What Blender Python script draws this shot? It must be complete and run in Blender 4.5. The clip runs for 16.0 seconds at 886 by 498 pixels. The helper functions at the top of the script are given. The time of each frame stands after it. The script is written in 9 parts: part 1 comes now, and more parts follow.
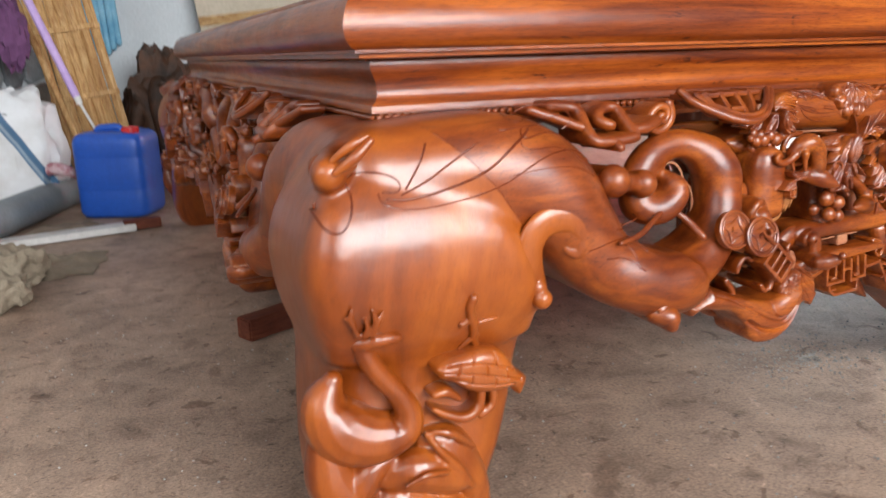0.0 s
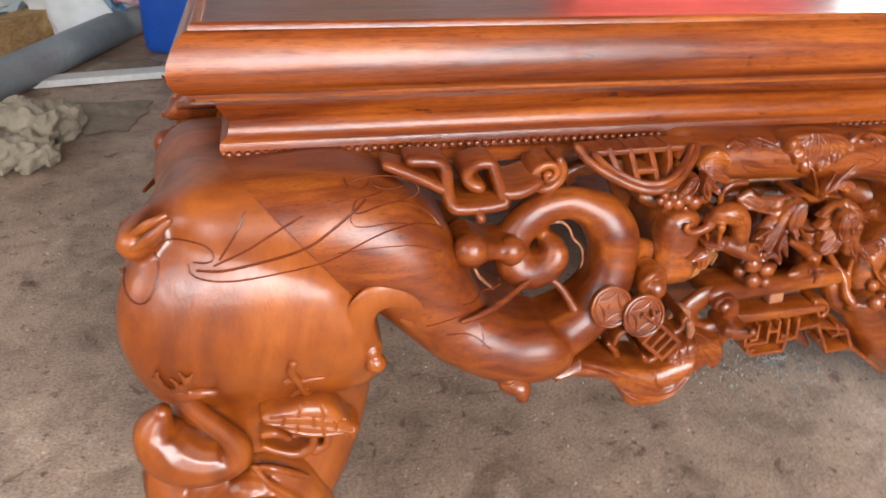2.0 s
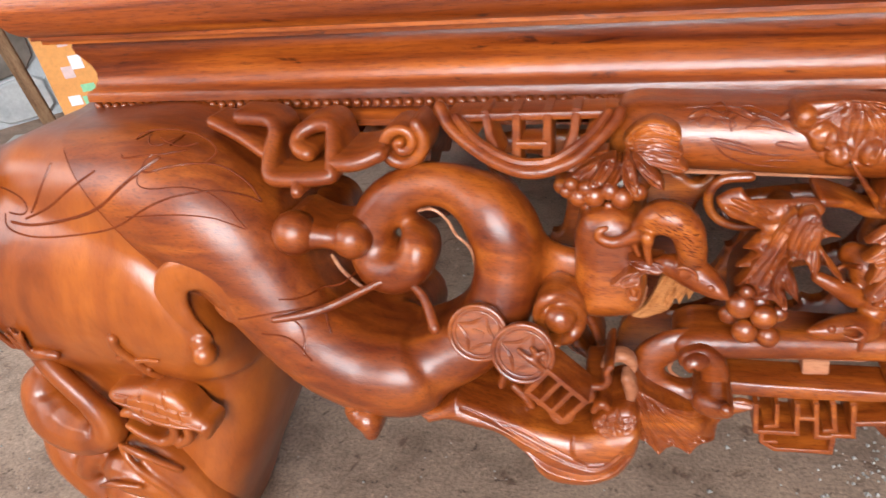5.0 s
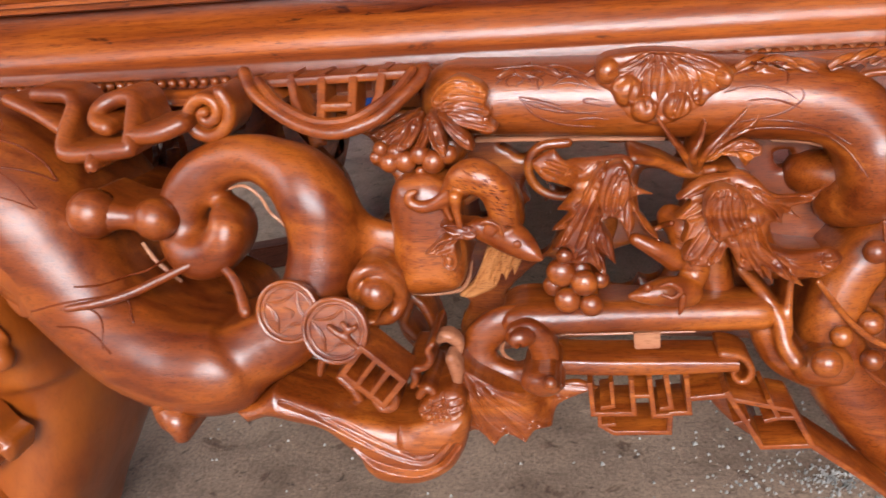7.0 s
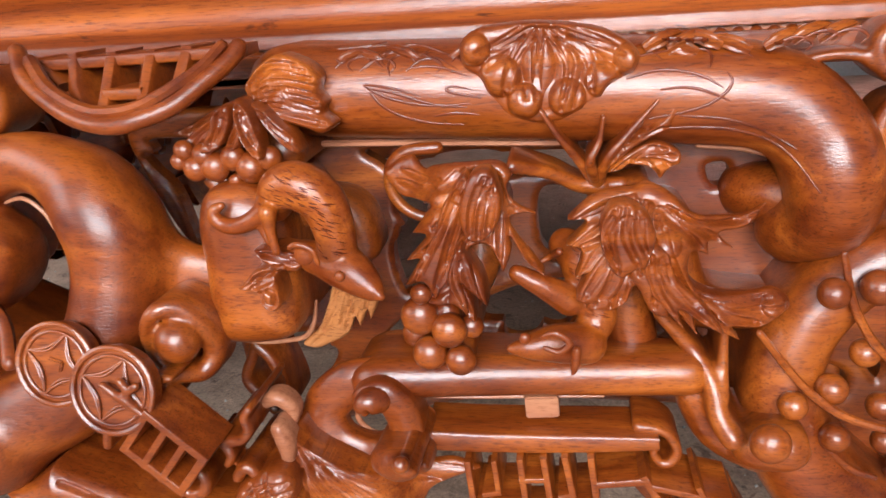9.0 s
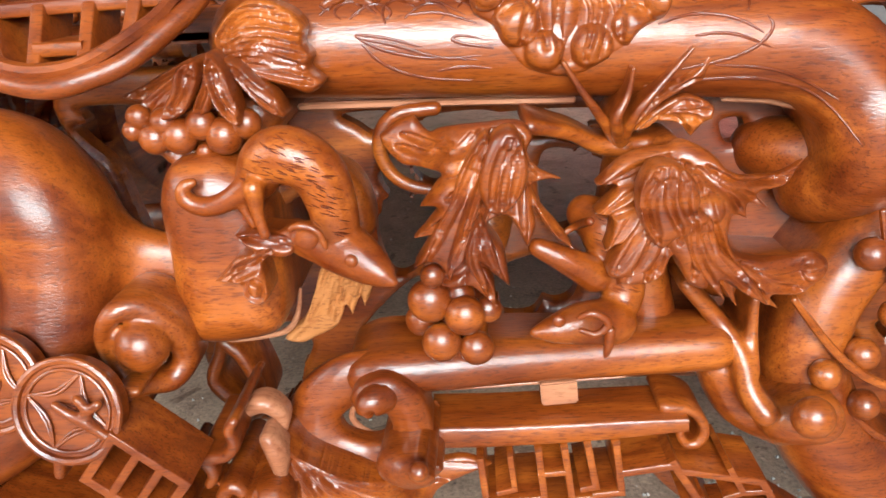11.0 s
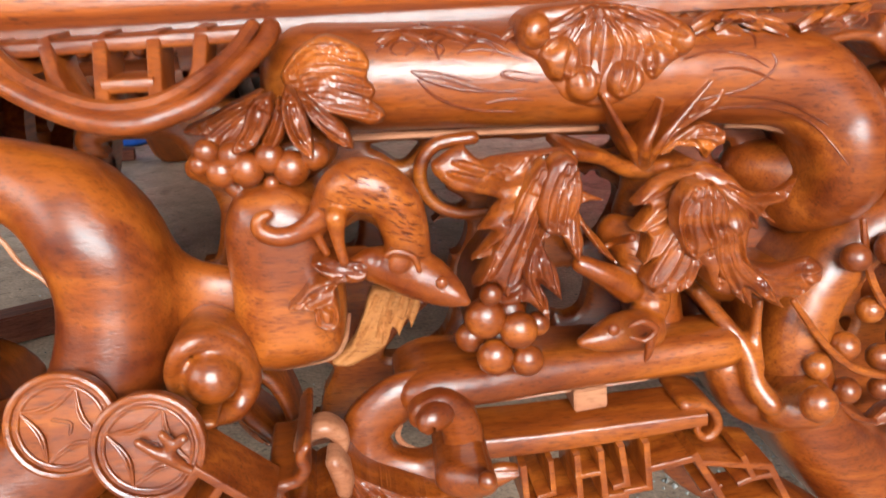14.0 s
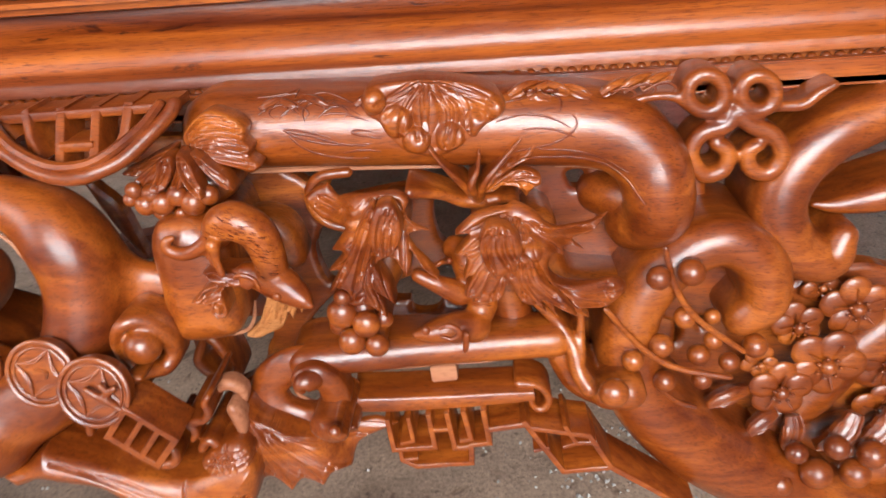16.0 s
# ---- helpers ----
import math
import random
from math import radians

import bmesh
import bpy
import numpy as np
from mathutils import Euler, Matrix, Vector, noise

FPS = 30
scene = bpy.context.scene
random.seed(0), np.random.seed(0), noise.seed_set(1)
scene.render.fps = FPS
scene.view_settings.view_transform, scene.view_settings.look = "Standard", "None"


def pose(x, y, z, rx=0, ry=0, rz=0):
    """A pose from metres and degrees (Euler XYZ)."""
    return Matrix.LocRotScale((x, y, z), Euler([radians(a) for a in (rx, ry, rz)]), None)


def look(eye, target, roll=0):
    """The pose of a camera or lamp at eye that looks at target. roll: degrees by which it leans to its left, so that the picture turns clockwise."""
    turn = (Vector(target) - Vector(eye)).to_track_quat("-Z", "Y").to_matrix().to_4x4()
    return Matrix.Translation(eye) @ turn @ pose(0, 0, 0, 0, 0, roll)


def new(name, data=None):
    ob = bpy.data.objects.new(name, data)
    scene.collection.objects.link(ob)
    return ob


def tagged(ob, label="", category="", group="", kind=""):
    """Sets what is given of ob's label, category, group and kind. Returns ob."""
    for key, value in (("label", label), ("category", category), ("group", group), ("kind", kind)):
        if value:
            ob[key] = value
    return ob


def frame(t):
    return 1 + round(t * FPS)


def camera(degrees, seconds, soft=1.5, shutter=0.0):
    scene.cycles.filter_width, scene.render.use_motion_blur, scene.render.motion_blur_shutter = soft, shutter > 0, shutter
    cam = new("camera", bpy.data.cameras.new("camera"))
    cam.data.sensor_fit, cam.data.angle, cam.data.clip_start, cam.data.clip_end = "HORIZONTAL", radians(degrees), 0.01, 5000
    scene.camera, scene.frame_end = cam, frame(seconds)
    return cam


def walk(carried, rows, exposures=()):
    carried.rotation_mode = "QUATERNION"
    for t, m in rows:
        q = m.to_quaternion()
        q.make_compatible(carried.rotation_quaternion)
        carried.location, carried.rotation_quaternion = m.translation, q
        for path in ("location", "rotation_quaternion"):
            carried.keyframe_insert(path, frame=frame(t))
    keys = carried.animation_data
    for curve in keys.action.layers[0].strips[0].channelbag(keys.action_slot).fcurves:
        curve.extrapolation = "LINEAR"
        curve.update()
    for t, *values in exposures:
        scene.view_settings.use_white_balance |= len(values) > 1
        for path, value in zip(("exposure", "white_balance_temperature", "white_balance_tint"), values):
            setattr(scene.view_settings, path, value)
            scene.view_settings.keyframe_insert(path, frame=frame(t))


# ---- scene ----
import collections

cam = camera(60.3, 16.0, shutter=0.5)
PATH = [
    (0, (-0.233, -0.72, 0.522), (0.518, 1.064, 0.021), -1.6),
    (0.5, (-0.169, -0.693, 0.671), (0.533, 1.008, -0.112), -1.2),
    (1, (-0.079, -0.689, 0.733), (0.539, 0.981, -0.176), -2.0),
    (1.5, (0.0, -0.705, 0.748), (0.498, 0.986, -0.198), -1.0),
    (2, (0.051, -0.685, 0.738), (0.453, 1.012, -0.241), 2.2),
    (2.3, (0.113, -0.653, 0.741), (0.351, 1.07, -0.245), 1.6),
    (2.5, (0.14, -0.632, 0.721), (0.241, 1.109, -0.258), -0.5),
    (3, (0.203, -0.581, 0.701), (0.142, 1.147, -0.303), -0.3),
    (3.5, (0.258, -0.557, 0.679), (-0.016, 1.15, -0.326), -2.3),
    (4, (0.338, -0.545, 0.664), (-0.14, 1.144, -0.295), -3.4),
    (4.5, (0.425, -0.542, 0.646), (-0.108, 1.144, -0.287), -5.0),
    (5, (0.466, -0.546, 0.633), (-0.043, 1.148, -0.3), -5.9),
    (5.2, (0.483, -0.547, 0.627), (-0.03, 1.148, -0.302), -6.4),
    (7.5, (0.572, -0.518, 0.53), (0.246, 1.329, -0.163), -4.3),
    (8, (0.607, -0.487, 0.515), (0.259, 1.392, -0.136), -3.8),
    (10.3, (0.586, -0.363, 0.484), (0.269, 1.483, -0.217), -3.7),
    (10.5, (0.578, -0.365, 0.485), (0.321, 1.487, -0.226), -3.6),
    (11, (0.552, -0.374, 0.483), (0.459, 1.48, -0.262), -3.6),
    (11.5, (0.513, -0.377, 0.488), (0.559, 1.484, -0.244), -2.6),
    (12, (0.488, -0.377, 0.485), (0.66, 1.476, -0.247), -2.4),
    (12.5, (0.478, -0.379, 0.478), (0.741, 1.466, -0.249), -2.4),
    (13, (0.47, -0.384, 0.479), (0.757, 1.459, -0.242), -2.9),
    (13.5, (0.471, -0.389, 0.483), (0.76, 1.458, -0.228), -2.4),
    (14, (0.476, -0.389, 0.493), (0.695, 1.471, -0.208), -2.5),
    (14.5, (0.491, -0.443, 0.538), (0.654, 1.412, -0.191), -2.8),
    (15, (0.536, -0.448, 0.547), (0.62, 1.408, -0.193), -3.8),
    (15.5, (0.575, -0.439, 0.557), (0.575, 1.382, -0.27), -3.9),
    (16, (0.624, -0.475, 0.579), (0.491, 1.311, -0.312), -4.5),
]
walk(cam, [(t, look(eye, target, roll)) for t, eye, target, roll in PATH],
     [(0, -0.22, 6500, 10), (1.8, -0.24, 6500, 10), (2.5, -0.34, 6500, 10), (3, -0.44, 6500, 10), (3.5, -0.29, 6500, 10), (4.3, -0.16, 6500, 10), (5.2, -0.11, 6450, 11.5), (8.2, -0.18, 6450, 12.5), (10.3, -0.03, 6450, 10), (12, 0.4, 6050, -10), (13.2, 0.36, 6050, -10), (14, 0.16, 6350, 2), (14.5, 0.34, 6500, 10), (15.1, 0, 6500, 10), (16, -0.08, 6500, 10)])

# ---- world, daylight, exposure ----
world = bpy.data.worlds.new("sky")
scene.world = world
world.use_nodes = True
wn = world.node_tree.nodes
sky = wn.new("ShaderNodeTexSky")
sky.sky_type, sky.sun_disc = "NISHITA", False
sky.sun_elevation, sky.sun_rotation = radians(50), radians(200)
wn["Background"].inputs["Strength"].default_value = 0.025
world.node_tree.links.new(sky.outputs["Color"], wn["Background"].inputs["Color"])
sun = new("sun", bpy.data.lights.new("sun", "SUN"))
sun.data.energy, sun.data.angle, sun.data.color = 0.6, radians(12), (1.0, 0.95, 0.88)
sun.matrix_world = look((0, 0, 0), (-0.2, -0.6, -1.0))


def daylight(name, eye, target, w, h, watts, color=(0.93, 0.97, 1.0)):
    """An area lamp standing in an opening of the walls: skylight, or added fill."""
    lamp = new(name, bpy.data.lights.new(name, "AREA"))
    lamp.data.shape, lamp.data.size, lamp.data.size_y = "RECTANGLE", w, h
    lamp.data.energy, lamp.data.color = watts, color
    lamp.matrix_world = look(eye, target)
    return lamp


daylight("doorway_daylight", (0.62, -3.35, 1.7), (0.25, 0, 1.45), 2.4, 1.5, 350)
daylight("rear_window_daylight", (3.97, 3.25, 1.4), (2.6, 0, 0.2), 1.2, 1.5, 150)
daylight("sheeted_window_daylight", (2.3, 3.6, 1.3), (2.3, 0, 1.3), 1.5, 1.5, 85)
# weak fill added from the east; no door is known there
daylight("side_door_daylight", (4.9, 0.7, 1.25), (0, 0.7, 0.6), 3.2, 2.2, 14)
# fill added from the west to lift the left floor and leg
daylight("side_window_daylight", (-2.1, -1.5, 1.55), (0, 0.2, 0.6), 1.7, 1.2, 48)

# ---- materials ----
def shader(name):
    mat = bpy.data.materials.new(name)
    mat.use_nodes = True
    nodes, links = mat.node_tree.nodes, mat.node_tree.links
    return mat, nodes, links, nodes["Principled BSDF"]


def ramp(nodes, stops):
    r = nodes.new("ShaderNodeValToRGB")
    r.color_ramp.elements[0].position, r.color_ramp.elements[0].color = stops[0][0], (*stops[0][1], 1)
    r.color_ramp.elements[1].position, r.color_ramp.elements[1].color = stops[-1][0], (*stops[-1][1], 1)
    for p, c in stops[1:-1]:
        r.color_ramp.elements.new(p).color = (*c, 1)
    return r


def noisy(nodes, links, vec, scale, detail=4, rough=0.55, dist=0.0):
    n = nodes.new("ShaderNodeTexNoise")
    n.inputs["Scale"].default_value, n.inputs["Detail"].default_value = scale, detail
    n.inputs["Roughness"].default_value, n.inputs["Distortion"].default_value = rough, dist
    links.new(vec, n.inputs["Vector"])
    return n


def stretched(nodes, links, scale, turn=(0, 0, 0)):
    co, mp = nodes.new("ShaderNodeTexCoord"), nodes.new("ShaderNodeMapping")
    mp.inputs["Scale"].default_value = scale
    mp.inputs["Rotation"].default_value = [radians(a) for a in turn]
    links.new(co.outputs["Object"], mp.inputs["Vector"])
    return mp.outputs["Vector"]


def mixed(nodes, links, mode, fac, a, b):
    m = nodes.new("ShaderNodeMix")
    m.data_type, m.blend_type = "RGBA", mode
    for sock, v in ((0, fac), (6, a), (7, b)):
        if hasattr(v, "is_linked"):
            links.new(v, m.inputs[sock])
        else:
            m.inputs[sock].default_value = v if sock == 0 else (*v, 1)
    return m.outputs[2]


def wood(name, dark, mid, light, rough=0.3, coat=0.6, scale=(2.0, 16.0, 16.0), pores=0.5, knots=0.0, coat_rough=0.1, run_amount=0.75):
    """Varnished hardwood: broad figure, fine pores along the grain, small dark flecks."""
    mat, nodes, links, bsdf = shader(name)
    v = stretched(nodes, links, scale)
    fig = noisy(nodes, links, v, 1.6, 5, 0.6, 1.2)
    base = ramp(nodes, [(0.32, dark), (0.5, mid), (0.68, light)])
    links.new(fig.outputs["Fac"], base.inputs["Fac"])
    fine = noisy(nodes, links, stretched(nodes, links, (scale[0] * 55, scale[1] * 46, scale[2] * 46)), 1.4, 3, 0.6)
    pore = ramp(nodes, [(0.36, (0.22, 0.12, 0.09)), (0.47, (1, 1, 1))])
    links.new(fine.outputs["Fac"], pore.inputs["Fac"])
    col = mixed(nodes, links, "MULTIPLY", pores, base.outputs["Color"], pore.outputs["Color"])
    blot = noisy(nodes, links, stretched(nodes, links, (4, 4, 4)), 2.2, 3, 0.6)
    tone = ramp(nodes, [(0.3, (0.78, 0.68, 0.6)), (0.65, (1.08, 1.06, 1.0))])
    links.new(blot.outputs["Fac"], tone.inputs["Fac"])
    col = mixed(nodes, links, "MULTIPLY", 0.8, col, tone.outputs["Color"])
    run = noisy(nodes, links, stretched(nodes, links, (scale[0] * 5, scale[1] * 7, scale[2] * 7)), 1.5, 4, 0.65, 0.4)
    streak = ramp(nodes, [(0.34, (0.66, 0.5, 0.4)), (0.5, (1, 1, 1)), (0.7, (1.2, 1.2, 1.15))])
    links.new(run.outputs["Fac"], streak.inputs["Fac"])
    col = mixed(nodes, links, "MULTIPLY", run_amount, col, streak.outputs["Color"])
    if knots:
        fl = noisy(nodes, links, stretched(nodes, links, (14, 60, 60)), 1.5, 4, 0.7, 0.6)
        fr = ramp(nodes, [(0.62, (1, 1, 1)), (0.7, (0.16, 0.08, 0.05))])
        links.new(fl.outputs["Fac"], fr.inputs["Fac"])
        col = mixed(nodes, links, "MULTIPLY", knots, col, fr.outputs["Color"])
    links.new(col, bsdf.inputs["Base Color"])
    wob = noisy(nodes, links, stretched(nodes, links, (6, 6, 6)), 3.0, 3)
    rr = nodes.new("ShaderNodeMapRange")
    rr.inputs["To Min"].default_value, rr.inputs["To Max"].default_value = rough * 0.75, rough * 1.35
    links.new(wob.outputs["Fac"], rr.inputs["Value"])
    links.new(rr.outputs["Result"], bsdf.inputs["Roughness"])
    bsdf.inputs["Specular IOR Level"].default_value = 0.15
    bsdf.inputs["Coat Weight"].default_value, bsdf.inputs["Coat Roughness"].default_value = coat, coat_rough
    bsdf.inputs["Coat IOR"].default_value = 1.6
    bump = nodes.new("ShaderNodeBump")
    bump.inputs["Strength"].default_value, bump.inputs["Distance"].default_value = 0.3, 0.0006
    links.new(fine.outputs["Fac"], bump.inputs["Height"])
    uneven = nodes.new("ShaderNodeBump")
    uneven.inputs["Strength"].default_value, uneven.inputs["Distance"].default_value = 0.25, 0.004
    lump = noisy(nodes, links, stretched(nodes, links, (1, 1, 1)), 26.0, 2)
    links.new(lump.outputs["Fac"], uneven.inputs["Height"])
    links.new(bump.outputs["Normal"], uneven.inputs["Normal"])
    links.new(uneven.outputs["Normal"], bsdf.inputs["Normal"])
    links.new(uneven.outputs["Normal"], bsdf.inputs["Coat Normal"])
    return mat


def plain(name, a, b, rough=0.6, scale=8.0, bump=0.3, dist=0.003, metal=0.0, coat=0.0, fine=90.0):
    """Two-tone mottled surface with a fine grain of its own."""
    mat, nodes, links, bsdf = shader(name)
    v = stretched(nodes, links, (1, 1, 1))
    big = noisy(nodes, links, v, scale, 5, 0.6)
    r = ramp(nodes, [(0.3, a), (0.7, b)])
    links.new(big.outputs["Fac"], r.inputs["Fac"])
    small = noisy(nodes, links, v, fine, 4, 0.65)
    g = ramp(nodes, [(0.3, (0.82, 0.82, 0.82)), (0.7, (1.08, 1.08, 1.08))])
    links.new(small.outputs["Fac"], g.inputs["Fac"])
    links.new(mixed(nodes, links, "MULTIPLY", 0.8, r.outputs["Color"], g.outputs["Color"]), bsdf.inputs["Base Color"])
    bsdf.inputs["Roughness"].default_value, bsdf.inputs["Metallic"].default_value = rough, metal
    bsdf.inputs["Coat Weight"].default_value = coat
    bp = nodes.new("ShaderNodeBump")
    bp.inputs["Strength"].default_value, bp.inputs["Distance"].default_value = bump, dist
    links.new(small.outputs["Fac"], bp.inputs["Height"])
    links.new(bp.outputs["Normal"], bsdf.inputs["Normal"])
    return mat


WOOD = wood("varnished_wood", (0.12, 0.0186, 0.00208), (0.222, 0.04557, 0.00496), (0.37, 0.09579, 0.0116), rough=0.42, coat=0.85, coat_rough=0.27, pores=0.55)
WOOD_LEG = wood("varnished_leg_wood", (0.125, 0.0209, 0.00238), (0.245, 0.05225, 0.0051), (0.35, 0.08835, 0.009775), rough=0.42, coat=0.75, scale=(7, 7, 2.0), pores=0.16, coat_rough=0.3, run_amount=0.35)
WOOD_EDGE = wood("varnished_moulding_wood", (0.1, 0.01535, 0.00176), (0.235, 0.04743, 0.00464), (0.375, 0.09486, 0.0108), rough=0.42, scale=(1.1, 20, 20), pores=0.5, knots=0.9, coat=0.6, coat_rough=0.26)
WOOD_TOP = wood("varnished_top_wood", (0.1, 0.024, 0.008), (0.16, 0.038, 0.012), (0.22, 0.055, 0.016), rough=0.3, coat=0.2, scale=(1.5, 14, 14), coat_rough=0.08)
CUT = wood("saw_cut_wood", (0.2720, 0.0960, 0.0480), (0.3840, 0.1600, 0.0880), (0.4640, 0.2240, 0.1280), rough=0.4, coat=0.25, pores=0.3)
# darker wood for raised thin lines: its colour stands for shade in grooves
GROOVE_SHADE = wood("groove_shade_wood", (0.0936, 0.0161, 0.0028), (0.1326, 0.0234, 0.0042), (0.1716, 0.0328, 0.0056), rough=0.4, coat=0.3)
PALE = wood("bare_wood", (0.2720, 0.0960, 0.0280), (0.3520, 0.1360, 0.0440), (0.4160, 0.1760, 0.0640), rough=0.6, coat=0.0, scale=(2, 12, 12))
FUR = wood("carved_coat_wood", (0.15, 0.02418, 0.0024), (0.222, 0.04557, 0.00496), (0.33, 0.0837, 0.0096), rough=0.4, coat=0.6, scale=(8, 18, 18), pores=0.4, coat_rough=0.22)
WOOD_TRUNK = wood("varnished_trunk_wood", (0.1071, 0.01568, 0.001804), (0.204, 0.0399, 0.0041), (0.3162, 0.07695, 0.00861), rough=0.45, coat=0.65, scale=(3, 14, 14), pores=0.5, coat_rough=0.32)

# ---- shaping helpers ----
YAX = Vector((0, 1, 0))


def spline(points, step, closed):
    """A smooth line through points of any dimension, sharp where a point is given twice."""
    p = [np.array(q, float) for q in points]
    runs, run = [], [p[0]]
    for a, b in zip(p, p[1:]):
        if np.allclose(a, b):
            runs.append(run)
            run = [a]
        else:
            run.append(b)
    runs.append(run)
    if closed:
        if len(runs) > 1:
            runs[0] = runs.pop() + runs[0]
        else:
            runs[0] = runs[0] + runs[0][:1]
    out, ring = [], closed and len(runs) == 1
    for run in runs:
        n = len(run)
        for i in range(n - 1):
            b, c = run[i], run[i + 1]
            a = run[i - 1] if i else run[-2] if ring else b
            d = run[i + 2] if i + 2 < n else run[1] if ring else c
            k = max(1, int(np.linalg.norm((c - b)[:2]) / step))
            for t in np.arange(k) / k:
                out.append(0.5 * (2 * b + (c - a) * t + (2 * a - 5 * b + 4 * c - d) * t * t + (3 * b - a - 3 * c + d) * t**3))
    if not ring:
        out.append(runs[-1][-1])
    return out


class Shape:
    """Collects verts and faces of one mesh."""

    def __init__(self):
        self.v, self.f, self.runs, self.kind = [], [], [], ""

    def put(self, verts, faces):
        k = len(self.v)
        self.runs.append((self.kind, k, len(self.f), len(verts), len(faces)))
        self.v += [tuple(p) for p in verts]
        self.f += [tuple(i + k for i in q) for q in faces]

    def tube(self, pts, n=12, sq=1.0, sharp=0, flat=0, steps=5, axis=YAX, back=None, boxy=0.0):
        """A rounded rod through (x, y, z, radius); sq: how much deeper than wide; back: cut straight back to that y;
        boxy: how much of its start is squared."""
        p = [np.array(q, float) for q in pts]
        path = []
        for i in range(len(p) - 1):
            a, b, c, d = p[max(i - 1, 0)], p[i], p[i + 1], p[min(i + 2, len(p) - 1)]
            for k in range(steps):
                t = k / steps
                if sharp:
                    path.append(b + (c - b) * t)
                else:
                    path.append(0.5 * (2 * b + (c - a) * t + (2 * a - 5 * b + 4 * c - d) * t * t + (3 * b - a - 3 * c + d) * t**3))
        path.append(p[-1])
        rings, m = [], len(path)
        for i in range(m):
            t = Vector(path[min(i + 1, m - 1)][:3] - path[max(i - 1, 0)][:3]).normalized()
            side = t.cross(axis)
            side = side.normalized() if side.length > 0.05 else Vector((1, 0, 0))
            up = side.cross(t).normalized()
            c, r = Vector(path[i][:3]), float(path[i][3])
            if i == 0 and not flat:
                rings += [(c - t * r * s, side, up, r * q) for s, q in ((0.95, 0.3), (0.75, 0.66), (0.42, 0.9))]
            rings.append((c, side, up, r))
            if i == m - 1 and not flat:
                rings += [(c + t * r * s, side, up, r * q) for s, q in ((0.42, 0.9), (0.75, 0.66), (0.95, 0.3))]
        verts = []
        for i, (c, s, u, r) in enumerate(rings):
            e = 1.0 if not boxy else min(1.0, 0.5 + 0.5 * i / (boxy * len(rings)))
            for k in range(n):
                a, b = math.cos(2 * math.pi * k / n), math.sin(2 * math.pi * k / n)
                a, b = math.copysign(abs(a) ** e, a), math.copysign(abs(b) ** e, b)
                q = c + r * (a * s + sq * b * u)
                if back is not None and b > 0.05:
                    q.y = max(q.y, back)
                verts.append(q)
        faces = [(j * n + k, j * n + (k + 1) % n, (j + 1) * n + (k + 1) % n, (j + 1) * n + k) for j in range(len(rings) - 1) for k in range(n)]
        faces += [tuple(range(n - 1, -1, -1)), tuple((len(rings) - 1) * n + k for k in range(n))]
        self.put(verts, faces)

    def ball(self, p, sq=1.0, n=16, m=10):
        x, y, z, r = p
        verts = [(x, y, z - r)]
        for j in range(1, m):
            a = math.pi * j / m
            for k in range(n):
                b = 2 * math.pi * k / n
                verts.append((x + r * math.sin(a) * math.cos(b), y + sq * r * math.sin(a) * math.sin(b), z - r * math.cos(a)))
        verts.append((x, y, z + r))
        last = len(verts) - 1
        faces = [(0, 1 + (k + 1) % n, 1 + k) for k in range(n)]
        faces += [(1 + j * n + k, 1 + j * n + (k + 1) % n, 1 + (j + 1) * n + (k + 1) % n, 1 + (j + 1) * n + k) for j in range(m - 2) for k in range(n)]
        faces += [(last, 1 + (m - 2) * n + k, 1 + (m - 2) * n + (k + 1) % n) for k in range(n)]
        self.put(verts, faces)

    def leaf(self, base, tip, width, height, grooves=2):
        """A carved leaflet, a little bent to one side."""
        a, b = Vector(base), Vector(tip)
        bend = (b - a).cross(YAX) * (0.12 if int(abs(a.x + b.z) * 5000) % 2 else -0.12)
        self.lobe(a, (a + b) / 2 + bend - YAX * 0.25 * height, b, width, 0.75 * height, grooves, 20, 15)

    def lobe(self, base, mid, tip, width, height, grooves=2, nu=24, nv=21):
        """One lobe of a carved leaf: a curved, arched blade with fine grooves along it and a blunt point."""
        a, c, b = Vector(base), Vector(mid), Vector(tip)
        c = 2 * c - 0.5 * (a + b)
        verts = []
        for layer in (0, 1):
            for i in range(nu):
                u = i / (nu - 1)
                q = (1 - u) ** 2 * a + 2 * u * (1 - u) * c + u * u * b
                t = ((1 - u) * (c - a) + u * (b - c)).normalized()
                side = t.cross(YAX).normalized()
                out = t.cross(side).normalized()
                if out.y > 0:
                    out = -out
                w = width * (0.55 + 0.45 * math.sin(math.pi * min(1, u * 1.15))) * (1 - max(0, (u - 0.66) / 0.34) ** 2.4) ** 0.5 + 0.0002
                w *= 1.06 - 0.13 * ((2.6 * u + 0.4) % 1.0) * (1 if u > 0.12 else 0)
                for j in range(nv):
                    v = 2 * j / (nv - 1) - 1
                    rise = height * (0.45 + 0.55 * math.sin(math.pi * (0.1 + 0.75 * u))) * (1 - 0.75 * v * v)
                    rise += (0.0004 + 0.05 * height) * math.cos(2 * math.pi * grooves * v) * min(1, 4 * (1 - u)) * min(1, 0.3 + 2 * u)
                    rise += 0.0006 * max(0, abs(v) - 0.8) / 0.2
                    verts.append(q + side * (w * v) + out * (rise if layer == 0 else -0.006 * (1 - v * v) - 0.0015))
        k = nu * nv
        faces = []
        for i in range(nu - 1):
            for j in range(nv - 1):
                q = (i * nv + j, i * nv + j + 1, (i + 1) * nv + j + 1, (i + 1) * nv + j)
                faces += [q, tuple(k + x for x in reversed(q))]
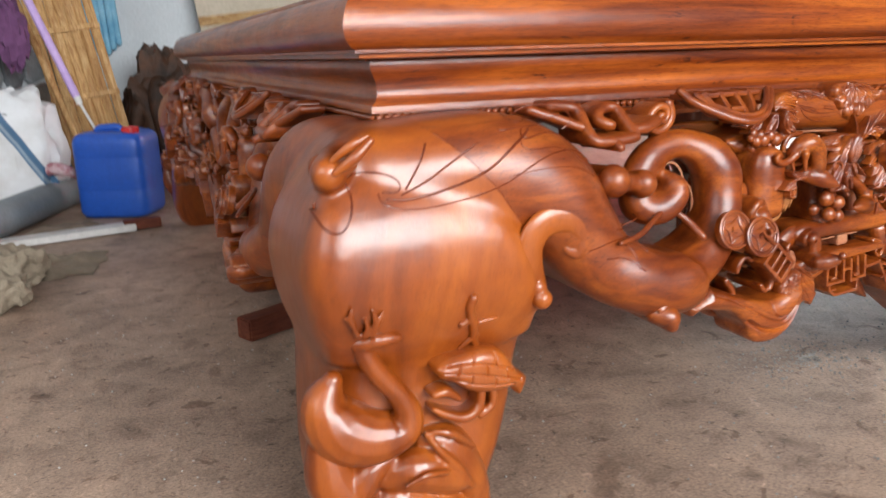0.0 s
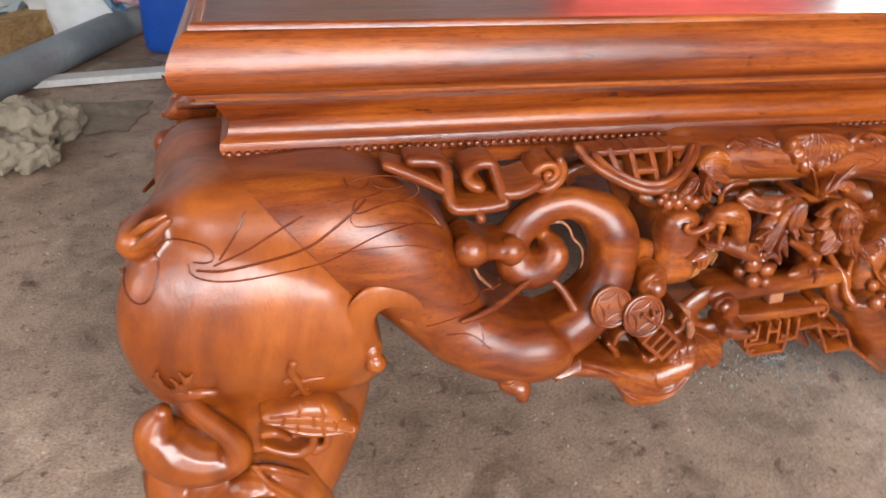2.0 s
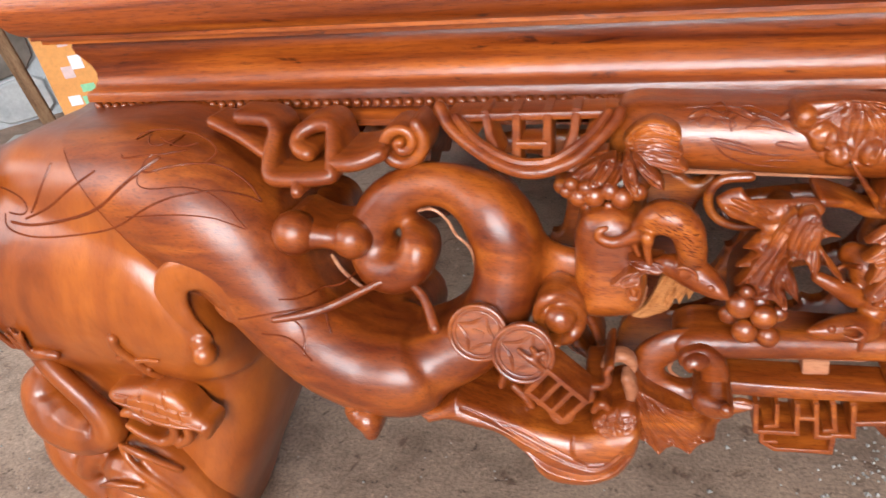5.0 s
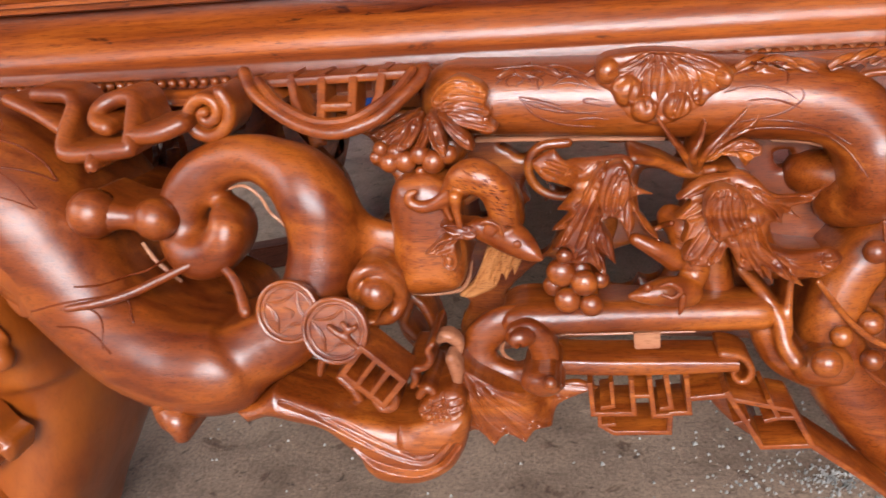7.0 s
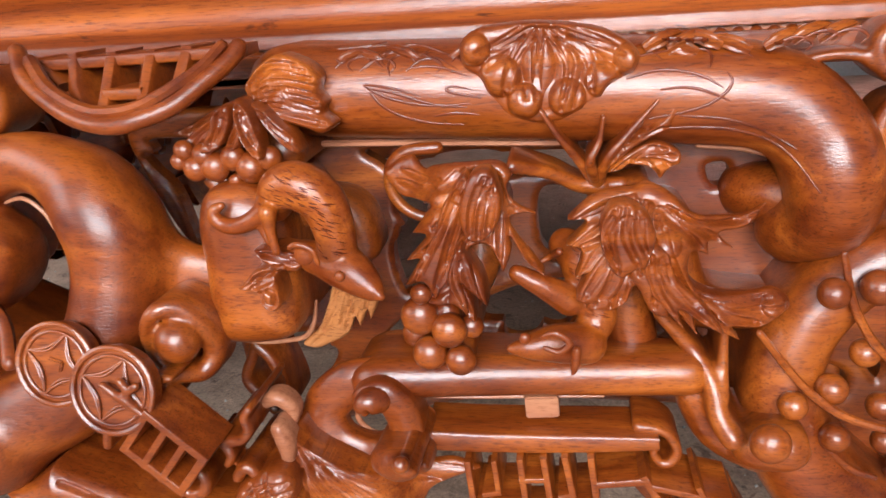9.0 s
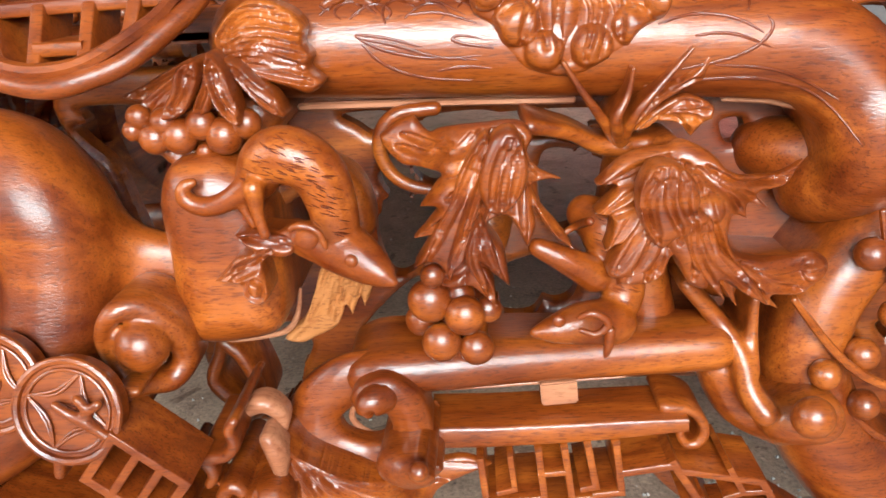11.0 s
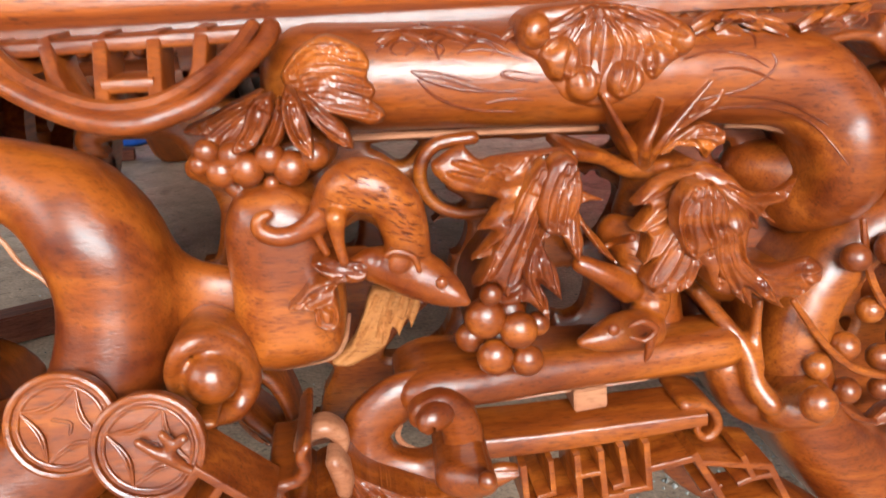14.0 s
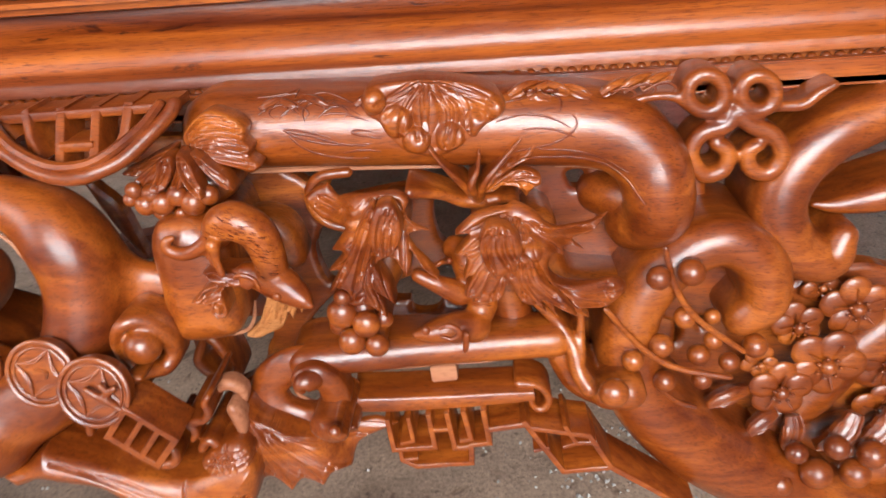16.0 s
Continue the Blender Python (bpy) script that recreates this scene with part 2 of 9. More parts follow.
        rim = [j for j in range(nv)] + [i * nv + nv - 1 for i in range(1, nu)] + [(nu - 1) * nv + j for j in range(nv - 2, -1, -1)] + [i * nv for i in range(nu - 2, 0, -1)]
        for x, y in zip(rim, rim[1:] + rim[:1]):
            faces.append((y, x, k + x, k + y))
        self.kind = "lobe"
        self.put(verts, faces)
        self.kind = ""

    def plate(self, outline, y, back, dome=0.004, edge=0.006, lines=(), swells=(), cell=0.0005, holes=()):
        """A carved flat form: an outline in (x, z), a point given twice being a sharp corner; its face rounded over
        towards the edge, creased or cut along lines (points, half width or 0, depth) and raised by swells (x, z, radius, height);
        cut through by holes; its front lies at y, which may be a list of (x, y, z) places to pass near; its sides go straight back."""
        loops = [np.array(spline(o, 0.0007, True)) for o in (outline, *holes)]
        rim = np.concatenate(loops)
        lo, hi = rim.min(axis=0) - cell, rim.max(axis=0) + cell
        nx, nz = int((hi[0] - lo[0]) / cell) + 2, int((hi[1] - lo[1]) / cell) + 2
        cx, cz = np.meshgrid(lo[0] + cell * (np.arange(nx) + 0.5), lo[1] + cell * (np.arange(nz) + 0.5), indexing="ij")
        inside = np.zeros(cx.shape, bool)
        for o in loops:
            within = np.zeros(cx.shape, bool)
            for (xa, za), (xb, zb) in zip(o, np.roll(o, -1, axis=0)):
                if za != zb:
                    within ^= ((za > cz) != (zb > cz)) & (cx < (xb - xa) * (cz - za) / (zb - za) + xa)
            inside = within if o is loops[0] else inside & ~within
        ids, pts, quads, edges = {}, [], [], collections.Counter()
        for i, j in zip(*np.nonzero(inside)):
            q = []
            for c in ((i, j), (i + 1, j), (i + 1, j + 1), (i, j + 1)):
                if c not in ids:
                    ids[c] = len(pts)
                    pts.append((lo[0] + cell * c[0], lo[1] + cell * c[1]))
                q.append(ids[c])
            quads.append(tuple(q))
            edges.update(tuple(sorted((q[k], q[(k + 1) % 4]))) for k in range(4))
        border = [e for e, k in edges.items() if k == 1]
        pts = np.array(pts)
        gap = lambda p, line: ((p[:, None, 0] - line[None, :, 0]) ** 2 + (p[:, None, 1] - line[None, :, 1]) ** 2)
        near = lambda p, line: np.sqrt(np.concatenate([gap(q, line).min(axis=1) for q in np.array_split(p, len(p) // 1500 + 1)]))
        on = np.array(sorted({i for e in border for i in e}))
        pts[on] = rim[np.concatenate([gap(q, rim).argmin(axis=1) for q in np.array_split(pts[on], len(on) // 1500 + 1)])]
        d = near(pts, rim)
        d[on] = 0
        ease = np.clip(d / 0.0025, 0, 1)
        cuts = [(near(pts, np.array(spline(line, 0.0006, False))), half, deep) for line, half, deep in lines]
        for g, half, deep in cuts:
            d = d if half else np.minimum(d, g)
        u = np.clip(d / edge, 0, 1)
        rise = dome * np.sqrt(np.maximum(0, 1 - (1 - u) ** 2))
        for g, half, deep in cuts:
            if half:
                rise -= deep * np.maximum(0, 1 - g / (1.5 * half)) * (0.35 + 0.65 * ease)
        for x, z, r, h in swells:
            q = np.clip(1 - ((pts[:, 0] - x) ** 2 + (pts[:, 1] - z) ** 2) / r**2, 0, 1)
            rise += h * np.sqrt(q) * ease
        side = np.array(list(edges))
        count = np.bincount(side.ravel(), minlength=len(pts))
        for _ in range(1):
            total = np.bincount(side[:, 0], rise[side[:, 1]], len(pts)) + np.bincount(side[:, 1], rise[side[:, 0]], len(pts))
            rise = np.where(d > 0, 0.5 * rise + 0.5 * total / count, rise)
        if isinstance(y, (int, float)):
            face = np.full(len(pts), float(y))
        else:
            at = np.array(y, float)
            w = np.exp(-((pts[:, None, 0] - at[None, :, 0]) ** 2 + (pts[:, None, 1] - at[None, :, 2]) ** 2) / (2 * 0.014**2)) + 1e-6
            face = (w * at[None, :, 1]).sum(axis=1) / w.sum(axis=1)
        front = [(p[0], f - r, p[1]) for p, f, r in zip(pts, face, rise)]
        place = {int(i): len(front) + k for k, i in enumerate(on)}
        rear = [(pts[i][0], max(back, face[i] + 0.002), pts[i][1]) for i in on]
        used = {e for q in quads for e in ((q[k], q[(k + 1) % 4]) for k in range(4))}
        sides = [(b, a, place[a], place[b]) if (a, b) in used else (a, b, place[b], place[a]) for a, b in border]
        self.put(front + rear, quads + sides)

    def box(self, c, half, turn=0.0, bevel=0.0008, tilt=(0, 0)):
        """A block with eased edges, turned about the y axis (and tilted about x, z)."""
        bm = bmesh.new()
        bmesh.ops.create_cube(bm, size=2.0)
        for w in bm.verts:
            w.co = Vector((w.co.x * half[0], w.co.y * half[1], w.co.z * half[2]))
        if bevel:
            bmesh.ops.bevel(bm, geom=bm.edges[:], offset=bevel, segments=2, affect="EDGES")
        m = pose(c[0], c[1], c[2], tilt[0], turn, tilt[1])
        bm.verts.index_update()
        self.put([m @ w.co for w in bm.verts], [[w.index for w in f.verts] for f in bm.faces])
        bm.free()

    def bars(self, pts, depth):
        """A strip with eased edges and mitred corners through (x, y, z, half width), deep along y."""
        p = [Vector(q[:3]) for q in pts]
        loop = (p[0] - p[-1]).length < 1e-4
        if loop:
            p = p[:-1]
        n, verts = len(p), []
        flat = lambda a, b: Vector((b.x - a.x, 0, b.z - a.z)).normalized()
        for i in range(n):
            a = flat(p[i - 1], p[i]) if i or loop else flat(p[0], p[1])
            b = flat(p[i], p[(i + 1) % n]) if i < n - 1 or loop else a
            sa, sb = a.cross(YAX), b.cross(YAX)
            s = sa + sb
            s = s / max(0.35, s.length_squared / 2)
            r, e = pts[i][3], min(0.3 * pts[i][3], 0.3 * depth)
            c = p[i] + (0 if loop or 0 < i < n - 1 else -r if i == 0 else r) * a
            for u, d in ((-r, depth / 2), (-r, e - depth / 2), (-r + 0.35 * e, 0.35 * e - depth / 2), (-r + e, -depth / 2), (0, -depth / 2 - 0.15 * e), (r - e, -depth / 2), (r - 0.35 * e, 0.35 * e - depth / 2), (r, e - depth / 2), (r, depth / 2)):
                verts.append(c + s * u + YAX * d)
        k = 9
        faces = [(i * k + j, i * k + (j + 1) % k, (i + 1) % n * k + (j + 1) % k, (i + 1) % n * k + j) for i in range(n if loop else n - 1) for j in range(k)]
        if not loop:
            faces += [tuple(range(k - 1, -1, -1)), tuple((n - 1) * k + j for j in range(k))]
        self.put(verts, faces)

    def split(self):
        """The plain body, and the pieces that were given a kind of their own."""
        body, pieces = Shape(), []
        for kind, v0, f0, nv, nf in self.runs:
            to = body if not kind else Shape()
            to.put(self.v[v0:v0 + nv], [tuple(i - v0 for i in f) for f in self.f[f0:f0 + nf]])
            if kind:
                pieces.append((kind, to))
        if not body.v:
            body = pieces.pop(0)[1]
        return body, pieces

    def mesh(self, name, angle=38):
        me = bpy.data.meshes.new(name)
        me.from_pydata([tuple(p) for p in self.v], [], self.f)
        me.validate()
        bm = bmesh.new()
        bm.from_mesh(me)
        bmesh.ops.recalc_face_normals(bm, faces=bm.faces)
        bm.to_mesh(me)
        bm.free()
        me.polygons.foreach_set("use_smooth", [True] * len(me.polygons))
        me.set_sharp_from_angle(angle=radians(angle))
        return me


def skinned(shapes, voxel, rounds):
    """One skin over shapes that overlap, eased by that many rounds of smoothing."""
    both = Shape()
    for s in shapes:
        both.put(s.v, s.f)
    src = new("rough", both.mesh("rough"))
    skin = src.modifiers.new("skin", "REMESH")
    skin.mode, skin.voxel_size = "VOXEL", voxel
    bpy.context.view_layer.update()
    me = bpy.data.meshes.new_from_object(src.evaluated_get(bpy.context.evaluated_depsgraph_get()))
    bpy.data.objects.remove(src)
    co = np.empty(len(me.vertices) * 3)
    me.vertices.foreach_get("co", co)
    ed = np.empty(len(me.edges) * 2, int)
    me.edges.foreach_get("vertices", ed)
    co, ed, out = co.reshape(-1, 3), ed.reshape(-1, 2), Shape()
    deg = np.bincount(ed.ravel(), minlength=len(co))[:, None]
    for _ in range(rounds):
        total = np.zeros_like(co)
        np.add.at(total, ed[:, 0], co[ed[:, 1]])
        np.add.at(total, ed[:, 1], co[ed[:, 0]])
        co = co + 0.5 * (total / np.maximum(deg, 1) - co)
    out.put(co, [tuple(p.vertices) for p in me.polygons])
    bpy.data.meshes.remove(me)
    return out


def part(name, shape, material, parent=None, label="", angle=38):
    me = shape.mesh(name, angle) if isinstance(shape, Shape) else shape
    if not me.materials:
        me.materials.append(material)
    ob = new(name, me)
    ob.parent = parent
    return tagged(ob, label) if label else ob


LOBES = {"bud": "petal", "bat_wing": "rib", "sprig": "leaflet", "blossom_leaf": "leaflet", "unvarnished_leaf": "leaflet", "lotus_leaf": "scale", "bat_body": "ear"}


def carved(name, m, material, parent, label=""):
    """A carved part, with its lobes, petals or ribs as pieces under it."""
    body, pieces = m.split() if m.runs else (m, [])
    ob = part(name, body, material, parent, label)
    for kind, s in pieces:
        part(LOBES.get(name, kind) if kind == "lobe" else kind, s, material, ob)
    return ob


def thing(name, label, category, at=None, group="", kind=""):
    ob = new(name)
    ob.empty_display_size = 0.05
    if at is not None:
        ob.matrix_basis = at
    return tagged(ob, label, category, group, kind)


def swept(profile, ends, closed=True):
    """A straight moulding: the profile is laid at both ends by a function (p, z) -> point."""
    m = Shape()
    n = len(profile)
    m.put([e(p, z) for e in ends for p, z in profile], [(k, (k + 1) % n, n + (k + 1) % n, n + k) for k in range(n)] + [tuple(range(n - 1, -1, -1)), tuple(range(n, 2 * n))])
    return m

# ---- setting ----
def slab(name, lo, hi, mat, label="", kind="structure", bevel=0.0):
    m = Shape()
    m.box([(a + b) / 2 for a, b in zip(lo, hi)], [(b - a) / 2 for a, b in zip(lo, hi)], 0, bevel)
    return tagged(part(name, m, mat), label, "", "", kind)


X0, X1, Y0, Y1, ZC = -2.2, 5.0, -3.5, 3.2, 3.1
CONCRETE = None


def concrete():
    """Worn workshop concrete: grey-brown, dusty, with stains, pits and pale scuffs."""
    mat, nodes, links, bsdf = shader("dusty_concrete")
    v = stretched(nodes, links, (1, 1, 1))
    a = noisy(nodes, links, v, 1.7, 6, 0.6, 0.4)
    base = ramp(nodes, [(0.3, (0.2, 0.131, 0.093)), (0.55, (0.345, 0.237, 0.173)), (0.75, (0.46, 0.33, 0.254))])
    links.new(a.outputs["Fac"], base.inputs["Fac"])
    b = noisy(nodes, links, v, 14, 6, 0.7, 0.5)
    mid = ramp(nodes, [(0.3, (0.5, 0.46, 0.43)), (0.5, (1, 1, 1)), (0.7, (1.3, 1.28, 1.24))])
    links.new(b.outputs["Fac"], mid.inputs["Fac"])
    col = mixed(nodes, links, "MULTIPLY", 0.85, base.outputs["Color"], mid.outputs["Color"])
    c = noisy(nodes, links, v, 210, 3, 0.7)
    grit = ramp(nodes, [(0.3, (0.5, 0.47, 0.45)), (0.5, (1.02, 1.02, 1.02)), (0.72, (1.5, 1.48, 1.45))])
    links.new(c.outputs["Fac"], grit.inputs["Fac"])
    col = mixed(nodes, links, "MULTIPLY", 0.8, col, grit.outputs["Color"])
    d = noisy(nodes, links, v, 5.5, 3, 0.6, 0.8)
    stain = ramp(nodes, [(0.63, (1, 1, 1)), (0.7, (0.55, 0.5, 0.47))])
    links.new(d.outputs["Fac"], stain.inputs["Fac"])
    col = mixed(nodes, links, "MULTIPLY", 0.8, col, stain.outputs["Color"])
    f = noisy(nodes, links, v, 70, 5, 0.75, 1.0)
    scuff = ramp(nodes, [(0.6, (1, 1, 1)), (0.68, (1.65, 1.62, 1.6))])
    links.new(f.outputs["Fac"], scuff.inputs["Fac"])
    col = mixed(nodes, links, "MULTIPLY", 0.9, col, scuff.outputs["Color"])
    g = noisy(nodes, links, v, 55, 4, 0.7, 0.3)
    fleck = ramp(nodes, [(0.32, (0.3, 0.26, 0.24)), (0.39, (1, 1, 1))])
    links.new(g.outputs["Fac"], fleck.inputs["Fac"])
    col = mixed(nodes, links, "MULTIPLY", 0.9, col, fleck.outputs["Color"])
    h = noisy(nodes, links, v, 21, 4, 0.62, 0.6)
    blotch = ramp(nodes, [(0.33, (0.42, 0.34, 0.3)), (0.385, (1, 1, 1)), (0.66, (1, 1, 1)), (0.72, (1.3, 1.3, 1.32))])
    links.new(h.outputs["Fac"], blotch.inputs["Fac"])
    col = mixed(nodes, links, "MULTIPLY", 0.85, col, blotch.outputs["Color"])
    links.new(col, bsdf.inputs["Base Color"])
    bsdf.inputs["Roughness"].default_value = 0.55
    bp = nodes.new("ShaderNodeBump")
    bp.inputs["Strength"].default_value, bp.inputs["Distance"].default_value = 0.75, 0.003
    links.new(mixed(nodes, links, "ADD", 0.5, b.outputs["Fac"], c.outputs["Fac"]), bp.inputs["Height"])
    links.new(bp.outputs["Normal"], bsdf.inputs["Normal"])
    return mat


CONCRETE = concrete()
# PLASTER and CEIL are kept dark to hold down bounced light
PLASTER = plain("low_bounce_plaster", (0.13, 0.13, 0.125), (0.2, 0.2, 0.195), 0.85, 3.0, 0.25, 0.003)
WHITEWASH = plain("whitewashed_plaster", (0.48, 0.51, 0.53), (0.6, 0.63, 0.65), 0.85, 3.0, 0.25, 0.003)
CEIL = plain("ceiling_sheets", (0.1, 0.1, 0.1), (0.16, 0.16, 0.155), 0.8, 2.0, 0.2)
slab("floor", (X0 - 0.2, Y0 - 6, -0.15), (X1 + 6.0, Y1 + 0.2, 0.0), CONCRETE, "worn dusty grey-brown concrete floor")
slab("ceiling", (X0 - 0.15, Y0 - 0.15, ZC), (X1 + 0.15, Y1 + 0.15, ZC + 0.1), CEIL, "plain grey ceiling")


def wall_with_hole(name, axis, at, lo, hi, h0, h1, z0, z1, label, mat=None):
    """A wall from lo to hi with one opening h0..h1, z0..z1 through it."""
    m = Shape()
    for a, b, c, d in ((lo, h0, 0, ZC), (h1, hi, 0, ZC), (h0, h1, z1, ZC), (h0, h1, 0, z0)):
        if b - a > 0.01 and d - c > 0.01:
            mid, half = ((a + b) / 2, at, (c + d) / 2), ((b - a) / 2, 0.075, (d - c) / 2)
            if axis == "x":
                mid, half = (mid[1], mid[0], mid[2]), (half[1], half[0], half[2])
            m.box(mid, half, 0, 0)
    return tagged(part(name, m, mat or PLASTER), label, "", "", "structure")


wall_with_hole("wall_north", "y", Y1 + 0.075, X0, 3.2, 1.6, 3.0, 0.6, 2.0, "whitewashed plaster wall with a sheeted window opening", WHITEWASH)
# these four walls take the darkened plaster, so they bounce little light
wall_with_hole("wall_northeast", "y", Y1 + 0.075, 3.2, X1, 3.35, 4.6, 0.6, 2.2, "plaster wall with a window opening, darkened to limit bounced light")
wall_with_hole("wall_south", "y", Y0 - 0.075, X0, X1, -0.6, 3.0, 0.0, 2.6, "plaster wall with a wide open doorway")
wall_with_hole("wall_east", "x", X1 + 0.075, Y0, Y1, -1.0, 2.4, 0.0, 2.4, "plaster wall with a wide open doorway, darkened to limit bounced light")
wall_with_hole("wall_west", "x", X0 - 0.075, Y0, Y1, -2.4, -0.6, 0.9, 2.2, "plaster wall with a window opening, darkened to limit bounced light")

# ---- carved daybed ----
from mathutils.bvhtree import BVHTree
LEN, DEP = 2.0, 1.85
bed = thing("carved_daybed", "large daybed of glossy orange-brown carved hardwood on elephant legs", "daybed")
UPPER = [(-0.006, 0.565), (-0.006, 0.584), (-0.012, 0.5845), (-0.0145, 0.583), (-0.0155, 0.579), (-0.0195, 0.578), (-0.0255, 0.572), (-0.031, 0.563), (-0.0345, 0.554), (-0.0355, 0.546), (-0.0345, 0.538), (-0.031, 0.532), (-0.026, 0.5275), (-0.0215, 0.5255), (-0.0215, 0.5225), (-0.0165, 0.522), (-0.016, 0.518), (-0.009, 0.5165), (0.03, 0.5165), (0.03, 0.545)]
LOWER = [(0.03, 0.516), (0.0, 0.516), (-0.0015, 0.512), (-0.0005, 0.507), (0.0025, 0.502), (0.006, 0.495), (0.0078, 0.488), (0.0072, 0.481), (0.004, 0.4755), (0.0, 0.473), (-0.0015, 0.471), (-0.0015, 0.465), (0.03, 0.465)]
SIDES = (
    (lambda p, z: (p, p, z), lambda p, z: (LEN - p, p, z)),
    (lambda p, z: (p, p, z), lambda p, z: (p, DEP - p, z)),
    (lambda p, z: (LEN - p, p, z), lambda p, z: (LEN - p, DEP - p, z)),
    (lambda p, z: (p, DEP - p, z), lambda p, z: (LEN - p, DEP - p, z)),
)
TURNED = wood("varnished_side_moulding_wood", (0.1, 0.0165, 0.0022), (0.235, 0.051, 0.0058), (0.375, 0.102, 0.0135), rough=0.42, scale=(20, 1.1, 20), pores=0.5, knots=0.6, coat=0.6, coat_rough=0.22)
for k, ends in enumerate(SIDES):
    mat = WOOD_EDGE if k in (0, 3) else TURNED
    part("upper_moulding", swept(UPPER, ends), mat, bed, "glossy bullnose edge moulding", 50)
    part("lower_moulding", swept(LOWER, ends), mat, bed, "coved moulding under the edge", 50)
    part("top_rail", swept([(0.004, 0.465), (0.004, 0.456), (-0.004, 0.455), (-0.012, 0.451), (-0.012, 0.446), (0.03, 0.446), (0.03, 0.465)], ends), mat, bed)

m = Shape()
m.box((1.0, -0.008, 0.4545), (0.6, 0.004, 0.008), 0, 0.001)
part("rail_lip", m, WOOD_EDGE, bed)

# top: mitred frame boards round a field of planks
W = 0.16
for ends in SIDES:
    part("frame_board", swept([(-0.0055, 0.58), (-0.0055, 0.567), (0.035, 0.55), (W, 0.55), (W, 0.58)], ends), WOOD_TOP, bed)
ny = 5
for j in range(ny):
    a, b = W + (DEP - 2 * W) * j / ny + 0.0005, W + (DEP - 2 * W) * (j + 1) / ny - 0.0005
    m = Shape()
    m.box((LEN / 2, (a + b) / 2, 0.5645), (LEN / 2 - W - 0.0005, (b - a) / 2, 0.015), 0, 0.001)
    part("top_plank", m, WOOD_TOP, bed, "dark polished top plank")

# elephant leg: rounded-square sections stacked from floor to rail
LEGZ = [(0.0, -0.055, 0.055), (0.02, -0.075, 0.065), (0.06, -0.088, 0.08), (0.12, -0.088, 0.108), (0.17, -0.083, 0.125), (0.21, -0.08, 0.133), (0.235, -0.086, 0.137), (0.262, -0.102, 0.138), (0.295, -0.116, 0.137), (0.33, -0.121, 0.128), (0.36, -0.118, 0.11), (0.387, -0.109, 0.09), (0.405, -0.098, 0.075), (0.42, -0.085, 0.06), (0.436, -0.067, 0.045), (0.446, -0.054, 0.03), (0.457, -0.038, 0.01)]


def leg_shape():
    """Squarish sections with a softened outer corner, a little narrower across than deep."""
    m, n = Shape(), 88
    zs = np.concatenate([np.linspace(0, 0.43, 48), np.linspace(0.433, 0.457, 10)])
    arr = np.array(LEGZ)
    ease = lambda z, k: np.mean([np.interp(z + d, arr[:, 0], arr[:, k]) for d in (-0.008, -0.004, 0, 0.004, 0.008)])
    for z in zs:
        lo, hi = ease(z, 1), ease(z, 2)
        lox = lo + 0.018 * min(1, max(0, (z - 0.2) / 0.1))
        for k in range(n):
            t = 2 * math.pi * k / n
            x, y = math.cos(t), math.sin(t)
            e = 2 / (4.2 + (5.0 if x > 0 and y < 0 and z > 0.27 else 3.0 if y < 0 and z > 0.24 else 0.0))
            m.v.append(((lox + hi) / 2 + (hi - lox) / 2 * math.copysign(abs(x) ** e, x), (lo + hi) / 2 + (hi - lo) / 2 * math.copysign(abs(y) ** e, y), float(z)))
    r = len(zs)
    m.f = [(j * n + k, j * n + (k + 1) % n, (j + 1) * n + (k + 1) % n, (j + 1) * n + k) for j in range(r - 1) for k in range(n)]
    m.f += [tuple(range(n - 1, -1, -1)), tuple((r - 1) * n + k for k in range(n))]
    return m


LEGSHAPE = leg_shape()
SWAP = Matrix(((0, 1, 0, 0.015), (1, 0, 0, 0), (0, 0, 1, 0), (0, 0, 0, 1)))
FLIPX = Matrix(((-1, 0, 0, LEN), (0, 1, 0, 0), (0, 0, 1, 0), (0, 0, 0, 1)))
FLIPY = Matrix(((1, 0, 0, 0), (0, -1, 0, DEP), (0, 0, 1, 0), (0, 0, 0, 1)))
APRON, LEGPARTS = [], []


def front(m, name, label="", pale=False, mat=None):
    ob = carved(name, m, mat or (WOOD_TRUNK if name in ("trunk_strap", "medallion_rim", "lattice_bar", "square_scroll", "rosette_scroll", "double_knob") else PALE if pale else CUT if name in ("cut_edge", "tenon", "small_arch") else WOOD), bed, label)
    APRON.append(ob)
    return ob


